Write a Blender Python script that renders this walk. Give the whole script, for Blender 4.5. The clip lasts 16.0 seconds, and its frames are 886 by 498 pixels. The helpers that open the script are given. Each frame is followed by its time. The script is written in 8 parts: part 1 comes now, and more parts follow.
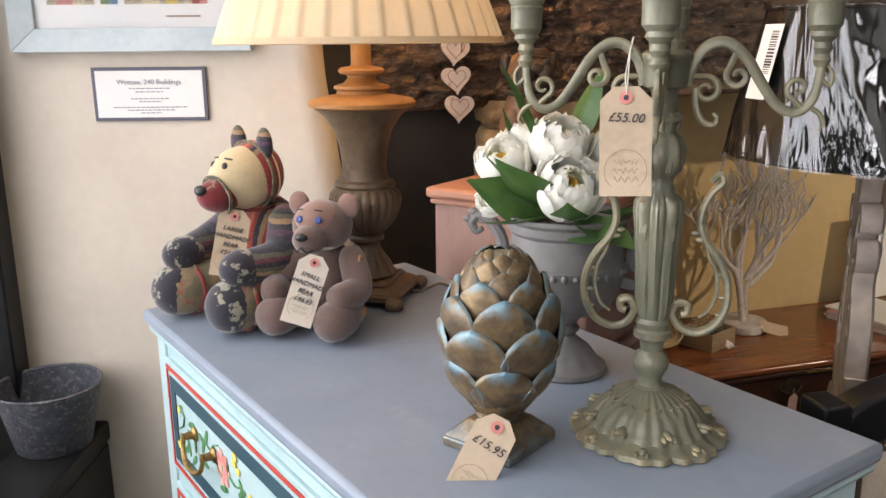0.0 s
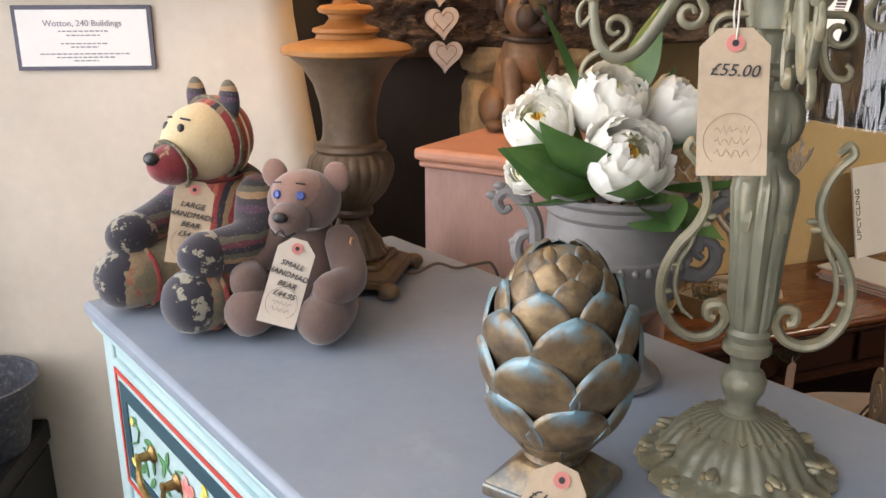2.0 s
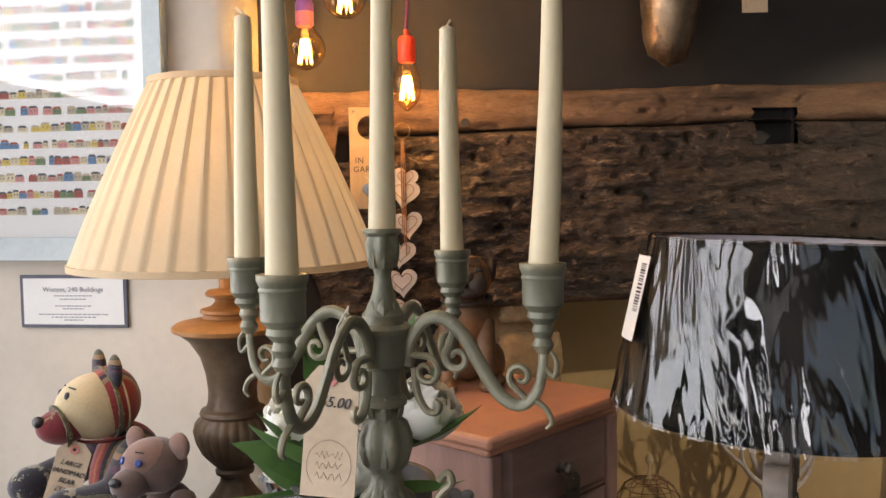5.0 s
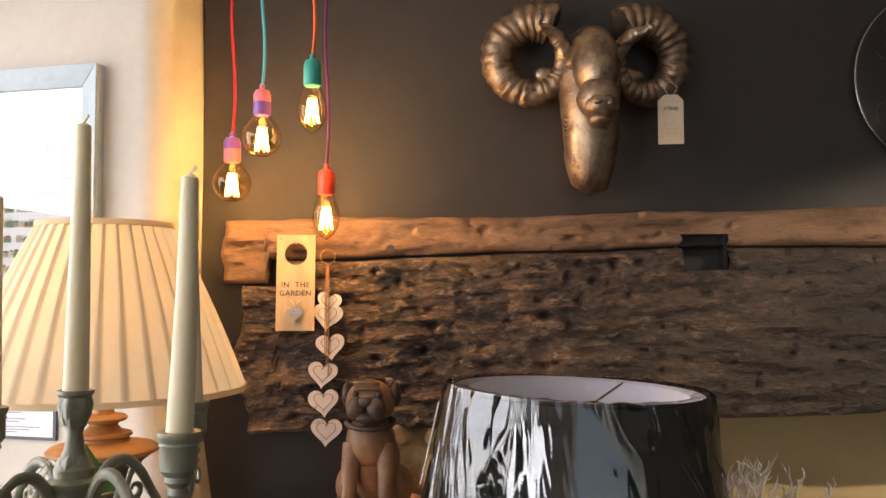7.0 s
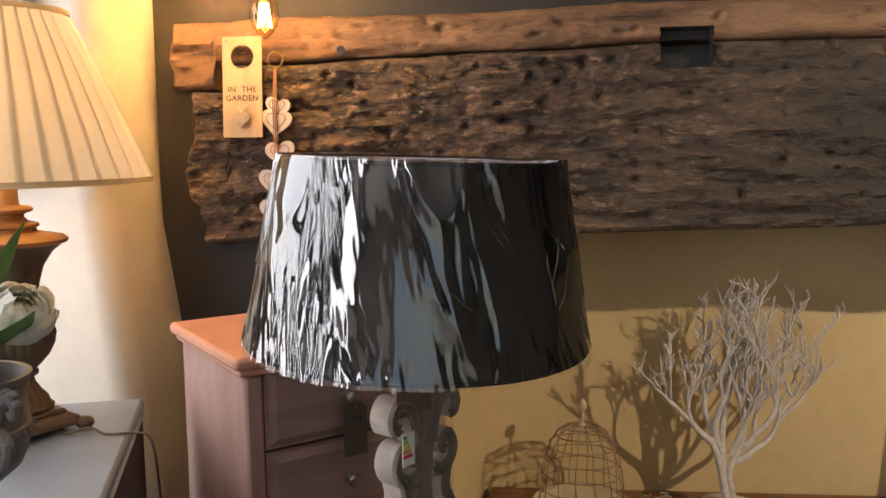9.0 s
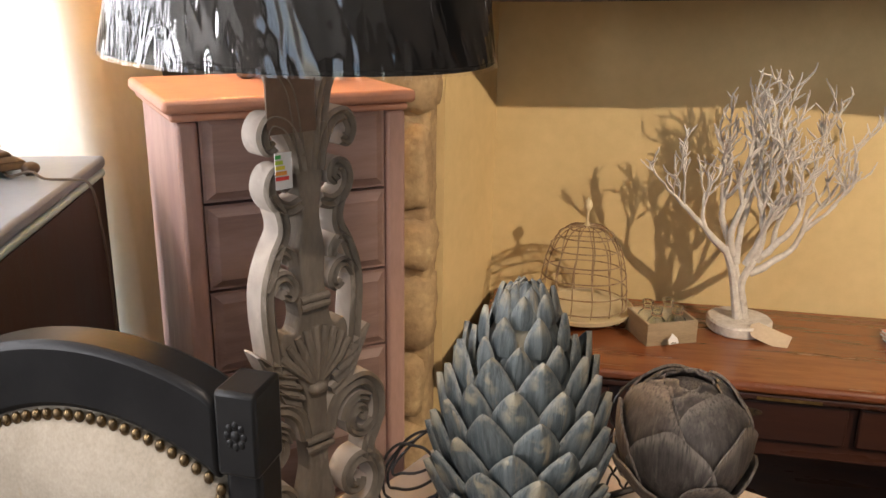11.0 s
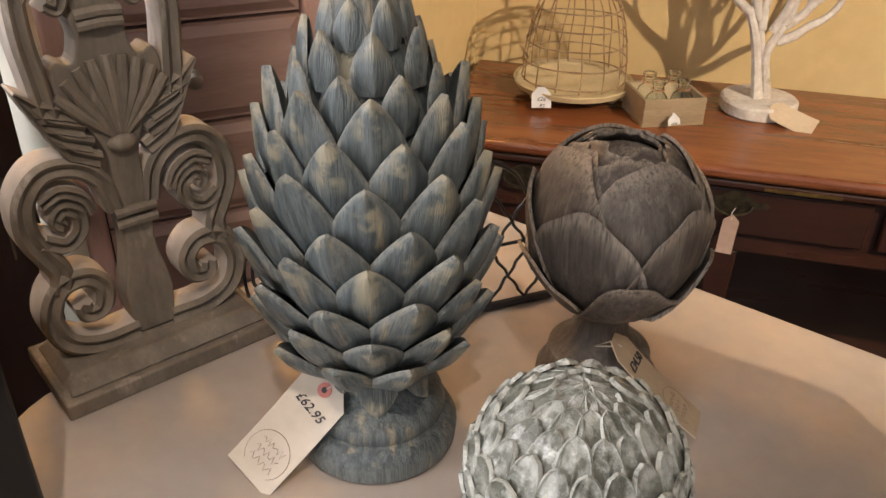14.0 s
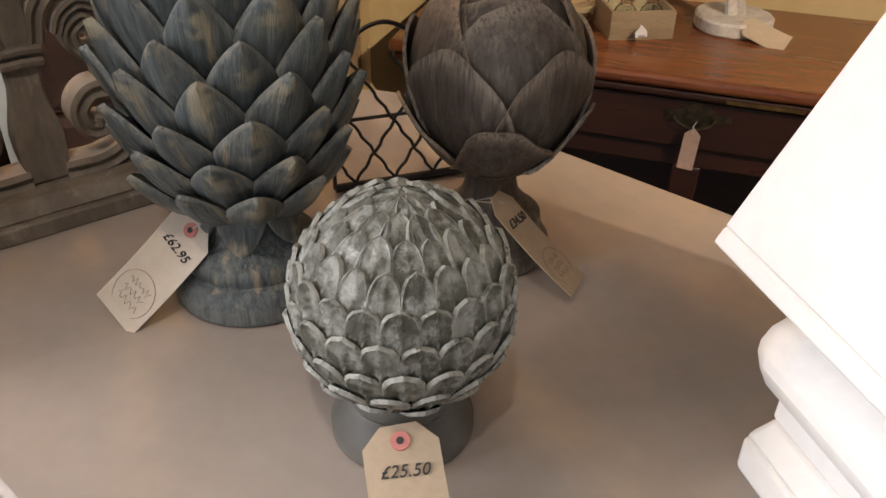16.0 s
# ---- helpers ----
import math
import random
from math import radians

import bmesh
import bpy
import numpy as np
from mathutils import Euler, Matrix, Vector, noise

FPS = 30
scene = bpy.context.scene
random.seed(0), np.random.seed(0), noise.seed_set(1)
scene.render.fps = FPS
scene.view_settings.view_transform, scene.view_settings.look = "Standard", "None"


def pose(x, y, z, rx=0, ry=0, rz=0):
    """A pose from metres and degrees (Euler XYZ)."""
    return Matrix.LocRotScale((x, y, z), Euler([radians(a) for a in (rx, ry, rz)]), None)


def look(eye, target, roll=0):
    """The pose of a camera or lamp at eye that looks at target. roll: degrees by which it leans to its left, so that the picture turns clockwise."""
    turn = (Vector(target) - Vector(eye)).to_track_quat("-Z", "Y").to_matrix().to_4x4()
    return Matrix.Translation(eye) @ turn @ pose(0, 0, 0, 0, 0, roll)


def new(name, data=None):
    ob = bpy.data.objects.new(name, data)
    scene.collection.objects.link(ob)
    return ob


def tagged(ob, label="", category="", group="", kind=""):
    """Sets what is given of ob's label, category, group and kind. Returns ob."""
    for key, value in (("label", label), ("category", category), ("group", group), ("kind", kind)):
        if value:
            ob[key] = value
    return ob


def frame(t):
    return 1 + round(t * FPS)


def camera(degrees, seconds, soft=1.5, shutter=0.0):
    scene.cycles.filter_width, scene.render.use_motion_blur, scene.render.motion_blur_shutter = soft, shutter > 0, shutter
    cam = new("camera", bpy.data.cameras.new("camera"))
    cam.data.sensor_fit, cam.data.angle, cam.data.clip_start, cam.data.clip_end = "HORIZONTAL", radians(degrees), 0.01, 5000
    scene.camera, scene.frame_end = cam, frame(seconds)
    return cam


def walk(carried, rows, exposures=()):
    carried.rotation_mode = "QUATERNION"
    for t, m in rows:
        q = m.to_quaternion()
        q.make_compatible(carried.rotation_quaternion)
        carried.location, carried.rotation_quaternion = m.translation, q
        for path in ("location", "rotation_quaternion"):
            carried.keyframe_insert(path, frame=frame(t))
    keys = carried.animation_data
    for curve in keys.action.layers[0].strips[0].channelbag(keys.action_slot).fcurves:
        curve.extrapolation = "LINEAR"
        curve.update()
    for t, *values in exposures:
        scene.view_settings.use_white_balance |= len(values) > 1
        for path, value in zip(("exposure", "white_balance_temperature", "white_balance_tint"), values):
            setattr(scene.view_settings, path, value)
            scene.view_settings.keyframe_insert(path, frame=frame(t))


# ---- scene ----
cam = camera(55.4, 16.0)
METRES, EYE, TILT, LEAN, TURN = 2.2, 1.52, -13.8, 0.5, -17.0
ROWS = [
    (0.0, 0.0, 0.0, 0.0, -0.0, 0.0, 0.0),
    (0.5, -0.0047, 0.0282, 0.0055, -0.06, -0.78, -0.53),
    (1.0, -0.0132, 0.0588, 0.0089, -0.66, -2.41, -0.0),
    (1.5, -0.0222, 0.0767, 0.0124, -2.44, -3.6, 0.41),
    (2.0, -0.0299, 0.0899, 0.0156, -3.44, -3.5, 0.46),
    (2.5, -0.027, 0.0952, 0.0232, -3.57, -2.24, 1.1),
    (3.0, -0.0111, 0.0911, 0.0315, -3.39, 0.32, 1.09),
    (3.5, 0.0282, 0.0744, 0.0371, -2.11, 3.27, 0.42),
    (4.0, 0.0751, 0.0506, 0.0418, 1.24, 5.71, -0.39),
    (4.5, 0.1179, 0.0381, 0.0459, 4.92, 7.83, -0.48),
    (5.0, 0.1546, 0.055, 0.055, 8.05, 10.22, -1.67),
    (7.5, 0.3622, 0.0435, 0.0753, 15.39, 15.39, -4.06),
    (8.0, 0.383, 0.062, 0.0656, 16.65, 12.3, -4.19),
    (8.5, 0.4089, 0.1026, 0.0627, 19.51, 8.88, -5.02),
    (9.0, 0.4302, 0.1386, 0.0595, 21.07, 5.82, -4.98),
    (9.5, 0.4519, 0.1646, 0.049, 22.53, 1.73, -5.39),
    (10.0, 0.4849, 0.1811, 0.0396, 24.67, -1.02, -6.51),
    (12.5, 0.4799, 0.3157, -0.0021, 28.69, -14.38, -7.74),
    (13.0, 0.4852, 0.3272, -0.0059, 28.94, -15.9, -7.85),
    (13.5, 0.5017, 0.3427, -0.012, 29.76, -17.59, -8.26),
    (14.0, 0.5172, 0.3558, -0.0183, 30.46, -19.41, -8.42),
    (14.5, 0.5273, 0.37, -0.026, 31.01, -20.65, -8.4),
    (15.0, 0.5373, 0.3806, -0.0326, 31.7, -21.67, -8.56),
    (15.5, 0.5538, 0.3824, -0.0416, 32.62, -22.21, -9.38),
    (16.0, 0.5723, 0.3784, -0.0483, 32.65, -22.43, -9.38),
]
START = pose(0, 0, EYE, TILT, LEAN, TURN)
path = [(t, START @ pose(METRES * x, METRES * y, METRES * z, 90 + pitch, roll, yaw)) for t, x, y, z, yaw, pitch, roll in ROWS]
path += [
    (5.2, look((0.417, 0.043, 1.607), (0.661, 2.027, 1.528), -0.7)),
    (7.3, look((0.761, -0.089, 1.671), (0.822, 1.907, 1.775), -0.1)),
    (10.2, look((1.167, 0.078, 1.482), (0.862, 1.996, 1.004), 0.3)),
    (12.3, look((1.202, 0.324, 1.351), (0.817, 2.091, 0.497), 0.8)),
]
path.sort(key=lambda row: row[0])
EXPOSURES = [(0.0, -0.15), (3.0, -0.25), (3.5, -0.42), (4.0, -0.42), (5.0, -0.52), (7.5, 0.06), (9.0, 0.14), (10.0, 0.6), (12.5, 1.22), (14.5, 1.22), (16.0, 0.6)]
walk(cam, path, EXPOSURES)

# ---- world and lights ----
W = Vector((0.961, -0.277, 0.0))   # along the picture wall
IN = Vector((-0.277, -0.961, 0.0))  # from the picture wall into the room
LEFT = Vector((-0.325, 1.695, 0.0))  # where picture wall and window wall meet

world = bpy.data.worlds.new("sky")
scene.world = world
world.use_nodes = True
wn = world.node_tree.nodes
sky = wn.new("ShaderNodeTexSky")
sky.sky_type = "NISHITA"
sky.sun_disc = False
sky.sun_elevation, sky.sun_rotation = radians(38), radians(250)
wn["Background"].inputs["Strength"].default_value = 0.12
world.node_tree.links.new(sky.outputs[0], wn["Background"].inputs["Color"])


def lamp(name, kind, m, power, colour, size=(0.1, 0.1), spot=45, blend=0.4):
    data = bpy.data.lights.new(name, kind)
    data.energy, data.color = power, colour
    if kind == "AREA":
        data.shape, data.size, data.size_y = "RECTANGLE", size[0], size[1]
    elif kind == "SPOT":
        data.spot_size, data.spot_blend, data.shadow_soft_size = radians(spot), blend, size[0]
    else:
        data.shadow_soft_size = size[0]
    ob = new(name, data)
    ob.matrix_world = m
    return ob


# daylight in the two shop windows
wc = LEFT + IN * 1.22 - W * 0.12
lamp("window_daylight", "AREA", look((wc.x, wc.y, 1.62), (wc.x + W.x, wc.y + W.y, 1.35)), 54, (0.97, 0.95, 1.0), (2.1, 1.5))
wd = LEFT + IN * 3.35 - W * 0.12
lamp("second_window_daylight", "AREA", look((wd.x, wd.y, 1.62), (wd.x + W.x, wd.y + W.y, 1.30)), 80, (0.98, 0.955, 1.0), (1.6, 1.5))
# Weak front fill lamp, added behind the viewpoint; no window is known there.
lamp("front_window_daylight", "AREA", look((1.2, -2.62, 1.55), (1.2, 0.0, 1.15)), 5, (1.0, 0.94, 0.95), (2.6, 1.5))
# warm shop spotlight on the fireplace recess
lamp("spotlight", "SPOT", look((3.1, -0.05, 2.42), (1.5, 2.05, 0.82)), 165, (1.0, 0.80, 0.58), (0.02,), 40, 0.5)
# Added warm spot, fixture unseen, that brightens the left end of the table.
lamp("ceiling_spotlight", "SPOT", look((1.45, -0.05, 2.5), (0.88, 0.70, 0.8)), 27, (1.0, 0.84, 0.72), (0.03,), 40, 0.9)
# lit bulb in the pleated lamp
lamp("lamp_bulb", "POINT", pose(0.253, 1.236, 1.62), 0.85, (1.0, 0.54, 0.21), (0.03,))

# ---- building helpers ----
def hexc(h):
    return tuple(((int(h[i:i + 2], 16) / 255) ** 2.2) for i in (0, 2, 4))


class Mesh:
    """Collects points and faces of one part."""

    def __init__(self):
        self.v, self.f, self.mi = [], [], []

    def add(self, vs, fs, m=None, mi=0):
        k = len(self.v)
        self.v += [tuple(m @ Vector(p)) if m is not None else tuple(p) for p in vs]
        self.f += [tuple(i + k for i in q) for q in fs]
        self.mi += [mi] * len(fs)
        return self

    def box(self, x0, x1, y0, y1, z0, z1, m=None, mi=0):
        vs = [(x, y, z) for z in (z0, z1) for y in (y0, y1) for x in (x0, x1)]
        return self.add(vs, [(0, 2, 3, 1), (4, 5, 7, 6), (0, 1, 5, 4), (2, 6, 7, 3), (0, 4, 6, 2), (1, 3, 7, 5)], m, mi)

    def frustum(self, a, b, m=None, mi=0):
        """Rectangular block from (half x, half y, z) at the bottom to the same at the top."""
        vs = [(sx * h[0], sy * h[1], h[2]) for h in (a, b) for sy in (-1, 1) for sx in (-1, 1)]
        return self.add(vs, [(0, 2, 3, 1), (4, 5, 7, 6), (0, 1, 5, 4), (2, 6, 7, 3), (0, 4, 6, 2), (1, 3, 7, 5)], m, mi)

    def lathe(self, prof, n=40, m=None, fn=None, mi=0, caps=True):
        vs, fs = [], []
        for j, (r, z) in enumerate(prof):
            for i in range(n):
                a = 2 * math.pi * i / n
                k = fn(a, z, j) if fn else 1.0
                vs.append((r * k * math.cos(a), r * k * math.sin(a), z))
        for j in range(len(prof) - 1):
            for i in range(n):
                p, q = j * n + i, j * n + (i + 1) % n
                fs.append((p, q, q + n, p + n))
        if caps:
            if prof[0][0] > 1e-5:
                fs.append(tuple(range(n - 1, -1, -1)))
            if prof[-1][0] > 1e-5:
                fs.append(tuple(range((len(prof) - 1) * n, len(prof) * n)))
        return self.add(vs, fs, m, mi)

    def tube(self, pts, r, n=8, m=None, mi=0, closed=False, flat=1.0):
        pts = [Vector(p) for p in pts]
        k = len(pts)
        rs = r if isinstance(r, (list, tuple)) else [r] * k
        vs, fs = [], []
        up = None
        for i, p in enumerate(pts):
            a = pts[(i - 1) % k] if closed or i else p
            b = pts[(i + 1) % k] if closed or i < k - 1 else p
            d = (b - a).normalized()
            if up is None:
                up = d.cross(Vector((0.3, 0.2, 1))).normalized()
                if up.length < 0.1:
                    up = Vector((1, 0, 0))
            up = (up - d * up.dot(d)).normalized()
            s = d.cross(up)
            for j in range(n):
                t = 2 * math.pi * j / n
                vs.append(p + up * (rs[i] * math.cos(t)) + s * (rs[i] * flat * math.sin(t)))
        for i in range(k if closed else k - 1):
            for j in range(n):
                a, b = i * n + j, i * n + (j + 1) % n
                c, d = ((i + 1) % k) * n + (j + 1) % n, ((i + 1) % k) * n + j
                fs.append((a, b, c, d))
        if not closed:
            fs += [tuple(range(n - 1, -1, -1)), tuple(range((k - 1) * n, k * n))]
        return self.add(vs, fs, m, mi)

    def ell(self, c, r, m=None, nu=20, nv=12, mi=0, fn=None):
        vs, fs = [(0, 0, -1)], []
        for j in range(1, nv):
            b = -math.pi / 2 + math.pi * j / nv
            for i in range(nu):
                a = 2 * math.pi * i / nu
                vs.append((math.cos(a) * math.cos(b), math.sin(a) * math.cos(b), math.sin(b)))
        vs.append((0, 0, 1))
        for i in range(nu):
            fs.append((0, 1 + (i + 1) % nu, 1 + i))
            fs.append((len(vs) - 1, len(vs) - 1 - nu + i, len(vs) - 1 - nu + (i + 1) % nu))
        for j in range(nv - 2):
            for i in range(nu):
                p, q = 1 + j * nu + i, 1 + j * nu + (i + 1) % nu
                fs.append((p, q, q + nu, p + nu))
        out = []
        for x, y, z in vs:
            k = fn(x, y, z) if fn else 1.0
            out.append((c[0] + r[0] * x * k, c[1] + r[1] * y * k, c[2] + r[2] * z * k))
        return self.add(out, fs, m, mi)

    def plate(self, poly, y0, y1, m=None, mi=0):
        """An outline in x and z, with thickness from y0 to y1."""
        k = len(poly)
        vs = [(x, y0, z) for x, z in poly] + [(x, y1, z) for x, z in poly]
        fs = [tuple(range(k)), tuple(range(2 * k - 1, k - 1, -1))]
        fs += [(i, i + k, (i + 1) % k + k, (i + 1) % k) for i in range(k)]
        return self.add(vs, fs, m, mi)

    def grid(self, fn, nu, nv, m=None, mi=0, wrap=False):
        vs = [fn(i / nu, j / nv) for j in range(nv + 1) for i in range(nu + (0 if wrap else 1))]
        w = nu if wrap else nu + 1
        fs = []
        for j in range(nv):
            for i in range(nu):
                a, b = j * w + i, j * w + (i + 1) % w
                fs.append((a, b, b + w, a + w))
        return self.add(vs, fs, m, mi)


def part(name, me, material, parent=None, label="", bevel=0.0, smooth=38, m=None, thick=0.0, fix=True):
    data = bpy.data.meshes.new(name)
    data.from_pydata([tuple(p) for p in me.v], [], me.f)
    mats = material if isinstance(material, (list, tuple)) else [material]
    for x in mats:
        data.materials.append(x)
    if len(mats) > 1:
        data.polygons.foreach_set("material_index", me.mi)
    if fix:
        bm = bmesh.new()
        bm.from_mesh(data)
        bmesh.ops.recalc_face_normals(bm, faces=bm.faces)
        bm.to_mesh(data)
        bm.free()
    if smooth:
        data.polygons.foreach_set("use_smooth", [True] * len(data.polygons))
        data.set_sharp_from_angle(angle=radians(smooth))
    ob = new(name, data)
    if thick:
        mod = ob.modifiers.new("thickness", "SOLIDIFY")
        mod.thickness = thick
        mod.offset = 0
    if bevel:
        mod = ob.modifiers.new("edges", "BEVEL")
        mod.width, mod.segments, mod.limit_method, mod.angle_limit = bevel, 2, "ANGLE", radians(40)
    if parent is not None:
        ob.parent = parent
    if m is not None:
        ob.matrix_basis = m
    if label:
        ob["label"] = label
    return ob


def thing(name, m, label, category, group=""):
    ob = new(name)
    ob.empty_display_size = 0.05
    ob.matrix_basis = m
    return tagged(ob, label, category, group)


def letters(text, size, material, parent, m, name="writing", shear=0.0, spacing=1.0, depth=0.0004):
    """Built-in font, laid in the local x-z plane of m and turned into a mesh."""
    cu = bpy.data.curves.new(name, "FONT")
    cu.body, cu.size, cu.align_x, cu.align_y = text, size, "CENTER", "CENTER"
    cu.shear, cu.space_character, cu.extrude, cu.resolution_u = shear, spacing, depth, 3
    cu.space_line = 0.95
    tmp = bpy.data.objects.new(name, cu)
    scene.collection.objects.link(tmp)
    data = bpy.data.meshes.new_from_object(tmp.evaluated_get(bpy.context.evaluated_depsgraph_get()))
    bpy.data.objects.remove(tmp)
    bpy.data.curves.remove(cu)
    data.materials.clear()
    data.materials.append(material)
    ob = new(name, data)
    ob.parent = parent
    ob.matrix_basis = m @ pose(0, 0, 0, 90, 0, 0)
    return ob


# ---- materials ----
def mat(name, c1, c2=None, rough=0.5, metal=0.0, scale=6.0, bump=0.15, fine=90.0, stretch=(1, 1, 1), lo=0.4, hi=0.6,
        c3=None, lo3=0.62, hi3=0.72, scale3=3.0, sss=0.0, trans=0.0, coat=0.0, emit=None, power=0.0, vary=0.12, rvar=0.12, bdist=0.002, sheen=0.0, sheet=0.0, edge=None, elo=0.52, ehi=0.60):
    """Two scales of colour variation, a third tone in patches, fine relief and uneven gloss."""
    x = bpy.data.materials.new(name)
    x.use_nodes = True
    nt = x.node_tree
    N, L = nt.nodes, nt.links
    b = N["Principled BSDF"]
    co = N.new("ShaderNodeTexCoord")
    mp = N.new("ShaderNodeMapping")
    mp.inputs["Scale"].default_value = stretch
    L.new(co.outputs["Object"], mp.inputs["Vector"])
    oi = N.new("ShaderNodeObjectInfo")
    sh = N.new("ShaderNodeVectorMath")
    sh.operation = "ADD"
    L.new(mp.outputs[0], sh.inputs[0])
    L.new(oi.outputs["Random"], sh.inputs[1])

    def noisy(s, detail=5.0, rgh=0.6):
        n = N.new("ShaderNodeTexNoise")
        n.inputs["Scale"].default_value, n.inputs["Detail"].default_value, n.inputs["Roughness"].default_value = s, detail, rgh
        L.new(sh.outputs[0], n.inputs["Vector"])
        return n

    def ramp(src, a, z):
        r = N.new("ShaderNodeMapRange")
        r.inputs["From Min"].default_value, r.inputs["From Max"].default_value = a, z
        L.new(src, r.inputs["Value"])
        return r.outputs[0]

    def mix(fac, a, z, mode="MIX"):
        q = N.new("ShaderNodeMix")
        q.data_type, q.blend_type = "RGBA", mode
        for sock, val in ((q.inputs[0], fac), (q.inputs[6], a), (q.inputs[7], z)):
            if isinstance(val, (int, float)):
                sock.default_value = val
            elif isinstance(val, tuple):
                sock.default_value = (*val[:3], 1)
            else:
                L.new(val, sock)
        return q.outputs[2]

    big = noisy(scale)
    col = mix(ramp(big.outputs[0], lo, hi), c1, c2 or c1)
    if c3:
        third = noisy(scale3, 6.0, 0.65)
        col = mix(ramp(third.outputs[0], lo3, hi3), col, c3)
    if edge:
        geo = N.new("ShaderNodeNewGeometry")
        wear = N.new("ShaderNodeMath")
        wear.operation = "MULTIPLY"
        L.new(ramp(geo.outputs["Pointiness"], elo, ehi), wear.inputs[0])
        L.new(ramp(noisy(scale * 2.5).outputs[0], 0.35, 0.55), wear.inputs[1])
        col = mix(wear.outputs[0], col, edge)
    small = noisy(fine, 4.0)
    grey = N.new("ShaderNodeMapRange")
    grey.inputs["To Min"].default_value, grey.inputs["To Max"].default_value = 1 - vary * 2, 1 + vary * 2
    L.new(small.outputs[0], grey.inputs["Value"])
    col = mix(1.0, col, grey.outputs[0], "MULTIPLY")
    L.new(col, b.inputs["Base Color"])
    rr = N.new("ShaderNodeMapRange")
    rr.inputs["To Min"].default_value, rr.inputs["To Max"].default_value = max(0.02, rough - rvar), min(1.0, rough + rvar)
    L.new(big.outputs[0], rr.inputs["Value"])
    L.new(rr.outputs[0], b.inputs["Roughness"])
    b.inputs["Metallic"].default_value = metal
    if sss:
        b.inputs["Subsurface Weight"].default_value = sss
        b.inputs["Subsurface Radius"].default_value = (0.01, 0.008, 0.005)
    if trans:
        b.inputs["Transmission Weight"].default_value = trans
    if coat:
        b.inputs["Coat Weight"].default_value, b.inputs["Coat Roughness"].default_value = coat, 0.15
    if sheen:
        b.inputs["Sheen Weight"].default_value = sheen
    if emit:
        b.inputs["Emission Color"].default_value, b.inputs["Emission Strength"].default_value = (*emit, 1), power
    if bump:
        s = N.new("ShaderNodeMath")
        s.operation = "MULTIPLY_ADD"
        s.inputs[1].default_value = 0.5
        L.new(small.outputs[0], s.inputs[0])
        L.new(big.outputs[0], s.inputs[2])
        bp = N.new("ShaderNodeBump")
        bp.inputs["Strength"].default_value, bp.inputs["Distance"].default_value = bump, bdist
        L.new(s.outputs[0], bp.inputs["Height"])
        L.new(bp.outputs[0], b.inputs["Normal"])
    if sheet:
        tr = N.new("ShaderNodeBsdfTranslucent")
        L.new(col, tr.inputs["Color"])
        ms = N.new("ShaderNodeMixShader")
        ms.inputs[0].default_value = sheet
        L.new(b.outputs[0], ms.inputs[1])
        L.new(tr.outputs[0], ms.inputs[2])
        L.new(ms.outputs[0], N["Material Output"].inputs["Surface"])
    return x


def rubbed(x, colour, z0, z1, half, scale, lo=0.42, hi=0.58):
    """Patina on each carved scale: from z0 to z1 along it, within half a width, broken up."""
    N, L = x.node_tree.nodes, x.node_tree.links
    b = N["Principled BSDF"]
    old = b.inputs["Base Color"].links[0].from_socket
    co, sp, no = N.new("ShaderNodeTexCoord"), N.new("ShaderNodeSeparateXYZ"), N.new("ShaderNodeTexNoise")
    oi, sh = N.new("ShaderNodeObjectInfo"), N.new("ShaderNodeVectorMath")
    L.new(co.outputs["Object"], sp.inputs[0])
    L.new(co.outputs["Object"], sh.inputs[0])
    L.new(oi.outputs["Random"], sh.inputs[1])
    L.new(sh.outputs[0], no.inputs["Vector"])
    no.inputs["Scale"].default_value, no.inputs["Detail"].default_value = scale, 6.0

    def span(src, a, z):
        r = N.new("ShaderNodeMapRange")
        r.inputs["From Min"].default_value, r.inputs["From Max"].default_value = a, z
        L.new(src, r.inputs["Value"])
        return r.outputs[0]

    def times(p, q):
        m = N.new("ShaderNodeMath")
        m.operation = "MULTIPLY"
        L.new(p, m.inputs[0])
        L.new(q, m.inputs[1])
        return m.outputs[0]
    ab = N.new("ShaderNodeMath")
    ab.operation = "ABSOLUTE"
    L.new(sp.outputs[0], ab.inputs[0])
    fac = times(times(span(sp.outputs[2], z0, z1), span(no.outputs[0], lo, hi)), span(ab.outputs[0], half, half * 0.3))
    q = N.new("ShaderNodeMix")
    q.data_type = "RGBA"
    q.inputs[7].default_value = (*colour, 1)
    L.new(fac, q.inputs[0])
    L.new(old, q.inputs[6])
    L.new(q.outputs[2], b.inputs["Base Color"])


def glass(name, colour=(1, 1, 1), rough=0.0):
    x = bpy.data.materials.new(name)
    x.use_nodes = True
    b = x.node_tree.nodes["Principled BSDF"]
    b.inputs["Base Color"].default_value = (*colour, 1)
    b.inputs["Transmission Weight"].default_value, b.inputs["Roughness"].default_value, b.inputs["IOR"].default_value = 1.0, rough, 1.45
    return x


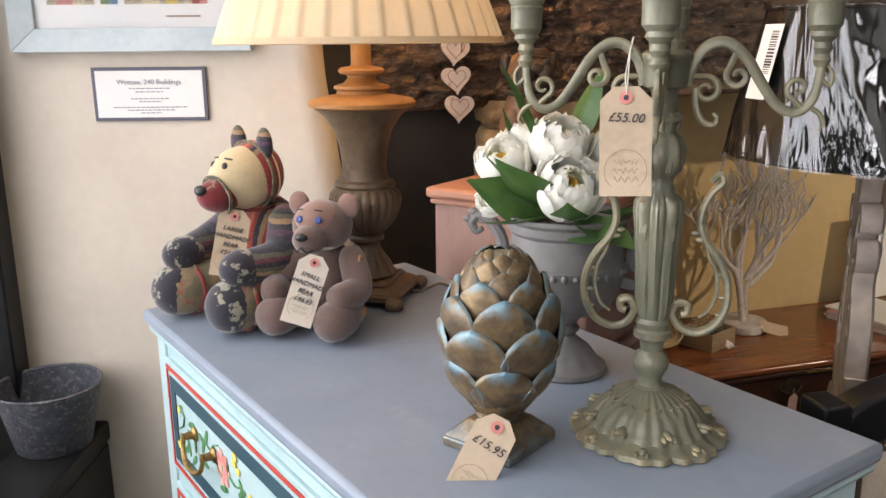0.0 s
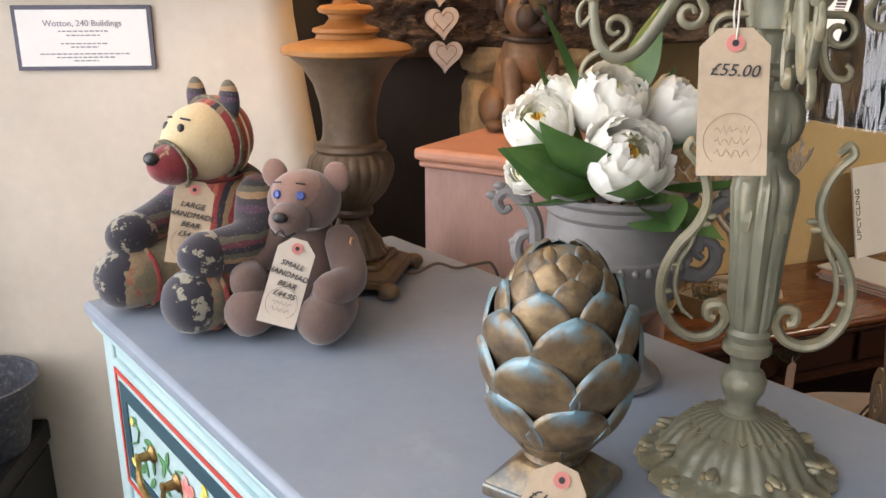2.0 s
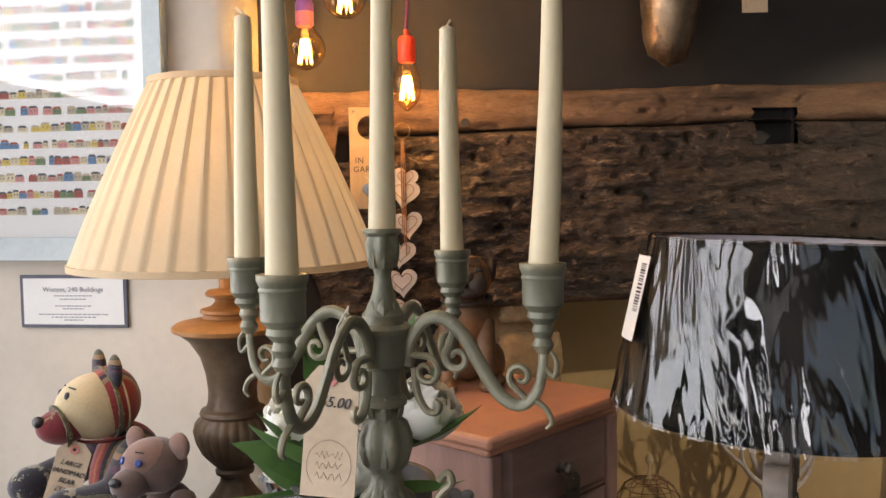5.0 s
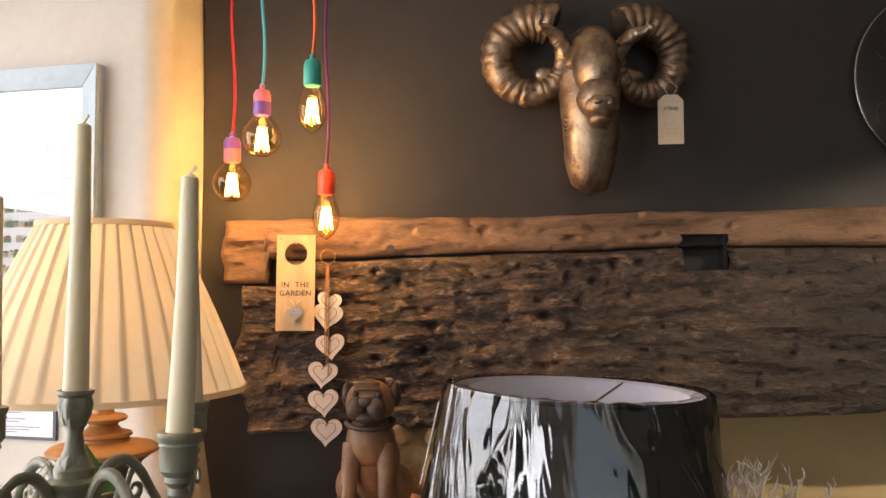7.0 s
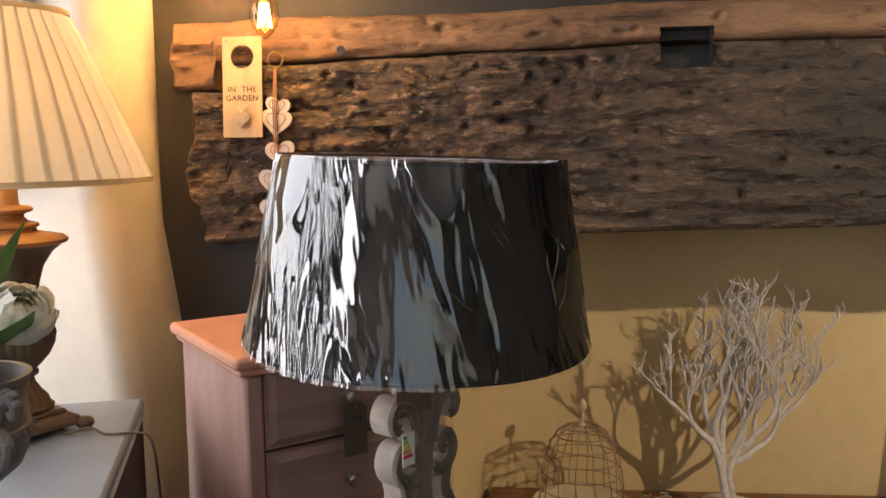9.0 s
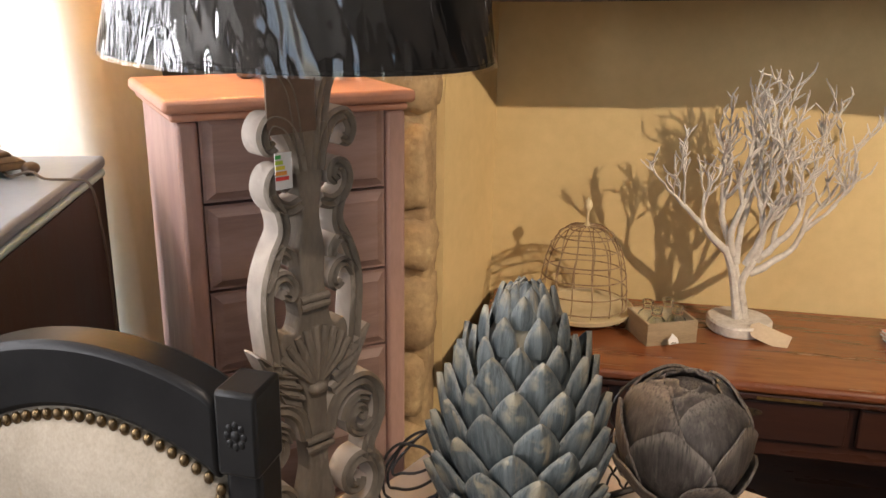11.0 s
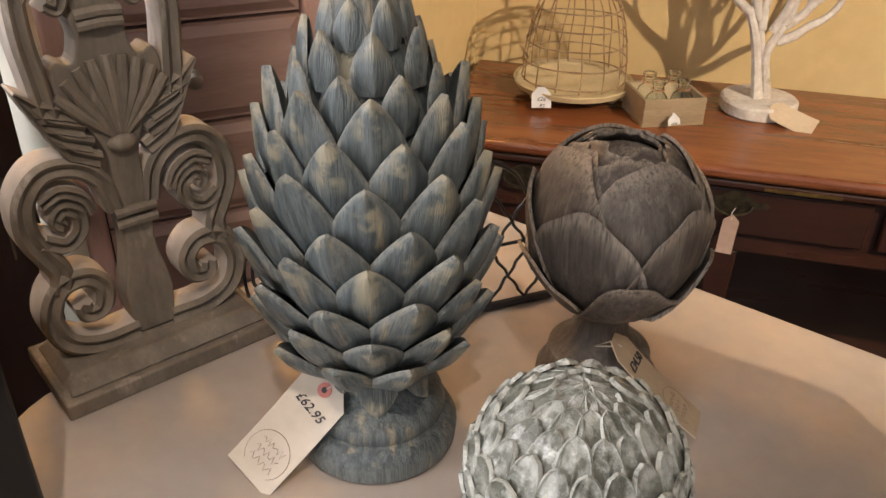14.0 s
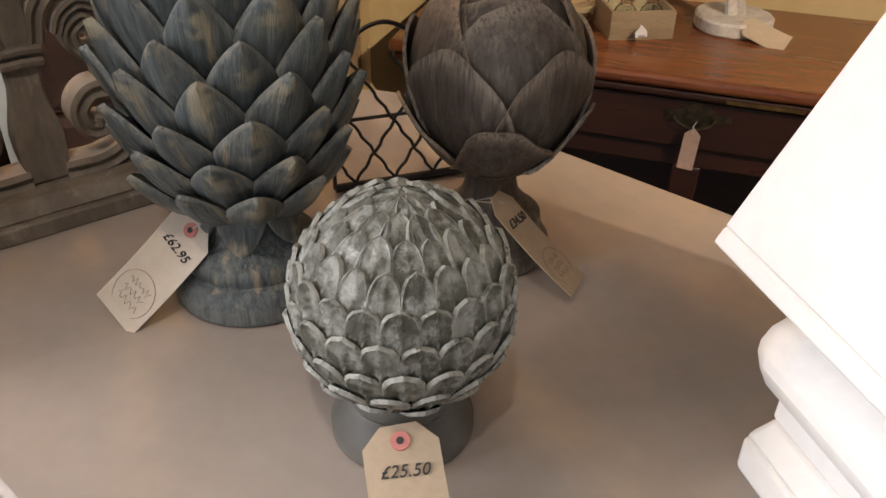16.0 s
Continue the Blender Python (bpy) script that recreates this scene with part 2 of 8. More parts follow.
def film(name, gloss=0.2, rough=0.04, ior=1.5):
    """Thin clear plastic: mostly see-through, with sharp sheen."""
    x = bpy.data.materials.new(name)
    x.use_nodes = True
    N, L = x.node_tree.nodes, x.node_tree.links
    N.remove(N["Principled BSDF"])
    g, t, ms, fr = N.new("ShaderNodeBsdfGlossy"), N.new("ShaderNodeBsdfTransparent"), N.new("ShaderNodeMixShader"), N.new("ShaderNodeFresnel")
    g.inputs["Roughness"].default_value = rough
    fr.inputs["IOR"].default_value = ior
    ad = N.new("ShaderNodeMath")
    ad.inputs[1].default_value = gloss
    L.new(fr.outputs[0], ad.inputs[0])
    L.new(ad.outputs[0], ms.inputs[0])
    L.new(t.outputs[0], ms.inputs[1])
    L.new(g.outputs[0], ms.inputs[2])
    L.new(ms.outputs[0], N["Material Output"].inputs["Surface"])
    return x


def glow(name, colour, power):
    x = bpy.data.materials.new(name)
    x.use_nodes = True
    b = x.node_tree.nodes["Principled BSDF"]
    b.inputs["Base Color"].default_value = (*colour, 1)
    b.inputs["Emission Color"].default_value, b.inputs["Emission Strength"].default_value = (*colour, 1), power
    return x


CREAM_WALL = mat("cream plaster", (0.62, 0.56, 0.47), (0.56, 0.50, 0.42), 0.75, scale=2.5, bump=0.25, fine=45, vary=0.04, bdist=0.004)
DARK_WALL = mat("charcoal wall paint", (0.036, 0.031, 0.028), (0.028, 0.025, 0.023), 0.45, scale=3, bump=0.3, fine=40, vary=0.06, bdist=0.004)
YELLOW_WALL = mat("yellow limewash", (0.62, 0.47, 0.24), (0.56, 0.42, 0.21), 0.8, scale=2, bump=0.3, fine=30, vary=0.05, bdist=0.005)
WHITE_PLASTER = mat("white plaster", (0.7, 0.68, 0.63), (0.64, 0.62, 0.58), 0.8, scale=2, bump=0.2, fine=40, vary=0.05)
TAUPE_WALL = mat("dark taupe plaster", (0.15, 0.125, 0.105), (0.12, 0.10, 0.085), 0.8, scale=2, bump=0.2, fine=40, vary=0.05)
FLOOR_WOOD = mat("dark floorboards", (0.045, 0.03, 0.022), (0.07, 0.045, 0.03), 0.45, scale=5, stretch=(1, 12, 1), bump=0.3, fine=60)
BLACK_PAINT = mat("black gloss paint", (0.007, 0.007, 0.0075), (0.011, 0.011, 0.011), 0.38, scale=8, bump=0.2, fine=60)
BLACK_PAINT.node_tree.nodes["Principled BSDF"].inputs["Specular IOR Level"].default_value = 0.22
DARK_WOOD = mat("dark stained wood", (0.03, 0.017, 0.012), (0.05, 0.026, 0.018), 0.5, scale=5, stretch=(8, 8, 1), bump=0.3, fine=80)
OAK_TOP = mat("weathered pale oak", (0.30, 0.172, 0.092), (0.19, 0.105, 0.057), 0.7, scale=6, stretch=(0.6, 3, 4), bump=0.8, fine=110, c3=(0.06, 0.034, 0.02), lo3=0.60, hi3=0.72, scale3=6, vary=0.28, bdist=0.008)
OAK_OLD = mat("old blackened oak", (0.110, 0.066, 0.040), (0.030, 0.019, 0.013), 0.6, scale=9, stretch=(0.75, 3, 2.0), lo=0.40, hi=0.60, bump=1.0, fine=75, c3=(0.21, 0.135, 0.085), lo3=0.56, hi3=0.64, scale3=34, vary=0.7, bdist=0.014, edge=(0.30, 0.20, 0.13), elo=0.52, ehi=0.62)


def soot_and_falloff(x, a, z, dark):
    """Burnt wood and bulb-light fall-off painted darker, a to z, broken by grain."""
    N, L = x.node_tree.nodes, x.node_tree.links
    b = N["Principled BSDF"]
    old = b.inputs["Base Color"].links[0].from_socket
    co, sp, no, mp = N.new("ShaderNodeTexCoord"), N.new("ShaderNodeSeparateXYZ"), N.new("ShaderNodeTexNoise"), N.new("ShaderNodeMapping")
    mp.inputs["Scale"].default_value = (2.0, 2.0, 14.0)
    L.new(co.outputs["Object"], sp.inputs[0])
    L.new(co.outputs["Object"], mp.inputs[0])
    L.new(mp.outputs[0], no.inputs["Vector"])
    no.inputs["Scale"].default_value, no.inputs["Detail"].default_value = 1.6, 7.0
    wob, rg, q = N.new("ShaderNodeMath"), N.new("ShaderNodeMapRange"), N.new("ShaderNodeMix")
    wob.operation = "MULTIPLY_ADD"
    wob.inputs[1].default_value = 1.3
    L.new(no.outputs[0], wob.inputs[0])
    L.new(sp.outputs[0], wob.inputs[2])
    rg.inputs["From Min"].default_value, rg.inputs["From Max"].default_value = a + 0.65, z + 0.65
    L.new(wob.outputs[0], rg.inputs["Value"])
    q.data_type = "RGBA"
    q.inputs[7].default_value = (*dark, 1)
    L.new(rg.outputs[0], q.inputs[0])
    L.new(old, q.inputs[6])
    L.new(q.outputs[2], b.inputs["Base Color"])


soot_and_falloff(OAK_OLD, 0.65, 1.45, (0.034, 0.026, 0.020))
STONE = mat("ochre field stone", (0.42, 0.30, 0.16), (0.31, 0.21, 0.115), 0.9, scale=9, bump=0.9, fine=60, c3=(0.50, 0.38, 0.21), scale3=12, vary=0.22, bdist=0.008)
BLUE_PAINT = mat("grey blue chalk paint", (0.235, 0.275, 0.33), (0.205, 0.245, 0.30), 0.42, scale=4, bump=0.08, fine=70, c3=(0.29, 0.33, 0.37), lo3=0.60, hi3=0.75, scale3=7, vary=0.04)
AQUA_PAINT = mat("pale aqua paint", (0.42, 0.56, 0.57), (0.36, 0.50, 0.52), 0.45, scale=7, bump=0.1, fine=80, vary=0.06)
NAVY_PAINT = mat("navy paint", (0.022, 0.055, 0.075), (0.03, 0.07, 0.09), 0.45, scale=9, bump=0.1, vary=0.1)
RED_PAINT = mat("red paint", (0.5, 0.05, 0.03), (0.42, 0.05, 0.035), 0.5, scale=12, bump=0.1)
PINK_TOP = mat("pink chalk paint", (0.60, 0.30, 0.20), (0.54, 0.27, 0.185), 0.45, scale=5, bump=0.12, fine=60, vary=0.05)
PINK_WASH = mat("pink washed wood", (0.42, 0.26, 0.22), (0.35, 0.215, 0.185), 0.55, scale=5, stretch=(3, 3, 0.7), bump=0.15, fine=60, c3=(0.50, 0.34, 0.28), scale3=5, vary=0.08)
MAUVE_WASH = mat("mauve washed wood", (0.27, 0.17, 0.145), (0.35, 0.23, 0.20), 0.5, scale=5, stretch=(0.6, 3, 4), bump=0.15, fine=60, c3=(0.36, 0.25, 0.22), lo3=0.58, hi3=0.75, scale3=6, vary=0.08)
PEWTER = mat("dull pewter", (0.35, 0.32, 0.28), (0.25, 0.22, 0.19), 0.35, metal=0.9, scale=40, bump=0.15)
BRASS = mat("aged brass", (0.42, 0.28, 0.10), (0.25, 0.16, 0.06), 0.35, metal=0.9, scale=50, bump=0.15)
DESK_WOOD = mat("polished reddish wood", (0.22, 0.075, 0.028), (0.14, 0.043, 0.017), 0.25, scale=5, stretch=(0.6, 5, 5), bump=0.08, fine=60, vary=0.12, coat=0.35)
DESK_DARK = mat("dark mahogany", (0.045, 0.016, 0.009), (0.03, 0.011, 0.007), 0.3, scale=5, stretch=(0.6, 5, 5), bump=0.1, fine=60, coat=0.3)
TAUPE_TOP = mat("taupe chalk paint", (0.40, 0.345, 0.30), (0.345, 0.295, 0.255), 0.5, scale=3.5, bump=0.08, fine=60, c3=(0.46, 0.36, 0.28), lo3=0.52, hi3=0.72, scale3=3, vary=0.04)
ROPE_WOOD = mat("bare carved wood", (0.36, 0.25, 0.15), (0.28, 0.19, 0.11), 0.6, scale=20, bump=0.3)
GREY_PAINT = mat("blue grey frame paint", (0.44, 0.50, 0.52), (0.38, 0.44, 0.46), 0.5, scale=9, bump=0.15, vary=0.06)
PAPER = mat("white paper", (0.76, 0.75, 0.72), (0.72, 0.71, 0.69), 0.6, scale=5, bump=0.03, vary=0.02)
CARD = mat("buff card", (0.52, 0.41, 0.29), (0.46, 0.36, 0.25), 0.75, scale=12, bump=0.1, fine=150, vary=0.07)
INK = mat("dark ink", (0.03, 0.03, 0.035), None, 0.6, bump=0)
STAMP = mat("faint brown ink", (0.30, 0.22, 0.15), None, 0.7, bump=0)
PINK_RING = mat("pink paper ring", (0.6, 0.22, 0.19), None, 0.7, bump=0.05)
STRING = mat("white string", (0.6, 0.57, 0.5), (0.5, 0.46, 0.4), 0.8, scale=200, bump=0.3)

# ---- the room ----
FLOOR = thing("floor", pose(0, 0, 0), "dark timber shop floor", "floor")
tagged(FLOOR, kind="structure")
part("boards", Mesh().box(-3, 4.2, -2.8, 3.2, -0.1, 0.0), FLOOR_WOOD, FLOOR)

ceiling = part("ceiling", Mesh().box(-3, 4.2, -2.8, 3.2, 2.55, 2.65), WHITE_PLASTER)
tagged(ceiling, "white plaster ceiling", "ceiling", kind="structure")


def wallm(origin, along):
    """Local x along the wall, local y away from the room, z up."""
    a = Vector(along).normalized()
    out = Vector((-a.y, a.x, 0))
    return Matrix(((a.x, out.x, 0, origin[0]), (a.y, out.y, 0, origin[1]), (0, 0, 1, 0), (0, 0, 0, 1)))


# picture wall with its rounded free corner
def corner_profile():
    pts = []
    a = LEFT
    c = Vector((0.243, 1.531, 0))
    r = 0.05
    pts.append(a)
    pts.append(c - W * r)
    mid = c - W * r - IN * r
    for k in range(1, 9):
        t = math.pi / 2 * k / 8
        pts.append(mid + W * (r * math.sin(t)) + IN * (r * math.cos(t)))
    pts.append(Vector((0.250, 1.70, 0)))
    pts.append(Vector((0.268, 1.76, 0)))
    pts.append(Vector((0.25, 1.95, 0)))
    pts.append(LEFT - IN * 0.25)
    return pts


prof = corner_profile()
me = Mesh()
nz = 40
rings = []
for j in range(nz + 1):
    z = 2.55 * j / nz
    for i, p in enumerate(prof):
        q = p.copy()
        if 1 <= i <= 11:
            q += W * (0.085 * min(1.0, max(0.0, (1.5 - z) / 0.8)) + 0.005 * math.sin(z * 7.3))
        me.v.append((q.x, q.y, z))
k = len(prof)
for j in range(nz):
    for i in range(k):
        me.f.append((j * k + i, j * k + (i + 1) % k, (j + 1) * k + (i + 1) % k, (j + 1) * k + i))
        me.mi.append(0)
w = part("wall_picture", me, CREAM_WALL, smooth=60)
tagged(w, "cream plastered wall with a rounded corner", "wall", kind="structure")

# window wall, with a wide opening
wm = wallm(LEFT - W * 0.0, tuple(-IN))  # local +x toward the picture wall
wl = part("wall_window", Mesh().box(-4.4, 0.25, 0.0, 0.22, 0, 0.70).box(-4.4, 0.25, 0.0, 0.22, 2.4, 2.55).box(-2.50, -2.35, 0, 0.22, 0.70, 2.4).box(-4.4, -4.2, 0, 0.22, 0.70, 2.4).box(-0.02, 0.25, 0, 0.22, 0.70, 2.4), CREAM_WALL, m=wm)
tagged(wl, "cream wall below and beside the shop window", "wall", kind="structure")
win = thing("window_1", wm, "black painted shop window with two lights", "window")
tagged(win, kind="structure")
part("window_frame", Mesh().box(-0.075, -0.02, -0.015, 0.1, 0.70, 2.4).box(-2.35, -2.29, -0.015, 0.1, 0.70, 2.4).box(-2.29, -0.075, -0.015, 0.1, 2.34, 2.4).box(-2.29, -0.075, -0.015, 0.1, 0.70, 0.77), BLACK_PAINT, win, bevel=0.004)
part("mullion", Mesh().box(-1.20, -1.15, 0.0, 0.09, 0.77, 2.34), BLACK_PAINT, win, bevel=0.004)
GLASS = film("window glass", 0.02, 0.0, 1.45)
for x0, x1 in ((-2.29, -1.20), (-1.15, -0.075)):
    g = part("pane", Mesh().box(x0, x1, 0.045, 0.051, 0.77, 2.34), GLASS, win)
    g.visible_shadow = False
win2 = thing("window_2", wm, "black painted second shop window", "window")
tagged(win2, kind="structure")
part("window_frame", Mesh().box(-2.56, -2.50, -0.015, 0.1, 0.70, 2.4).box(-4.2, -4.14, -0.015, 0.1, 0.70, 2.4).box(-4.14, -2.56, -0.015, 0.1, 2.34, 2.4).box(-4.14, -2.56, -0.015, 0.1, 0.70, 0.77), BLACK_PAINT, win2, bevel=0.004)
part("pane", Mesh().box(-4.14, -2.56, 0.045, 0.051, 0.77, 2.34), GLASS, win2).visible_shadow = False
sill = part("window_sill", Mesh().box(-2.3, -0.005, -0.148, -0.018, 0.768, 0.808).box(-2.3, -0.005, -0.143, -0.02, 0.0, 0.763), BLACK_PAINT, bevel=0.006, m=wm)
tagged(sill, "deep black painted window sill on a boarded base", "sill", kind="structure")

# charcoal wall above and left of the fireplace
me = Mesh().box(0.27, 0.62, 1.752, 1.95, 0, 1.5).box(0.27, 4.0, 1.752, 1.95, 1.5, 2.55)
wb = part("wall_fireplace", me, DARK_WALL)
tagged(wb, "charcoal painted chimney breast wall", "wall", kind="structure")
# recess
me = Mesh()
me.box(0.80, 4.0, 2.14, 2.3, 0, 1.7)
me.add([(0.875, 1.80, 0), (0.935, 2.15, 0), (0.78, 2.15, 0), (0.70, 1.80, 0), (0.875, 1.80, 1.6), (0.935, 2.15, 1.6), (0.78, 2.15, 1.6), (0.70, 1.80, 1.6)],
       [(0, 1, 5, 4), (1, 2, 6, 5), (2, 3, 7, 6), (3, 0, 4, 7)])
rc = part("wall_recess", me, YELLOW_WALL, smooth=0)
tagged(rc, "yellow limewashed fireplace recess", "wall", kind="structure")
hd = part("recess_ceiling", Mesh().box(0.62, 4.0, 1.952, 2.14, 1.60, 1.70), YELLOW_WALL)
tagged(hd, "limewashed underside over the fireplace recess", "ceiling", kind="structure")
# Unseen closing walls, kept dark to cut bounced light and reflections.
rw = part("wall_right", Mesh().box(4.0, 4.2, -2.8, 2.3, 0, 2.55), TAUPE_WALL)
tagged(rw, "plain unseen closing wall in dark taupe", "wall", kind="structure")
fw = part("wall_front", Mesh().box(-3, 0.2, -2.9, -2.7, 0, 2.55).box(3.0, 4.0, -2.9, -2.7, 0, 2.55).box(0.2, 3.0, -2.9, -2.7, 0, 0.7).box(0.2, 3.0, -2.9, -2.7, 2.35, 2.55), TAUPE_WALL)
tagged(fw, "plain unseen front wall in dark taupe", "wall", kind="structure")

# stone jamb under the beam: rough separate stones
JAMB = thing("stone_jamb", pose(0, 0, 0), "rough ochre stone jamb of the fireplace", "jamb")
tagged(JAMB, kind="structure")
part("core", Mesh().box(0.625, 0.86, 1.72, 1.80, 0, 1.45), STONE, JAMB, bevel=0.01)
random.seed(5)
z = 0.0
while z < 1.38:
    h = random.uniform(0.10, 0.19)
    h = min(h, 1.40 - z)
    cut = random.uniform(0.70, 0.78)
    for x0, x1 in ((0.60, cut), (cut + 0.008, 0.872 + random.uniform(-0.01, 0.012))):
        cx, hx = (x0 + x1) / 2, (x1 - x0) / 2
        seed = random.uniform(0, 50)

        def lump(x, y, zz, s=seed):
            k = max(abs(x), abs(y), abs(zz)) ** 0.75
            return (1 / max(k, 0.4)) * 0.90 * (1 + 0.12 * noise.noise(Vector((x * 1.6 + s, y * 1.6, zz * 1.6))) + 0.09 * noise.noise(Vector((x * 5 + s, y * 5, zz * 5))))

        part("stone", Mesh().ell((cx, 1.745, z + h / 2), (hx, 0.058, h / 2 + 0.004), fn=lump, nu=22, nv=14), STONE, JAMB, smooth=70)
    z += h + 0.006

# ---- hewn beam ----
BEAM = thing("fireplace_beam", pose(0.325, 1.685, 1.39), "massive old hewn oak fireplace beam with a mortice", "beam")


def rough(x, z, amp):
    p = Vector((x * 3.0, z * 9.0, 1.7))
    g = noise.fractal(Vector((x * 5, z * 34, 4.2)), 0.9, 2.1, 5)
    pits = max(0.0, noise.noise(Vector((x * 40, z * 60, 8))) - 0.25)
    crust = noise.fractal(Vector((x * 28, z * 40, 2.2)), 0.8, 2.0, 4) * (0.35 + 0.5 * max(0.0, 1 - x / 0.9))
    return amp * (0.9 * noise.fractal(p, 1.0, 2.0, 4) + 0.65 * g + 1.9 * pits + 0.5 * crust)


def slab(name, x1, zlo, zhi, xl, amp, base, material, label, hole=None, nx=420, nzz=46):
    """One layer of the beam: uneven front, ragged left end, underside and top."""
    me = Mesh()
    cols = nx + 1
    rows = nzz + 1
    for j in range(rows):
        v = j / nzz
        for i in range(cols):
            u = i / nx
            z0, z1 = zlo(u * x1), zhi(u * x1)
            zz = z0 + (z1 - z0) * v
            x = xl(v) + (x1 - xl(v)) * u
            edge = min(v, 1 - v) * (z1 - z0)
            y = base + rough(x, zz, amp) + 0.012 * max(0.0, 1 - edge / 0.012) ** 2 + 0.012 * max(0.0, 1 - (x - xl(v)) / 0.012) ** 2
            me.v.append((x, y, zz))
    for j in range(rows - 1):
        for i in range(cols - 1):
            a = j * cols + i
            xm, zm = me.v[a][0], me.v[a][2]
            if hole and hole[0] < xm < hole[1] and hole[2] < zm < hole[3]:
                continue
            me.f.append((a, a + 1, a + cols + 1, a + cols))
            me.mi.append(0)
    # the sides behind the front
    for ring in ([j * cols for j in range(rows)], list(range(cols)), [(rows - 1) * cols + i for i in range(cols)]):
        k0 = len(me.v)
        for i in ring:
            me.v.append((me.v[i][0], 0.066, me.v[i][2]))
        for n in range(len(ring) - 1):
            me.f.append((ring[n], ring[n + 1], k0 + n + 1, k0 + n))
            me.mi.append(0)
    return part(name, me, material, BEAM, label, smooth=50)


X1 = 2.6
crack = lambda x: 0.290 if x < 0.088 else 0.335 + 0.035 * min(1.0, x / 1.0) + 0.004 * noise.noise(Vector((x * 6, 0, 0)))
slab("upper_layer", X1, lambda x: crack(x) + 0.005, lambda x: 0.424 + 0.034 * x / 1.45 + 0.011 * noise.noise(Vector((x * 2.5, 3, 0))) + 0.004 * noise.noise(Vector((x * 14, 3, 0))),
     lambda v: 0.0 + 0.004 * math.sin(v * 9), 0.012, 0.008, OAK_TOP, "paler weathered upper layer of oak", hole=(0.952, 1.052, 0.30, 0.397), nzz=18)
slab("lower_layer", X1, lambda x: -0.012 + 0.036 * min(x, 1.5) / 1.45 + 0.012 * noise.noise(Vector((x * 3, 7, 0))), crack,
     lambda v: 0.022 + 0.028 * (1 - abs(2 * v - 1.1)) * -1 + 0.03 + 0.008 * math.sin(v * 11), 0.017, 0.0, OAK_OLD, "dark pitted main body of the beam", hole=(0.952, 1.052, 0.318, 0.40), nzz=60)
# Flat black disc stands for the shade inside a drilled hole.
hy = 0.008 + rough(0.345, 0.366, 0.012)
part("peg_hole", Mesh().lathe([(0.0075, -0.012), (0.0085, 0.0012), (0.0, 0.0012)], 20, pose(0.345, hy, 0.366, 90, 0, 0)), INK, BEAM, "black disc for the shade inside a peg hole")
# Charcoal lining puts the recess's shade into its colour.
me = Mesh()
me.box(0.945, 0.952, 0.024, 0.06, 0.315, 0.40).box(1.052, 1.059, 0.024, 0.06, 0.315, 0.40).box(0.945, 1.059, 0.056, 0.064, 0.31, 0.405).box(0.945, 1.059, 0.024, 0.06, 0.311, 0.318).box(0.945, 1.059, 0.028, 0.06, 0.397, 0.404)
part("mortice", me, DARK_WALL, BEAM, "mortice hole lined in dark colour for its shade")

# ---- painted chest of drawers ----
def frame_at(o, along, z=0.0):
    """Local x along, local y to its left, z up."""
    a = Vector((along[0], along[1], 0)).normalized()
    return Matrix(((a.x, -a.y, 0, o[0]), (a.y, a.x, 0, o[1]), (0, 0, 1, z), (0, 0, 0, 1)))


def bail_handle(parent, m, material, w=0.075, label="aged brass swan-neck handle"):
    h = Mesh()
    for s in (-1, 1):
        h.lathe([(0.0, 0), (0.010, 0.0), (0.011, 0.003), (0.006, 0.006), (0.005, 0.016), (0.007, 0.019), (0.0, 0.021)], 12, pose(s * w / 2, 0, 0, 90, 0, 0))
    pts = []
    for i in range(15):
        a = math.pi * i / 14
        pts.append((math.cos(a) * w / 2 * (1 + 0.08 * math.sin(a * 2) ** 2), -0.017 - 0.006 * math.sin(a), -0.030 * math.sin(a) ** 0.7))
    h.tube(pts, [0.0028 + 0.0012 * math.sin(math.pi * i / 14) for i in range(15)], 8)
    return part("handle", h, material, parent, label, m=m)


CH = frame_at((-0.082, 1.278), (0.307, -0.952))   # local x along the front toward the near end, local y = into the depth
CL, CD, CT = 0.870, 0.466, 1.138
chest = thing("painted_chest_of_drawers", CH, "pale aqua chest of drawers with hand-painted flowers and grey-blue top", "chest of drawers")
me = Mesh()
me.box(0, CL, 0, CD, CT - 0.020, CT)
part("top", me, BLUE_PAINT, chest, "grey-blue painted top", bevel=0.006)
part("moulding", Mesh().box(0.006, CL - 0.006, 0.006, CD, CT - 0.034, CT - 0.0205), AQUA_PAINT, chest, bevel=0.005)
part("side_panel", Mesh().box(0.010, 0.045, 0.016, CD - 0.012, 0.06, CT - 0.035), AQUA_PAINT, chest, bevel=0.002)
part("side_panel", Mesh().box(CL - 0.045, CL - 0.018, 0.02, CD - 0.012, 0.06, CT - 0.035), AQUA_PAINT, chest, bevel=0.002)
part("back_panel", Mesh().box(0.018, CL - 0.018, CD - 0.0115, CD - 0.002, 0.05, CT - 0.035), DARK_WOOD, chest, "bare dark wooden back")
part("plinth", Mesh().box(0.014, CL - 0.014, 0.012, CD - 0.012, 0.0, 0.06), AQUA_PAINT, chest, bevel=0.004)
zs = [1.100, 0.895, 0.665, 0.425, 0.165]
for i in range(5):
    part("front_rail", Mesh().box(0.045, CL - 0.045, 0.02, 0.045, zs[i] - 0.022 if i else 1.075, zs[i] + 0.003), AQUA_PAINT, chest)
random.seed(8)
GREEN_LEAF = mat("painted green", (0.06, 0.18, 0.07), (0.10, 0.26, 0.10), 0.5, scale=60, bump=0.05)
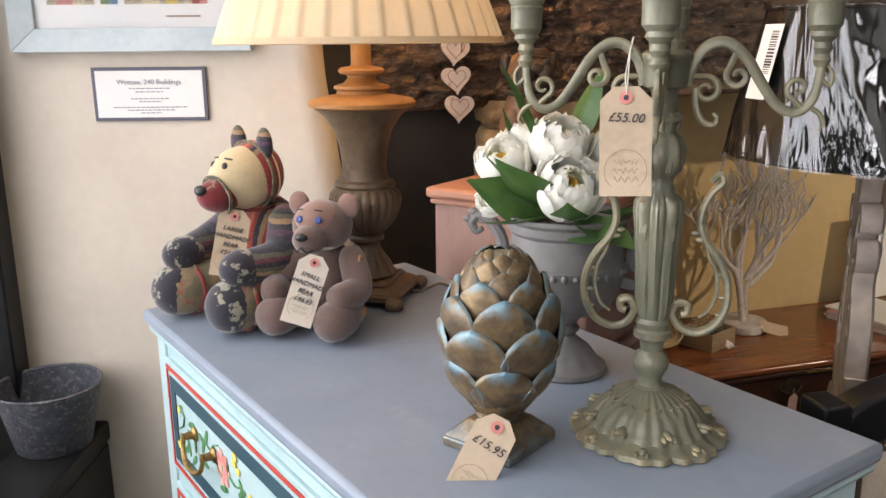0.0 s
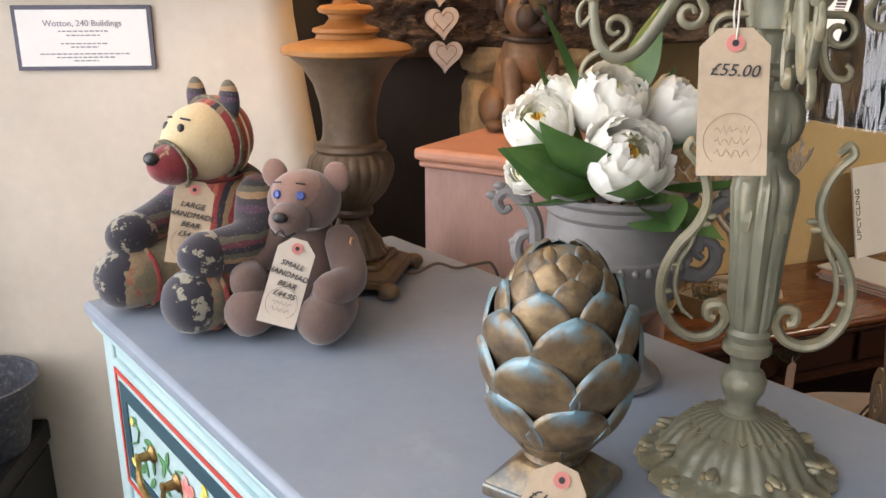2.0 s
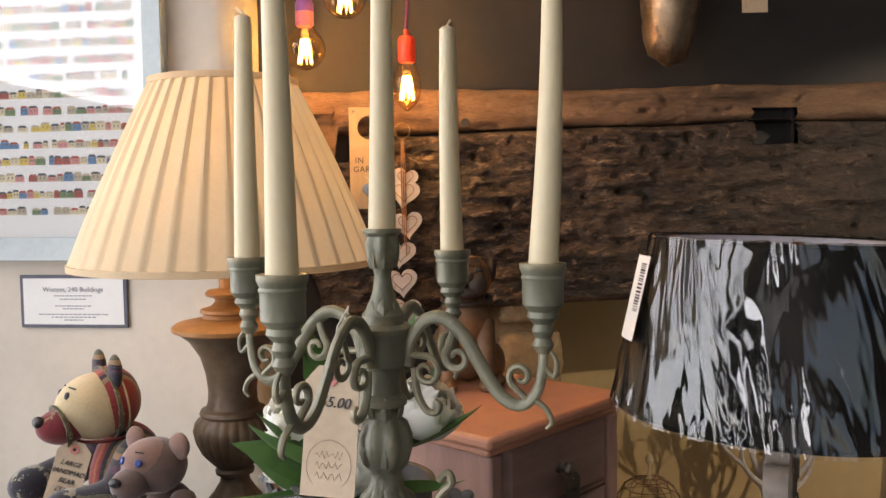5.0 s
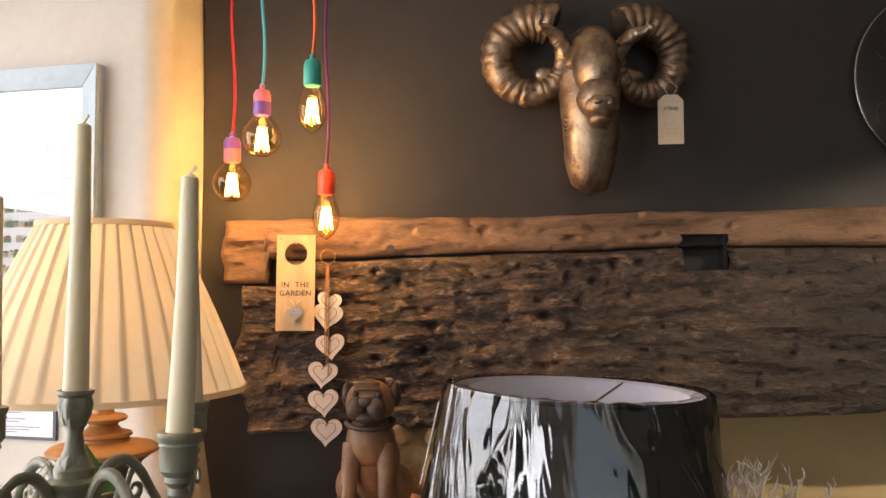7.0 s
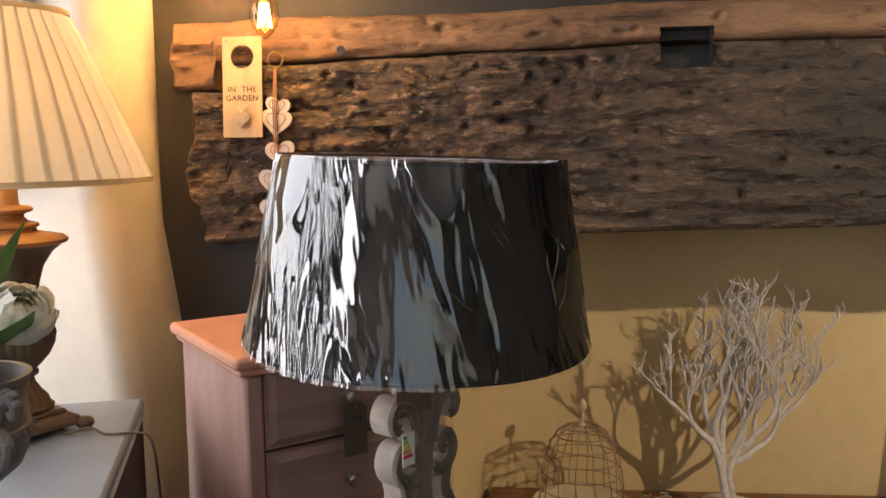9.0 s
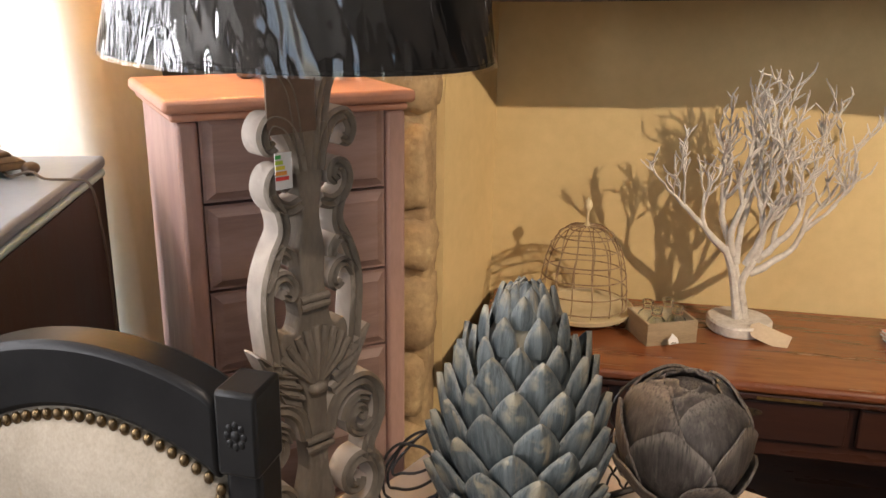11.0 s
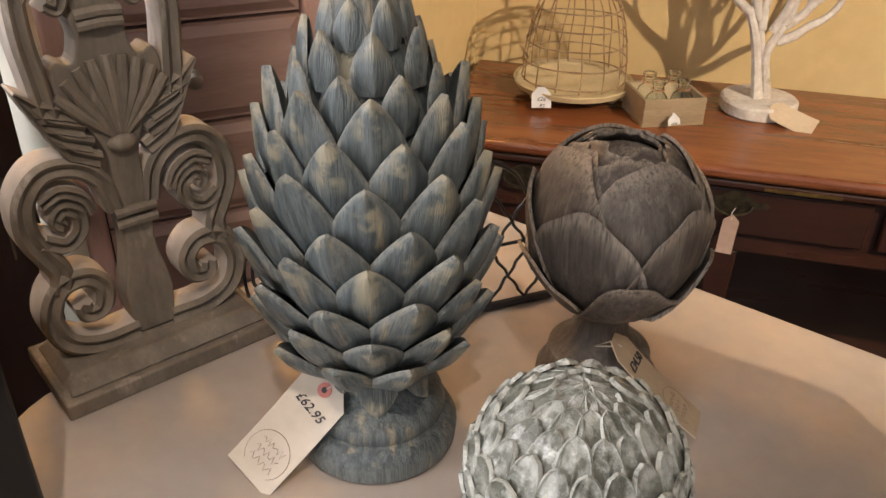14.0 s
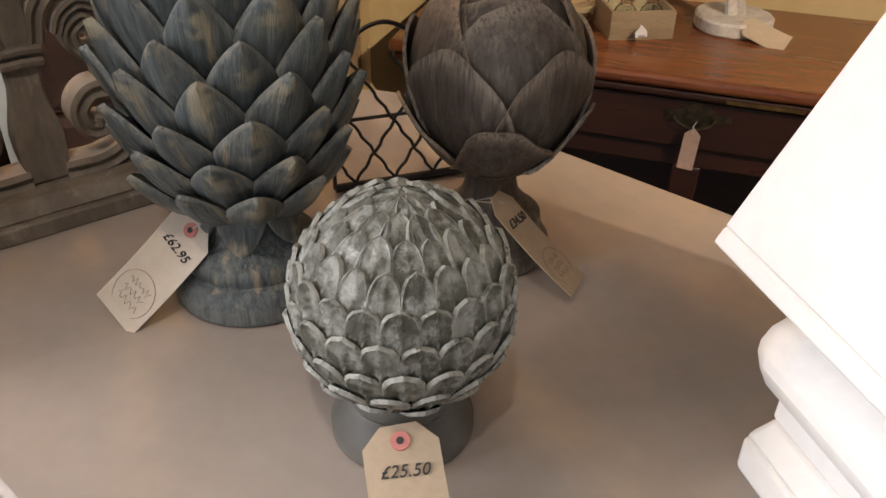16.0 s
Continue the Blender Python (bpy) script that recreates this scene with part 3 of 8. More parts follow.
PINK_FLOWER = mat("painted pink", (0.65, 0.22, 0.20), (0.75, 0.42, 0.36), 0.5, scale=90, bump=0.05)
YELLOW_FLOWER = mat("painted yellow", (0.72, 0.55, 0.06), (0.8, 0.68, 0.2), 0.5, scale=90, bump=0.05)


def blob(me, x, z, rx, rz, ang, y):
    pts = [(x + rx * math.cos(t) * math.cos(ang) - rz * math.sin(t) * math.sin(ang), z + rx * math.cos(t) * math.sin(ang) + rz * math.sin(t) * math.cos(ang)) for t in [2 * math.pi * i / 12 for i in range(12)]]
    me.plate(pts, y - 0.0006, y)


for i in range(4):
    hi, lo = (1.074 if i == 0 else zs[i] - 0.0225), zs[i + 1] + 0.0035
    x0, x1 = 0.047, CL - 0.047
    dr = part("drawer", Mesh().box(x0, x1, 0.014, 0.035, lo, hi), AQUA_PAINT, chest, bevel=0.002)
    for name, inset, wdt, material, y in (("red_line", 0.008, 0.006, RED_PAINT, 0.0134), ("navy_border", 0.022, 0.020, NAVY_PAINT, 0.0134)):
        a, b, c, d = x0 + inset, x1 - inset, lo + inset, hi - inset
        q = Mesh().box(a, b, y - 0.0012, y, d - wdt, d).box(a, b, y - 0.0012, y, c, c + wdt).box(a, a + wdt, y - 0.0012, y, c + wdt, d - wdt).box(b - wdt, b, y - 0.0012, y, c + wdt, d - wdt)
        part(name, q, material, dr)
    zc = (lo + hi) / 2
    for hx in (0.205, CL - 0.205):
        bail_handle(dr, pose(hx, 0.0135, zc + 0.012), BRASS)
    for cx, s in ((0.205, 1), (CL - 0.205, -1)):
        stems, pinks = Mesh(), Mesh()
        for n in range(5):
            y = 0.0126
            pts = [(cx + s * (-0.10 + 0.05 * n + 0.02 * math.sin(q * 1.3 + n)), y, zc + 0.02 + 0.012 * math.cos(q + n * 2) - 0.006 * q) for q in range(4)]
            stems.tube(pts, 0.0012, 5)
            for e in range(3):
                blob(stems, cx + s * (-0.09 + 0.05 * n + random.uniform(-0.02, 0.02)), zc + random.uniform(-0.035, 0.03), 0.014, 0.0045, random.uniform(0, 3), 0.0132)
        for n in range(7):
            a = n * 0.9
            blob(pinks, cx + s * 0.065 + 0.013 * math.cos(a), zc + 0.005 + 0.016 * math.sin(a), 0.011, 0.007, a, 0.0129)
        for n in range(9):
            yell = Mesh()
            blob(yell, cx + s * random.choice((-0.10, -0.115, 0.11, 0.125, 0.15)) + random.uniform(-0.006, 0.006), zc + random.uniform(-0.045, 0.045), 0.007, 0.005, random.uniform(0, 3), 0.0125)
            part("painted_yellow_flower", yell, YELLOW_FLOWER, dr)
        part("painted_leaves", stems, GREEN_LEAF, dr)
        part("painted_pink_flower", pinks, PINK_FLOWER, dr)

# ---- pink tall chest ----
PK = frame_at((0.610, 1.200), (0.785, 0.62))  # local x along the drawer front, local y into the depth
pink = thing("tall_chest_of_drawers", PK, "tall narrow pink and mauve washed wooden chest of drawers", "chest of drawers")
PW, PD, PT = 0.366, 0.318, 1.268
part("top", Mesh().box(-0.012, PW, -0.010, PD, PT - 0.020, PT), PINK_TOP, pink, "pink painted top", bevel=0.007)
part("cornice", Mesh().box(-0.002, PW - 0.010, 0.0, PD - 0.004, PT - 0.032, PT - 0.0205), PINK_TOP, pink, bevel=0.004)
part("side_panel", Mesh().box(0.008, 0.024, 0.010, PD - 0.01, 0.0, PT - 0.033), PINK_WASH, pink)
part("side_panel", Mesh().box(PW - 0.030, PW - 0.014, 0.010, PD - 0.01, 0.0, PT - 0.033), PINK_WASH, pink)
part("stile", Mesh().box(0.006, 0.036, 0.004, 0.030, 0.0, PT - 0.033), PINK_WASH, pink, bevel=0.006)
part("stile", Mesh().box(PW - 0.045, PW - 0.012, 0.004, 0.030, 0.0, PT - 0.033), PINK_WASH, pink, bevel=0.006)
part("back_panel", Mesh().box(0.024, PW - 0.030, PD - 0.02, PD - 0.01, 0.0, PT - 0.033), DARK_WOOD, pink)
for i in range(9):
    z1 = 1.246 - i * 0.1335
    z0 = z1 - 0.129
    x0, x1 = 0.038, PW - 0.047
    me = Mesh().box(x0, x1, 0.010, 0.030, z0, z1)
    # raised fielded panel
    b = 0.016
    vs = [(x0 + 0.004, 0.0095, z0 + 0.004), (x1 - 0.004, 0.0095, z0 + 0.004), (x1 - 0.004, 0.0095, z1 - 0.004), (x0 + 0.004, 0.0095, z1 - 0.004),
          (x0 + b, 0.001, z0 + b), (x1 - b, 0.001, z0 + b), (x1 - b, 0.001, z1 - b), (x0 + b, 0.001, z1 - b)]
    me.add(vs, [(0, 1, 5, 4), (1, 2, 6, 5), (2, 3, 7, 6), (3, 0, 4, 7), (4, 5, 6, 7), (3, 2, 1, 0)])
    dr = part("drawer", me, MAUVE_WASH, pink, smooth=0)
    part("knob", Mesh().lathe([(0.0, 0), (0.010, 0), (0.010, 0.002), (0.005, 0.004), (0.0045, 0.010), (0.010, 0.015), (0.011, 0.020), (0.008, 0.024), (0, 0.025)], 16, pose(0.172, 0.001, (z0 + z1) / 2, 90, 0, 0)), PEWTER, dr, "dull metal knob")

# ---- writing desk in the recess ----
desk = thing("writing_desk", pose(0.945, 1.70, 0), "polished reddish wooden desk with dark drawers", "desk")
DT = 0.70
part("top", Mesh().box(0, 1.45, 0, 0.425, DT - 0.022, DT), DESK_WOOD, desk, bevel=0.008)
part("edge_moulding", Mesh().box(0.008, 1.442, 0.008, 0.42, DT - 0.04, DT - 0.0225), DESK_DARK, desk, bevel=0.006)
part("carcase", Mesh().box(0.03, 1.42, 0.035, 0.41, DT - 0.17, DT - 0.0405), DESK_DARK, desk, bevel=0.003)
for x0, x1 in ((0.055, 0.29), (0.31, 0.745), (0.765, 1.40)):
    dr = part("drawer", Mesh().box(x0, x1, 0.022, 0.0345, DT - 0.130, DT - 0.044), DESK_DARK, desk, bevel=0.004)
    hd = Mesh()
    pl = [(0.05 * math.cos(a) * (1 + 0.18 * math.cos(5 * a)), 0.018 * math.sin(a) * (1 + 0.3 * math.cos(4 * a))) for a in [2 * math.pi * i / 48 for i in range(48)]]
    hd.plate(pl, -0.003, 0.0)
    hd.tube([(0.032 * math.cos(math.pi * i / 10), -0.008 - 0.006 * math.sin(math.pi * i / 10), -0.016 * math.sin(math.pi * i / 10)) for i in range(11)], 0.0022, 6)
    part("handle", hd, mat("blackened brass", (0.05, 0.045, 0.035), (0.10, 0.08, 0.05), 0.4, metal=0.8, scale=80), dr, "pierced blackened brass handle", m=pose((x0 + x1) / 2, 0.021, DT - 0.070))
for x, y in ((0.055, 0.06), (1.395, 0.06), (0.055, 0.385), (1.395, 0.385), (0.53, 0.06), (0.93, 0.06)):
    part("leg", Mesh().frustum((0.014, 0.014, 0.0), (0.024, 0.024, DT - 0.17), pose(x, y, 0)), DESK_DARK, desk, bevel=0.003)
# Added dark panel: hides the lit wall, stands for shade under the desk.
part("back_panel", Mesh().box(0.03, 1.42, 0.395, 0.409, 0.0, DT - 0.171), DESK_DARK, desk)
part("brass_inlay", Mesh().box(0.57, 0.69, 0.0065, 0.0078, DT - 0.036, DT - 0.030), BRASS, desk, "thin bright brass strip")

# ---- taupe painted side table ----
TB = frame_at((0.909, 0.725), (0.92, -0.40))  # local x along the front edge, local y toward the back
table = thing("side_table", TB, "taupe chalk-painted side table with rounded corners and carved rope edge", "table")
TZ = 0.795


def rounded(x0, x1, y0, y1, r, n=10):
    pts = []
    for cx, cy, a0 in ((x1 - r, y0 + r, -90), (x1 - r, y1 - r, 0), (x0 + r, y1 - r, 90), (x0 + r, y0 + r, 180)):
        for i in range(n + 1):
            a = radians(a0 + 90 * i / n)
            pts.append((cx + r * math.cos(a), cy + r * math.sin(a)))
    return pts


FLAT = Matrix(((1, 0, 0, 0), (0, 0, 1, 0), (0, 1, 0, 0), (0, 0, 0, 1)))  # plate's x,z outline laid in x,y
out = rounded(-0.115, 1.05, -0.012, 0.603, 0.11)
part("top", Mesh().plate(out, TZ - 0.018, TZ, FLAT), TAUPE_TOP, table, bevel=0.005)
rope = Mesh()
rim = [Vector((x, y, TZ - 0.027)) for x, y in rounded(-0.112, 1.047, -0.009, 0.600, 0.107, 16)]
per = []
acc = 0.0
for a, b in zip(rim, rim[1:] + rim[:1]):
    n = max(1, int((b - a).length / 0.004))
    for q in range(n):
        per.append(a + (b - a) * (q / n))
rope.tube(per, [0.0085 * (1 + 0.22 * math.sin(i * 0.9)) for i in range(len(per))], 8, closed=True)
part("rope_edge", rope, ROPE_WOOD, table, "bare wood rope carving under the edge")
part("apron", Mesh().plate(rounded(-0.09, 1.025, 0.025, 0.55, 0.09), TZ - 0.13, TZ - 0.036, FLAT), TAUPE_TOP, table, bevel=0.003)
for x, y in ((-0.02, 0.09), (0.96, 0.09), (-0.02, 0.485), (0.96, 0.485)):
    part("leg", Mesh().frustum((0.018, 0.018, 0), (0.032, 0.032, TZ - 0.131), pose(x, y, 0)), TAUPE_TOP, table, bevel=0.004)

# ---- price tags ----
def heart_outline(s, n=40):
    pts = []
    for i in range(n):
        t = 2 * math.pi * i / n
        pts.append((s * 16 * math.sin(t) ** 3 / 34, s * (13 * math.cos(t) - 5 * math.cos(2 * t) - 2 * math.cos(3 * t) - math.cos(4 * t)) / 34))
    return pts


def basis(x, y, z, o):
    return Matrix(((x.x, y.x, z.x, o[0]), (x.y, y.y, z.y, o[1]), (x.z, y.z, z.z, o[2]), (0, 0, 0, 1)))


def facing(top, bottom, toward):
    """Frame of a hanging tag: hole at top, z from bottom to top, -y toward the given point."""
    top, bottom = Vector(top), Vector(bottom)
    z = (top - bottom).normalized()
    n = (Vector(toward) - top)
    n = (n - z * n.dot(z)).normalized()
    return basis(z.cross(n), -n, z, top)


def price_tag(m, lines, w=0.048, h=0.098, size=0.0085, label="buff card price tag with handwritten price", card=None, ring=True, loop=None, stamp=True, hole=0.010):
    """Hole at the origin, hanging down local z, written on the side of local -y."""
    tag = thing("price_tag", m, label, "price tag", "price tags")
    hw, top = w / 2, hole
    pts = [(-hw, top - h), (hw, top - h), (hw, top - 0.012), (hw - 0.012, top), (-hw + 0.012, top), (-hw, top - 0.012)]
    me = Mesh()
    n = 8
    outline = pts
    # slightly bowed card
    def bow(z):
        return 0.0025 * math.sin((top - z) / h * 3.0)
    zs_ = [top - h + (h - 0.012) * i / n for i in range(n + 1)] + [top]
    for i, zz in enumerate(zs_):
        ww = hw if i <= n else hw - 0.012
        for yy in (0.0, 0.0007):
            for xx in (-ww, ww):
                me.v.append((xx, yy + bow(zz), zz))
    for i in range(len(zs_) - 1):
        a, b = i * 4, i * 4 + 4
        me.f += [(a, a + 1, b + 1, b), (a + 2, b + 2, b + 3, a + 3), (a, b, b + 2, a + 2), (a + 1, a + 3, b + 3, b + 1)]
    me.f += [(0, 2, 3, 1), (len(me.v) - 4, len(me.v) - 3, len(me.v) - 1, len(me.v) - 2)]
    me.mi = [0] * len(me.f)
    part("card", me, card or CARD, tag, smooth=0)
    if ring:
        rg = Mesh().lathe([(0.0022, -0.0004), (0.0058, -0.0004), (0.0058, 0.0013), (0.0022, 0.0013), (0.0022, -0.0004)], 20, pose(0, 0.0002, 0, 90, 0, 0) @ pose(0, 0, -0.0004), caps=False)
        part("reinforcing_ring", rg, PINK_RING, tag)
        part("hole", Mesh().lathe([(0.0023, -0.0006), (0.0023, 0.0012)], 16, pose(0, 0.0001, 0, 90, 0, 0)), INK, tag)
    if loop:
        part("string", Mesh().tube(loop, 0.0007, 6), STRING, tag)
    z = -0.018
    for text in lines:
        letters(text, size, INK, tag, pose(0, bow(z) - 0.0008, z, 0, 4, 0), shear=0.25, spacing=1.02)
        z -= size * 1.25
    if stamp:
        c = Mesh()
        zc, r = top - h + 0.023, min(0.019, hw * 0.82)
        for rr in (r,):
            c.tube([(rr * math.cos(a), bow(zc) - 0.0007, zc + rr * math.sin(a)) for a in [2 * math.pi * i / 36 for i in range(36)]], 0.00025, 4, closed=True)
        for k in range(3):
            c.tube([(-r * 0.6 + r * 1.2 * i / 12, bow(zc) - 0.0007, zc + (k - 1) * r * 0.42 + r * 0.16 * math.sin(i * (1.9 + 0.4 * k))) for i in range(13)], 0.00022, 4)
        part("stamped_mark", c, STAMP, tag)
    return tag


def scale_mesh(w, l, d, curl, sharp=0.6, thick=0.002, ridge=0.0, nu=8, nv=7):
    """A cupped scale: local z along it, bulging to -y, with its own thickness."""
    q = Mesh()

    def fn(u, v, off):
        x = (u - 0.5) * 2
        ww = w * min(1.0, 0.62 + 0.9 * v) * max(0.0, 1 - v ** sharp) ** 0.8 + 0.0003
        y = d * (1 - x * x) * math.sin(math.pi * min(1, 0.15 + 0.75 * v)) + curl * v * v + ridge * (1 - abs(x)) ** 3 * (1 - v)
        return (ww * x, -(y - off), l * v)
    q.grid(lambda u, v: fn(u, v, 0.0), nu, nv)
    q.grid(lambda u, v: fn(u, v, thick), nu, nv)
    rim = []
    w1 = nu + 1
    k = w1 * (nv + 1)
    loop = [j * w1 for j in range(nv + 1)] + [nv * w1 + i for i in range(1, nu + 1)] + [j * w1 + nu for j in range(nv - 1, -1, -1)]
    for a, b in zip(loop, loop[1:]):
        q.f.append((a, b, b + k, a + k))
        q.mi.append(0)
    return q


# ---- candelabra ----
SAGE = mat("worn sage green enamel", (0.180, 0.178, 0.122), (0.135, 0.136, 0.094), 0.38, metal=0.2, edge=(0.34, 0.28, 0.16), elo=0.53, ehi=0.62, scale=30, bump=0.6, fine=120, c3=(0.26, 0.23, 0.15), lo3=0.62, hi3=0.72, scale3=26, vary=0.1, bdist=0.0015)
SAGE.node_tree.nodes["Principled BSDF"].inputs["Specular IOR Level"].default_value = 0.6
IVORY = mat("ivory candle wax", (0.66, 0.57, 0.37), (0.62, 0.53, 0.34), 0.45, scale=8, bump=0.05, sss=0.25, vary=0.03)


def spiral(cx, cz, r0, r1, a0, turns, n=22):
    return [(cx + (r0 + (r1 - r0) * i / n) * math.cos(a0 + turns * 2 * math.pi * i / n), 0.0, cz + (r0 + (r1 - r0) * i / n) * math.sin(a0 + turns * 2 * math.pi * i / n)) for i in range(n + 1)]


def smooth_path(pts, k=6):
    """Catmull-Rom through the points."""
    p = [Vector(q) for q in pts]
    p = [p[0] * 2 - p[1]] + p + [p[-1] * 2 - p[-2]]
    out = []
    for i in range(1, len(p) - 2):
        for j in range(k):
            t = j / k
            a, b, c, d = p[i - 1], p[i], p[i + 1], p[i + 2]
            out.append(0.5 * ((2 * b) + (c - a) * t + (2 * a - 5 * b + 4 * c - d) * t * t + (3 * b - a - 3 * c + d) * t ** 3))
    out.append(p[-2])
    return out


def taper(n, a, b, mid=None):
    mid = mid if mid is not None else (a + b) / 2
    return [a * (1 - t) ** 2 + 2 * mid * t * (1 - t) + b * t * t for t in [i / (n - 1) for i in range(n)]]


CB = (0.421, 0.687, 1.138)
cand = thing("candelabra", pose(*CB, 0, 0, -34), "sage green painted ornate metal five-light candelabra, worn to gold", "candelabra")
base = Mesh()


def scallop(a, z, j):
    if j < 4:
        return 1 + 0.085 * abs(math.cos(4 * a)) ** 0.6 * (1 if j < 3 else 0.5) - 0.03 + 0.02 * math.cos(24 * a) * (1 if j < 3 else 0.3)
    if j < 9:
        return 1 + 0.022 * math.cos(24 * a)
    return 1 + 0.03 * math.cos(28 * a) if j < 13 else 1.0


base.lathe([(0.070, 0.0), (0.0735, 0.002), (0.072, 0.007), (0.064, 0.011), (0.060, 0.013), (0.058, 0.017), (0.055, 0.019), (0.052, 0.024), (0.047, 0.031), (0.043, 0.035), (0.040, 0.037), (0.030, 0.044), (0.020, 0.048), (0.015, 0.050)], 192, fn=scallop)
part("base", base, SAGE, cand, "scalloped domed foot")
lf = Mesh()
for i in range(16):
    a = 2 * math.pi * i / 16
    rr = 0.056 if i % 2 else 0.066
    zz = 0.022 if i % 2 else 0.010
    mm = pose(rr * math.cos(a), rr * math.sin(a), zz, 0, 0, math.degrees(a))
    lf.ell((0, 0, 0), (0.010 if i % 2 else 0.006, 0.0042, 0.0032), mm, 10, 6)
    lf.ell((0.004, 0.005, -0.002), (0.005, 0.0026, 0.003), mm, 8, 5)
    lf.ell((0.004, -0.005, -0.002), (0.005, 0.0026, 0.003), mm, 8, 5)
part("foot_leaves", lf, SAGE, cand)
stem = Mesh()


def flute(a, z, j):
    if 0.125 < z < 0.24:
        return 0.90 + 0.17 * abs(math.cos(4 * a)) ** 0.6 + 0.045 * math.cos(16 * a + 60 * (z - 0.18) * math.sin(4 * a))
    if 0.262 < z < 0.297:
        return 1 + 0.06 * math.cos(8 * a)
    return 1.0


stem.lathe([(0.018, 0.048), (0.0125, 0.052), (0.0115, 0.060), (0.013, 0.063), (0.0165, 0.070), (0.0175, 0.077), (0.015, 0.084), (0.0105, 0.088), (0.0115, 0.096), (0.014, 0.099), (0.018, 0.102), (0.018, 0.108), (0.015, 0.111), (0.0165, 0.117), (0.014, 0.121),
            (0.0155, 0.128), (0.0165, 0.145), (0.0175, 0.175), (0.0195, 0.205), (0.0215, 0.228), (0.0205, 0.236), (0.015, 0.243), (0.012, 0.252), (0.0125, 0.258), (0.0175, 0.264), (0.0205, 0.274), (0.0205, 0.285), (0.017, 0.295), (0.012, 0.300), (0.0115, 0.306), (0.017, 0.310), (0.0175, 0.314), (0.012, 0.318), (0.012, 0.336), (0.014, 0.339), (0.0195, 0.341), (0.0205, 0.345), (0.0205, 0.364), (0.022, 0.366), (0.022, 0.370), (0.018, 0.373)], 64, fn=flute)
part("stem", stem, SAGE, cand, "fluted baluster stem")


def cup(me, x, z0):
    q = pose(x, 0, z0)
    me.lathe([(0.0045, 0), (0.008, 0.006), (0.0055, 0.011), (0.008, 0.016), (0.0065, 0.021), (0.0115, 0.026), (0.0105, 0.030), (0.0145, 0.035), (0.0145, 0.052), (0.0155, 0.054), (0.0145, 0.056), (0.0165, 0.060), (0.0165, 0.064), (0.011, 0.064), (0.011, 0.055), (0.0, 0.055)], 36, q)


center = Mesh().lathe([(0.016, 0.373), (0.0165, 0.380), (0.012, 0.386), (0.008, 0.398), (0.0065, 0.410), (0.008, 0.416), (0.012, 0.424), (0.0135, 0.434), (0.012, 0.440), (0.015, 0.443), (0.015, 0.446), (0.011, 0.446), (0.011, 0.438), (0, 0.438)], 48, fn=lambda a, z, j: 1 + (0.08 * math.cos(6 * a) if 0.414 < z < 0.441 else 0))
part("centre_cup", center, SAGE, cand)
for k in range(4):
    am = pose(0, 0, 0, 0, 0, 90 * k)
    arm = Mesh()
    p = smooth_path([(0.019, 0, 0.342), (0.024, 0, 0.362), (0.036, 0, 0.377), (0.052, 0, 0.379), (0.068, 0, 0.366), (0.082, 0, 0.344), (0.096, 0, 0.325), (0.111, 0, 0.319), (0.123, 0, 0.328), (0.128, 0, 0.345), (0.129, 0, 0.360)])
    arm.tube(p, taper(len(p), 0.0052, 0.0038, 0.0058), 10, flat=0.75)
    for pts, r in (([(0.022, 0, 0.350)] + spiral(0.036, 0.338, 0.013, 0.003, 2.6, -1.35)[2:], 0.0034),
                   ([(0.060, 0, 0.372)] + spiral(0.062, 0.350, 0.012, 0.003, 1.2, 1.3)[3:], 0.0030),
                   ([(0.118, 0, 0.322)] + spiral(0.112, 0.340, 0.011, 0.003, -0.9, -1.25)[3:], 0.0032),
                   ([(0.026, 0, 0.340), (0.028, 0, 0.322), (0.035, 0, 0.309), (0.044, 0, 0.307), (0.047, 0, 0.313), (0.043, 0, 0.317)], 0.0036),
                   ([(0.121, 0, 0.325), (0.131, 0, 0.318), (0.135, 0, 0.309), (0.131, 0, 0.304)], 0.0028),
                   ([(0.128, 0, 0.350), (0.137, 0, 0.342), (0.139, 0, 0.352), (0.134, 0, 0.360)], 0.0026)):
        q = smooth_path(pts, 4)
        arm.tube(q, taper(len(q), r, r * 0.6, r * 1.1), 8, flat=0.8)
    cup(arm, 0.129, 0.358)
    part("arm", arm, SAGE, cand, m=am)
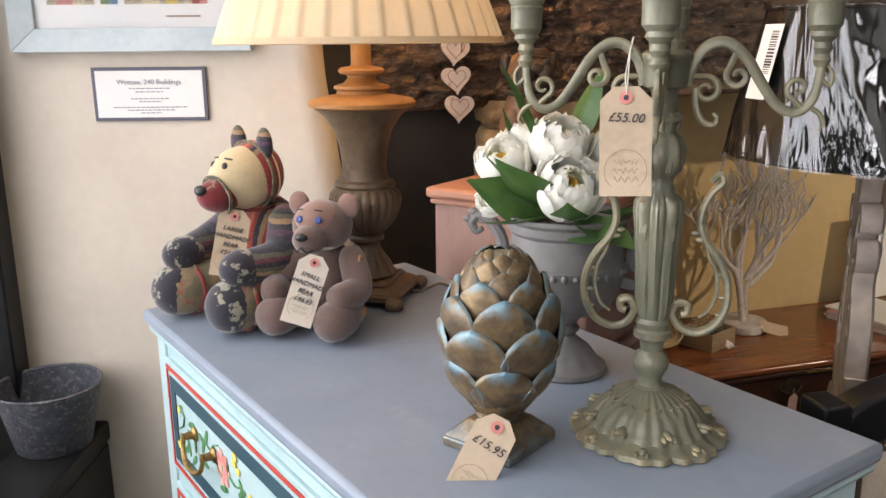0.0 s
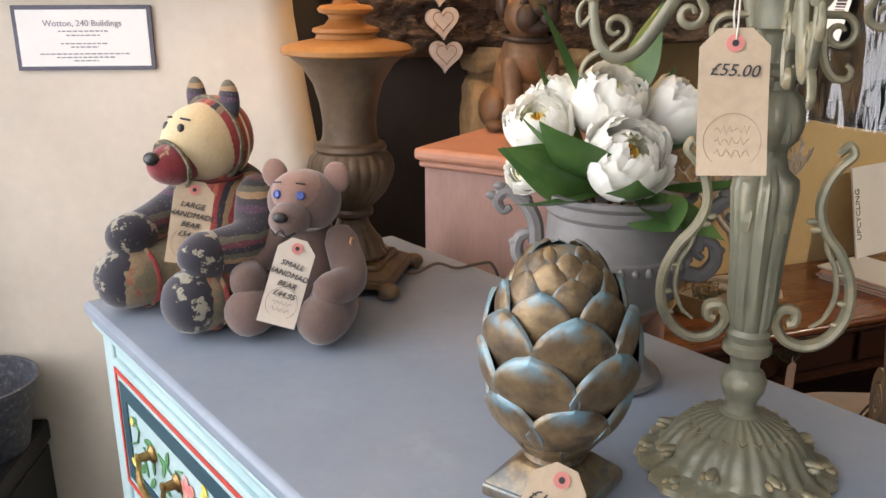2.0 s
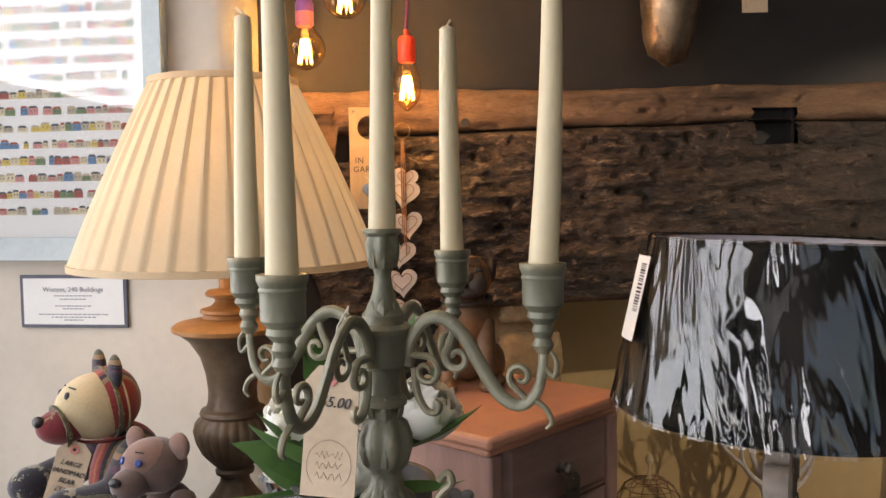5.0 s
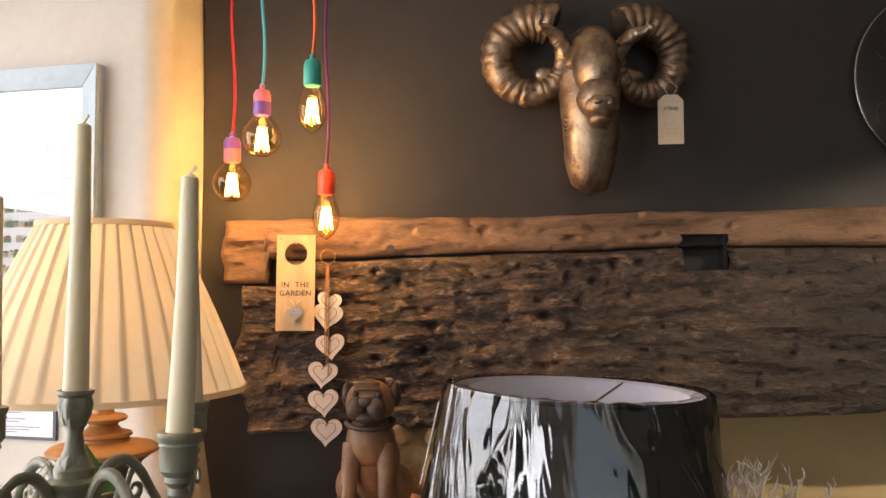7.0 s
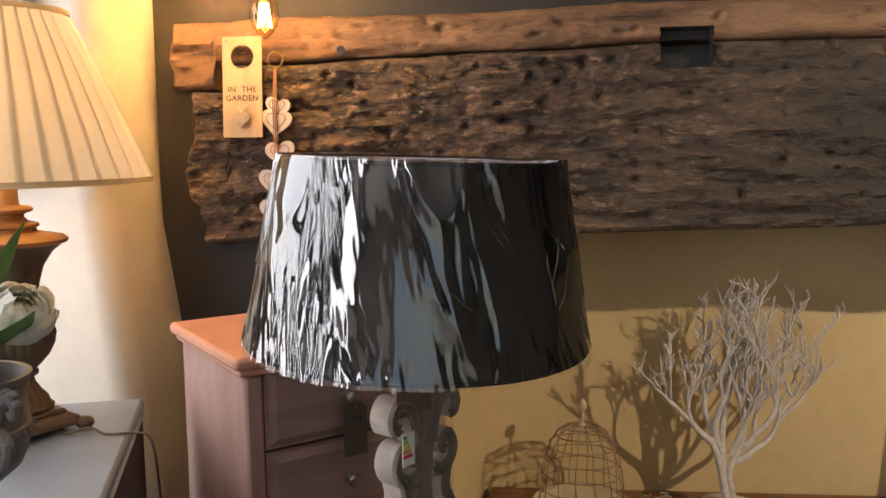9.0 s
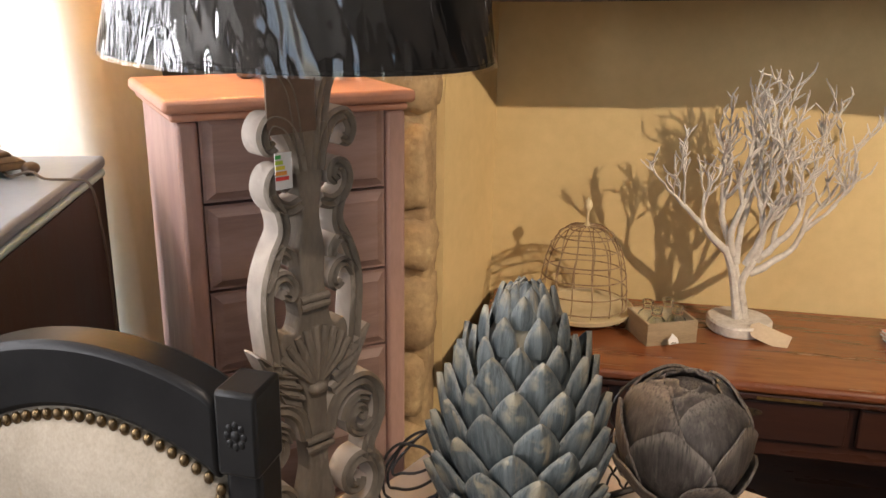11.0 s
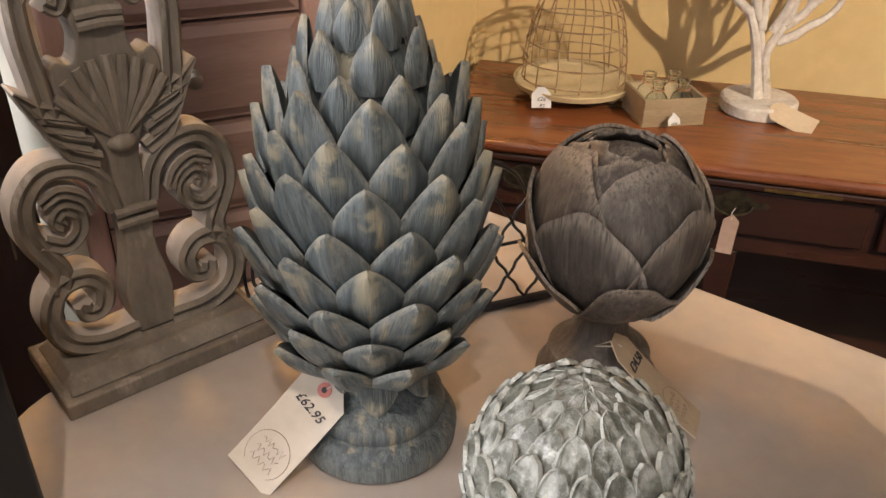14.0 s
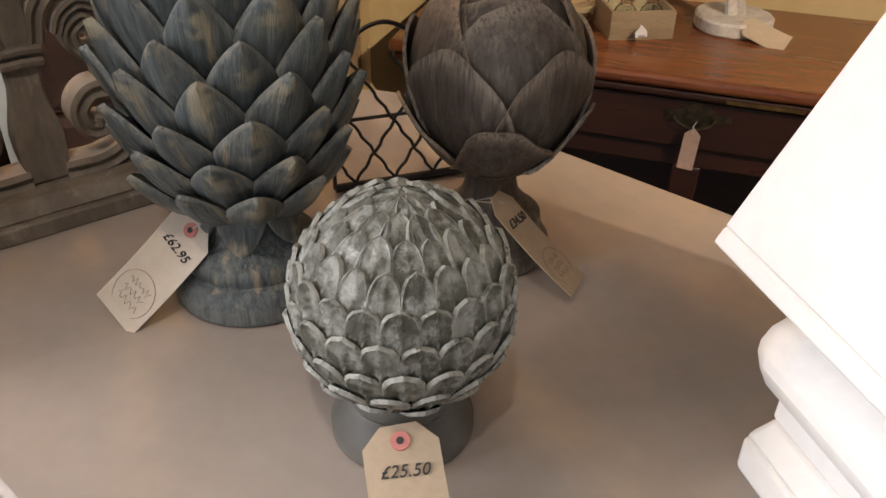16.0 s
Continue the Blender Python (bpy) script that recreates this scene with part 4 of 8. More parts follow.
for s in (0, 180):
    hd = Mesh()
    p = smooth_path([(0.046, 0, 0.245), (0.053, 0, 0.252), (0.056, 0, 0.245), (0.048, 0, 0.236), (0.041, 0, 0.222), (0.039, 0, 0.205), (0.045, 0, 0.188), (0.057, 0, 0.172), (0.066, 0, 0.150), (0.066, 0, 0.126), (0.056, 0, 0.107), (0.041, 0, 0.099), (0.026, 0, 0.103), (0.018, 0, 0.116), (0.022, 0, 0.127), (0.031, 0, 0.126), (0.031, 0, 0.118), (0.026, 0, 0.116)])
    hd.tube(p, taper(len(p), 0.0036, 0.0050, 0.0060), 8, flat=0.8)
    p = smooth_path([(0.045, 0, 0.186), (0.048, 0, 0.174), (0.055, 0, 0.160), (0.057, 0, 0.140), (0.051, 0, 0.122), (0.042, 0, 0.114)])
    hd.tube(p, taper(len(p), 0.002, 0.0015, 0.0032), 8, flat=0.8)
    for x, z, r in ((0.040, 0.190, 0.006), (0.035, 0.196, 0.005), (0.059, 0.157, 0.004), (0.063, 0.135, 0.005), (0.061, 0.118, 0.005)):
        hd.ell((x, 0, z), (r, 0.003, r * 0.5), pose(0, 0, 0), 10, 6)
    part("scroll_handle", hd, SAGE, cand, m=pose(0, 0, 0.010, 0, 0, s))


def candle(m, h, bend=0.0, lean=0.0, wick=True):
    c = thing("candle", m, "tall ivory tapered dinner candle in a candelabra cup", "candle", "candelabra candles")
    b = Mesh()
    n = 14
    pts = [(bend * math.sin(i / n * 2.4) + lean * i / n, 0, h * i / n) for i in range(n + 1)]
    b.tube(pts + [(pts[-1][0], 0, h + 0.002)], [0.0108 - 0.0040 * i / n for i in range(n + 1)] + [0.004], 20)
    part("wax", b, IVORY, c)
    if wick:
        part("wick", Mesh().tube([(pts[-1][0], 0, h), (pts[-1][0] + 0.001, 0, h + 0.004), (pts[-1][0] + 0.004, 0, h + 0.006), (pts[-1][0] + 0.007, 0, h + 0.009)], 0.0012, 6), IVORY, c, "waxed wick")
    return c


cm = cand.matrix_basis
for k, (bend, lean) in enumerate(((0.003, 0.006), (-0.002, -0.004), (0.001, -0.003), (-0.002, 0.005))):
    candle(cm @ pose(0, 0, 0, 0, 0, 90 * k) @ pose(0.129, 0, 0.4135), 0.205, bend, lean)
candle(cm @ pose(0, 0, 0.4385), 0.235, 0.001, 0.002)

# cast leaves on the foot and the stem
cast = scale_mesh(0.0085, 0.034, 0.0030, -0.006, 2.2, 0.002, 0.0016)
first = None
for k in range(20):
    a = 18 * k
    lm = pose(0, 0, 0, 0, 0, a) @ pose(0, -0.019, 0.0445, 118, 0, 0) @ Matrix.Diagonal((0.75, 0.8, 0.62, 1))
    if first is None:
        first = part("cast_leaf", cast, SAGE, cand, m=lm)
    else:
        ob = new("cast_leaf", first.data)
        ob.parent = cand
        ob.matrix_basis = lm
for row_z, row_r, n, tilt, size in ((0.200, 0.0195, 4, 4, 0.85), (0.264, 0.0165, 6, 10, 0.72), (0.300, 0.0125, 6, 20, 0.5), (0.416, 0.0085, 5, 14, 0.78), (0.378, 0.0150, 6, -18, 0.6)):
    for k in range(n):
        ob = new("cast_leaf", first.data)
        ob.parent = cand
        ob.matrix_basis = pose(0, 0, row_z, 0, 0, 360 * (k + 0.5 * (row_z > 0.15)) / n) @ pose(0, -row_r, 0, tilt, 0, 0) @ Matrix.Diagonal((size, size, size, 1))

price_tag(facing((0.380, 0.684, 1.470), (0.374, 0.668, 1.384), (0.02, 0.03, 1.5)), ["£55.00"], 0.046, 0.098, 0.0115, loop=[(0, 0, -0.001), (0.001, -0.002, 0.012), (0.003, 0.001, 0.040), (0.006, 0.012, 0.056), (0.004, 0.014, 0.050), (-0.001, 0.004, 0.02), (0, 0.0012, 0)],
          label="buff card price tag tied to the candelabra arm")

# ---- pleated table lamp ----
BRONZE = mat("bronzed resin", (0.085, 0.055, 0.035), (0.14, 0.095, 0.055), 0.45, metal=0.25, scale=12, bump=0.3, fine=90, c3=(0.24, 0.17, 0.10), lo3=0.6, hi3=0.75, scale3=20, vary=0.15)
OCHRE = mat("ochre gilt resin", (0.42, 0.20, 0.06), (0.33, 0.15, 0.045), 0.45, metal=0.15, scale=14, bump=0.3, vary=0.12)
PLEAT = mat("pleated cream silk", (0.80, 0.68, 0.48), (0.76, 0.64, 0.44), 0.8, scale=10, bump=0.1, fine=200, vary=0.03, sheet=0.5)
LP = (0.253, 1.236, 1.138)
tl = thing("table_lamp", pose(*LP, 0, 0, -32), "lit bronze urn table lamp with cream pleated shade", "lamp")
foot = Mesh().frustum((0.066, 0.066, 0.010), (0.062, 0.062, 0.020)).frustum((0.062, 0.062, 0.020), (0.050, 0.050, 0.028)).frustum((0.048, 0.048, 0.028), (0.044, 0.044, 0.035))
part("foot", foot, BRONZE, tl, bevel=0.003)
for sx in (-1, 1):
    for sy in (-1, 1):
        q = Mesh()
        q.ell((sx * 0.064, sy * 0.064, 0.010), (0.014, 0.014, 0.010), None, 14, 8)
        for k in range(3):
            q.ell((sx * (0.070 - 0.007 * k), sy * (0.070 - 0.007 * (2 - k)), 0.006), (0.005, 0.005, 0.006), None, 8, 6)
        part("paw", q, BRONZE, tl)


def lampflute(a, z, j):
    if 0.105 < z < 0.172:
        return 1 + 0.045 * abs(math.sin(12 * a))
    if 0.036 < z < 0.072:
        return 1 + 0.06 * abs(math.sin(9 * a))
    return 1.0


body = Mesh().lathe([(0.043, 0.035), (0.044, 0.040), (0.038, 0.046), (0.036, 0.054), (0.028, 0.064), (0.021, 0.078), (0.0195, 0.086), (0.026, 0.090), (0.027, 0.095), (0.024, 0.099), (0.030, 0.106), (0.042, 0.120), (0.0505, 0.138), (0.053, 0.152), (0.050, 0.164), (0.044, 0.172), (0.046, 0.176), (0.044, 0.181), (0.037, 0.184),
                    (0.034, 0.192), (0.033, 0.208), (0.036, 0.232), (0.043, 0.256), (0.057, 0.278), (0.071, 0.289)], 120, fn=lampflute)
part("body", body, BRONZE, tl, "fluted bronze urn body")
part("gilt_collar", Mesh().lathe([(0.071, 0.2893), (0.078, 0.292), (0.079, 0.297), (0.074, 0.302), (0.050, 0.307), (0.038, 0.309), (0.036, 0.314), (0.041, 0.317), (0.040, 0.321), (0.026, 0.325), (0.020, 0.332), (0.022, 0.336), (0.032, 0.339), (0.034, 0.343), (0.030, 0.347), (0.016, 0.349), (0.0145, 0.352), (0.0145, 0.44)], 72, fn=lambda a, z, j: 1 + (0.012 * math.cos(36 * a) if 0.29 < z < 0.3 else 0)), OCHRE, tl, "ochre gilt collar and neck")
part("bulb", Mesh().ell((0, 0, 0.482), (0.028, 0.028, 0.036)), glow("lit bulb", (1.0, 0.72, 0.36), 5.0), tl).visible_shadow = False
S0, S1, R0, R1 = 0.384, 0.628, 0.203, 0.096
sh = Mesh()
NP = 36


def pleat(u, v):
    a = 2 * math.pi * u
    r = R0 + (R1 - R0) * v + 0.004 * math.sin(math.pi * v)
    f = (u * NP) % 1.0
    step = 0.0060 * (f if f < 0.78 else (1 - f) / 0.22 * 0.78)
    r += step * (1 - 0.3 * v)
    return (r * math.cos(a), r * math.sin(a), S0 + (S1 - S0) * v)


sh.grid(pleat, NP * 9, 10, wrap=True)
# Doubled strips pass less light; their darker stripes are also put into the colour.
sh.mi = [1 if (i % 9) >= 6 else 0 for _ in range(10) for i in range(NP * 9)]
PLEAT_FOLD = mat("darker folded cream silk", (0.74, 0.60, 0.40), (0.70, 0.57, 0.38), 0.8, scale=10, bump=0.1, fine=200, vary=0.03, sheet=0.18)
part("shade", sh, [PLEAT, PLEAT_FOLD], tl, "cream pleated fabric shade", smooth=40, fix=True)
for z, r in ((S0, R0), (S1, R1)):
    part("trim", Mesh().lathe([(r - 0.001, z - 0.004), (r + 0.0045, z - 0.003), (r + 0.0045, z + 0.005), (r - 0.001, z + 0.005), (r - 0.001, z - 0.004)], 120, caps=False), PLEAT, tl)
part("cord", Mesh().tube(smooth_path([(0.05, 0.03, 0.006), (0.075, 0.03, 0.004), (0.10, 0.05, 0.012), (0.125, 0.06, 0.004), (0.150, 0.09, 0.002), (0.168, 0.105, -0.004), (0.178, 0.110, -0.05), (0.172, 0.12, -0.20), (0.18, 0.11, -0.5)]), 0.0022, 6), mat("brown flex", (0.10, 0.075, 0.055), None, 0.5), tl)

# ---- soft toy bears ----
def cloth(name, bands, scale, axis=2, rough_=0.9):
    """Woven cloth with coloured bands across one axis and a small woven figure."""
    x = mat(name, bands[0], bands[0], rough_, scale=20, bump=0.5, fine=260, vary=0.16, sheen=0.3, bdist=0.0012)
    nt = x.node_tree
    N, L = nt.nodes, nt.links
    co, sep = N.new("ShaderNodeTexCoord"), N.new("ShaderNodeSeparateXYZ")
    L.new(co.outputs["Object"], sep.inputs[0])
    wob = N.new("ShaderNodeTexNoise")
    wob.inputs["Scale"].default_value = 60
    L.new(co.outputs["Object"], wob.inputs["Vector"])
    ma = N.new("ShaderNodeMath")
    ma.operation = "MULTIPLY_ADD"
    ma.inputs[1].default_value = 0.006
    L.new(wob.outputs[0], ma.inputs[0])
    L.new(sep.outputs[axis], ma.inputs[2])
    mu = N.new("ShaderNodeMath")
    mu.operation = "MULTIPLY"
    mu.inputs[1].default_value = scale
    L.new(ma.outputs[0], mu.inputs[0])
    fr = N.new("ShaderNodeMath")
    fr.operation = "FRACT"
    L.new(mu.outputs[0], fr.inputs[0])
    cr = N.new("ShaderNodeValToRGB")
    cr.color_ramp.interpolation = "CONSTANT"
    while len(cr.color_ramp.elements) < len(bands):
        cr.color_ramp.elements.new(0.5)
    for i, c in enumerate(bands):
        cr.color_ramp.elements[i].position = i / len(bands)
        cr.color_ramp.elements[i].color = (*c, 1)
    L.new(fr.outputs[0], cr.inputs[0])
    mixes = [n for n in N if n.bl_idname == "ShaderNodeMix" and n.blend_type == "MULTIPLY"]
    fig = N.new("ShaderNodeTexVoronoi")
    fig.inputs["Scale"].default_value = 210
    fig.distance = "MANHATTAN"
    L.new(co.outputs["Object"], fig.inputs["Vector"])
    fm = N.new("ShaderNodeMapRange")
    fm.inputs["From Min"].default_value, fm.inputs["From Max"].default_value = 0.25, 0.40
    fm.inputs["To Min"].default_value, fm.inputs["To Max"].default_value = 0.16, 0.0
    L.new(fig.outputs["Distance"], fm.inputs["Value"])
    fx = N.new("ShaderNodeMix")
    fx.data_type = "RGBA"
    L.new(fm.outputs[0], fx.inputs[0])
    L.new(cr.outputs[0], fx.inputs[6])
    fx.inputs[7].default_value = (0.36, 0.30, 0.19, 1)
    L.new(fx.outputs[2], mixes[0].inputs[6])
    return x


NAVYC, REDC, CREAMC, TANC, GREENC = (0.016, 0.014, 0.022), (0.22, 0.022, 0.02), (0.42, 0.32, 0.19), (0.23, 0.145, 0.075), (0.075, 0.07, 0.045)
KILIM_A = cloth("tapestry cloth navy", [NAVYC, NAVYC, (0.05, 0.02, 0.045), NAVYC, TANC, GREENC, NAVYC, (0.09, 0.02, 0.03), GREENC, NAVYC], 17, 2)
FLORAL = mat("navy floral tapestry", NAVYC, (0.022, 0.02, 0.03), 0.9, scale=20, bump=0.5, fine=260, vary=0.16, sheen=0.3, c3=(0.27, 0.25, 0.19), lo3=0.555, hi3=0.575, scale3=46, bdist=0.0012)
KILIM_B = mat("sand tapestry with faded flowers", (0.22, 0.155, 0.085), (0.14, 0.125, 0.075), 0.9, scale=34, lo=0.46, hi=0.54, bump=0.5, fine=260, vary=0.2, sheen=0.3, c3=(0.26, 0.085, 0.05), lo3=0.56, hi3=0.60, scale3=30, bdist=0.0012)
KILIM_R = cloth("tapestry cloth red", [REDC, (0.36, 0.09, 0.03), REDC, NAVYC, TANC, REDC, REDC, REDC, GREENC, REDC], 15, 0)
KILIM_C = mat("cream cloth", (0.56, 0.45, 0.27), (0.52, 0.41, 0.24), 0.9, scale=30, bump=0.4, fine=260, c3=(0.55, 0.33, 0.24), lo3=0.62, hi3=0.75, scale3=14, vary=0.08, sheen=0.2)
TAUPE_FELT = mat("mauve brown jersey", (0.125, 0.077, 0.063), (0.105, 0.066, 0.054), 0.95, scale=20, bump=0.5, fine=300, vary=0.12, sheen=0.4, bdist=0.001)
DUSTY_FELT = mat("dusty pink jersey", (0.22, 0.125, 0.096), (0.195, 0.112, 0.088), 0.95, scale=20, bump=0.5, fine=300, vary=0.1, sheen=0.4, bdist=0.001)
BRAID = mat("grey green woven braid", (0.10, 0.105, 0.075), (0.17, 0.15, 0.10), 0.9, scale=90, lo=0.45, hi=0.55, bump=0.6, fine=260, c3=(0.36, 0.31, 0.20), lo3=0.56, hi3=0.60, scale3=120, vary=0.2, bdist=0.0012)
WINE = mat("wine red woven cloth", (0.20, 0.018, 0.022), (0.13, 0.014, 0.018), 0.9, scale=30, bump=0.5, fine=260, c3=(0.30, 0.20, 0.12), lo3=0.60, hi3=0.63, scale3=50, vary=0.16, sheen=0.3, bdist=0.0012)
BLACK_BEAD = mat("black thread", (0.012, 0.011, 0.011), None, 0.35)
BLUE_BUTTON = mat("blue button", (0.03, 0.06, 0.24), None, 0.3, bump=0.05)
WOOD_BUTTON = mat("wooden button", (0.42, 0.22, 0.10), (0.36, 0.18, 0.08), 0.5, scale=60)
NECK_CORD = mat("burgundy cord", (0.12, 0.02, 0.02), None, 0.8)


def limb(p0, p1, p2, r0, r1, r2, n=16):
    q = Mesh()
    pts = smooth_path([p0, p1, p2], 7)
    k = len(pts)
    rs = taper(k, r0, r2, r1)
    d = (pts[-1] - pts[-2]).normalized()
    pts2 = pts + [pts[-1] + d * (r2 * t) for t in (0.45, 0.75, 0.95)]
    rs2 = rs + [r2 * 0.9, r2 * 0.66, r2 * 0.2]
    d0 = (pts[0] - pts[1]).normalized()
    pts2 = [pts[0] + d0 * (r0 * 0.9), pts[0] + d0 * (r0 * 0.6)] + pts2
    rs2 = [r0 * 0.25, r0 * 0.75] + rs2
    q.tube(pts2, rs2, n)
    return q


def bear(m, s, label, group, tapestry):
    b = thing("teddy_bear", m, label, "soft toy", group)
    A = Matrix.Diagonal((s, s, s, 1))

    def p(name, me, material, lab=""):
        me.v = [tuple(A @ Vector(v)) for v in me.v]
        return part(name, me, material, b, lab, smooth=70)

    wob = lambda x, y, z: 1 + 0.025 * noise.noise(Vector((x * 2 + s * 9, y * 2, z * 2)))
    if tapestry:
        p("body", Mesh().ell((0, 0.03, 0.085), (0.056, 0.054, 0.088), None, 28, 18, fn=wob), KILIM_R)
        p("head_back", Mesh().ell((0, 0.006, 0.208), (0.047, 0.041, 0.048), None, 28, 18, fn=wob), KILIM_R, "red striped back of the head")
        p("face", Mesh().ell((0, -0.012, 0.204), (0.0445, 0.050, 0.046), None, 28, 18, fn=lambda x, y, z: 1 + 0.10 * max(0, -y) ** 3), KILIM_C, "cream cloth face")
        p("muzzle", Mesh().ell((0, -0.056, 0.184), (0.026, 0.036, 0.025), None, 22, 14), WINE)
        p("nose", Mesh().ell((0, -0.088, 0.194), (0.011, 0.008, 0.008)), BLACK_BEAD)
        band = lambda y, rx, rz, zc: [(rx * math.cos(a), y - 0.006 * math.sin(a), zc + rz * math.sin(a)) for a in [2 * math.pi * i / 32 for i in range(32)]]
        p("muzzle_band", Mesh().tube(band(-0.058, 0.0258, 0.0250, 0.184), 0.0075, 8, closed=True, flat=0.35), BRAID, "woven grey-green braid round the muzzle")
        p("head_band", Mesh().tube(band(0.004, 0.0468, 0.0475, 0.207), 0.0062, 8, closed=True, flat=0.4), BRAID, "woven grey-green braid round the head")
        p("head_band", Mesh().tube(band(0.015, 0.0462, 0.0470, 0.208), 0.0015, 6, closed=True), KILIM_C)
        for sx in (-1, 1):
            p("ear", Mesh().ell((sx * 0.030, 0.004, 0.252), (0.016, 0.009, 0.025), pose(0, 0, 0), 16, 10), KILIM_A)
            p("eye", Mesh().ell((sx * 0.0130, -0.0540, 0.224), (0.0058, 0.0045, 0.0075), None, 12, 8), BLACK_BEAD)
            p("eyebrow", Mesh().tube([(sx * 0.008, -0.0500, 0.2365), (sx * 0.020, -0.0460, 0.2350)], 0.0013, 6), BLACK_BEAD)
            p("arm", limb((sx * 0.050, 0.02, 0.140), (sx * 0.082, -0.02, 0.100), (sx * 0.070, -0.075, 0.090), 0.026, 0.030, 0.025), KILIM_A)
            p("paw", Mesh().ell((sx * 0.0695, -0.078, 0.091), (0.0275, 0.034, 0.0275), None, 18, 12), FLORAL, "navy cloth paw with pale woven flowers")
            p("shin_band", Mesh().tube([(sx * 0.063 + 0.0395 * math.cos(a), -0.078, 0.041 + 0.0395 * math.sin(a)) for a in [2 * math.pi * i / 24 for i in range(24)]], 0.003, 6, closed=True), KILIM_R)
            p("leg", limb((sx * 0.040, 0.0, 0.040), (sx * 0.058, -0.050, 0.042), (sx * 0.064, -0.092, 0.040), 0.038, 0.040, 0.038), KILIM_B)
            p("foot_pad", Mesh().ell((sx * 0.066, -0.100, 0.041), (0.035, 0.034, 0.037), None, 18, 12), FLORAL, "navy cloth foot with pale woven flowers")
    else:
        p("body", Mesh().ell((0, 0.03, 0.080), (0.052, 0.050, 0.080), None, 28, 18, fn=wob), TAUPE_FELT)
        p("head", Mesh().ell((0, 0.0, 0.195), (0.056, 0.052, 0.047), None, 28, 18, fn=wob), TAUPE_FELT)
        p("forehead", Mesh().ell((0, -0.010, 0.207), (0.044, 0.046, 0.037), None, 24, 14), DUSTY_FELT, "paler pink forehead")
        p("muzzle", Mesh().ell((0, -0.052, 0.180), (0.030, 0.034, 0.026), None, 22, 14), TAUPE_FELT)
        p("nose", Mesh().ell((0, -0.084, 0.190), (0.012, 0.007, 0.008)), BLACK_BEAD)
        p("mouth", Mesh().tube(smooth_path([(-0.018, -0.075, 0.166), (-0.009, -0.084, 0.163), (0, -0.0865, 0.172), (0.009, -0.084, 0.163), (0.018, -0.075, 0.166)]), 0.0013, 6), BLACK_BEAD)
        for sx in (-1, 1):
            p("ear", Mesh().ell((sx * 0.050, 0.008, 0.232), (0.021, 0.011, 0.023), None, 16, 10), DUSTY_FELT)
            p("eye", Mesh().lathe([(0, 0), (0.0065, 0), (0.0065, 0.003), (0.0045, 0.004), (0.0045, 0.003), (0, 0.003)], 16, pose(sx * 0.018, -0.050, 0.215, 75, 0, sx * 14)), BLUE_BUTTON, "blue button eye")
            p("eyebrow", Mesh().tube([(sx * 0.012, -0.051, 0.2335), (sx * 0.025, -0.046, 0.2315)], 0.0013, 6), BLACK_BEAD)
            p("arm", limb((sx * 0.052, 0.01, 0.135), (sx * 0.080, -0.03, 0.090), (sx * 0.066, -0.070, 0.082), 0.025, 0.028, 0.026), TAUPE_FELT)
            p("button", Mesh().lathe([(0, 0), (0.010, 0), (0.010, 0.003), (0.007, 0.004), (0.007, 0.003), (0, 0.003)], 16, pose(sx * 0.076, -0.005, 0.135, 0, sx * 80, 0)), WOOD_BUTTON)
            p("leg", limb((sx * 0.040, 0.0, 0.040), (sx * 0.056, -0.045, 0.042), (sx * 0.058, -0.085, 0.042), 0.036, 0.038, 0.037), TAUPE_FELT)
            p("button", Mesh().lathe([(0, 0), (0.010, 0), (0.010, 0.003), (0.007, 0.004), (0.007, 0.003), (0, 0.003)], 16, pose(sx * 0.079, -0.006, 0.038, 0, sx * 90, 0)), WOOD_BUTTON)
    p("neck_cord", Mesh().tube([(0.032 * math.cos(a), -0.003 + 0.036 * math.sin(a), 0.160) for a in [2 * math.pi * i / 24 for i in range(24)]], 0.0025, 6, closed=True), NECK_CORD if tapestry else STRING)
    return b


bear(pose(0.086, 1.224, 1.138, 0, 0, -57), 0.97, "large handmade tapestry cloth bear sitting on the chest", "handmade bears", True)
bear(pose(0.168, 1.112, 1.138, 0, 0, -36), 0.735, "small handmade brown jersey bear sitting on the chest", "handmade bears", False)
price_tag(facing((0.057, 1.178, 1.288), (0.036, 1.150, 1.205), (-0.02, 0.2, 1.5)), ["LARGE", "HANDMADE", "BEAR", "£54.95"], 0.044, 0.094, 0.0088, "buff card tag round the large bear's neck")
price_tag(facing((0.146, 1.050, 1.246), (0.111, 1.026, 1.164), (0.02, 0.0, 1.5)), ["SMALL", "HANDMADE", "BEAR", "£44.95"], 0.040, 0.092, 0.0085, "pale card tag round the small bear's neck", card=mat("pale card", (0.62, 0.55, 0.46), (0.58, 0.51, 0.42), 0.75, scale=12, vary=0.05))

# ---- urn with peonies ----
ZINC = mat("grey zinc", (0.20, 0.19, 0.185), (0.15, 0.145, 0.14), 0.6, metal=0.25, scale=9, bump=0.3, fine=70, c3=(0.28, 0.26, 0.245), scale3=12, vary=0.12)
UR = (0.413, 0.868, 1.138)
urn = thing("garden_urn", pose(*UR) @ Matrix.Diagonal((1.12, 1.12, 1.12, 1)), "grey zinc footed urn with scrolled handles", "urn")
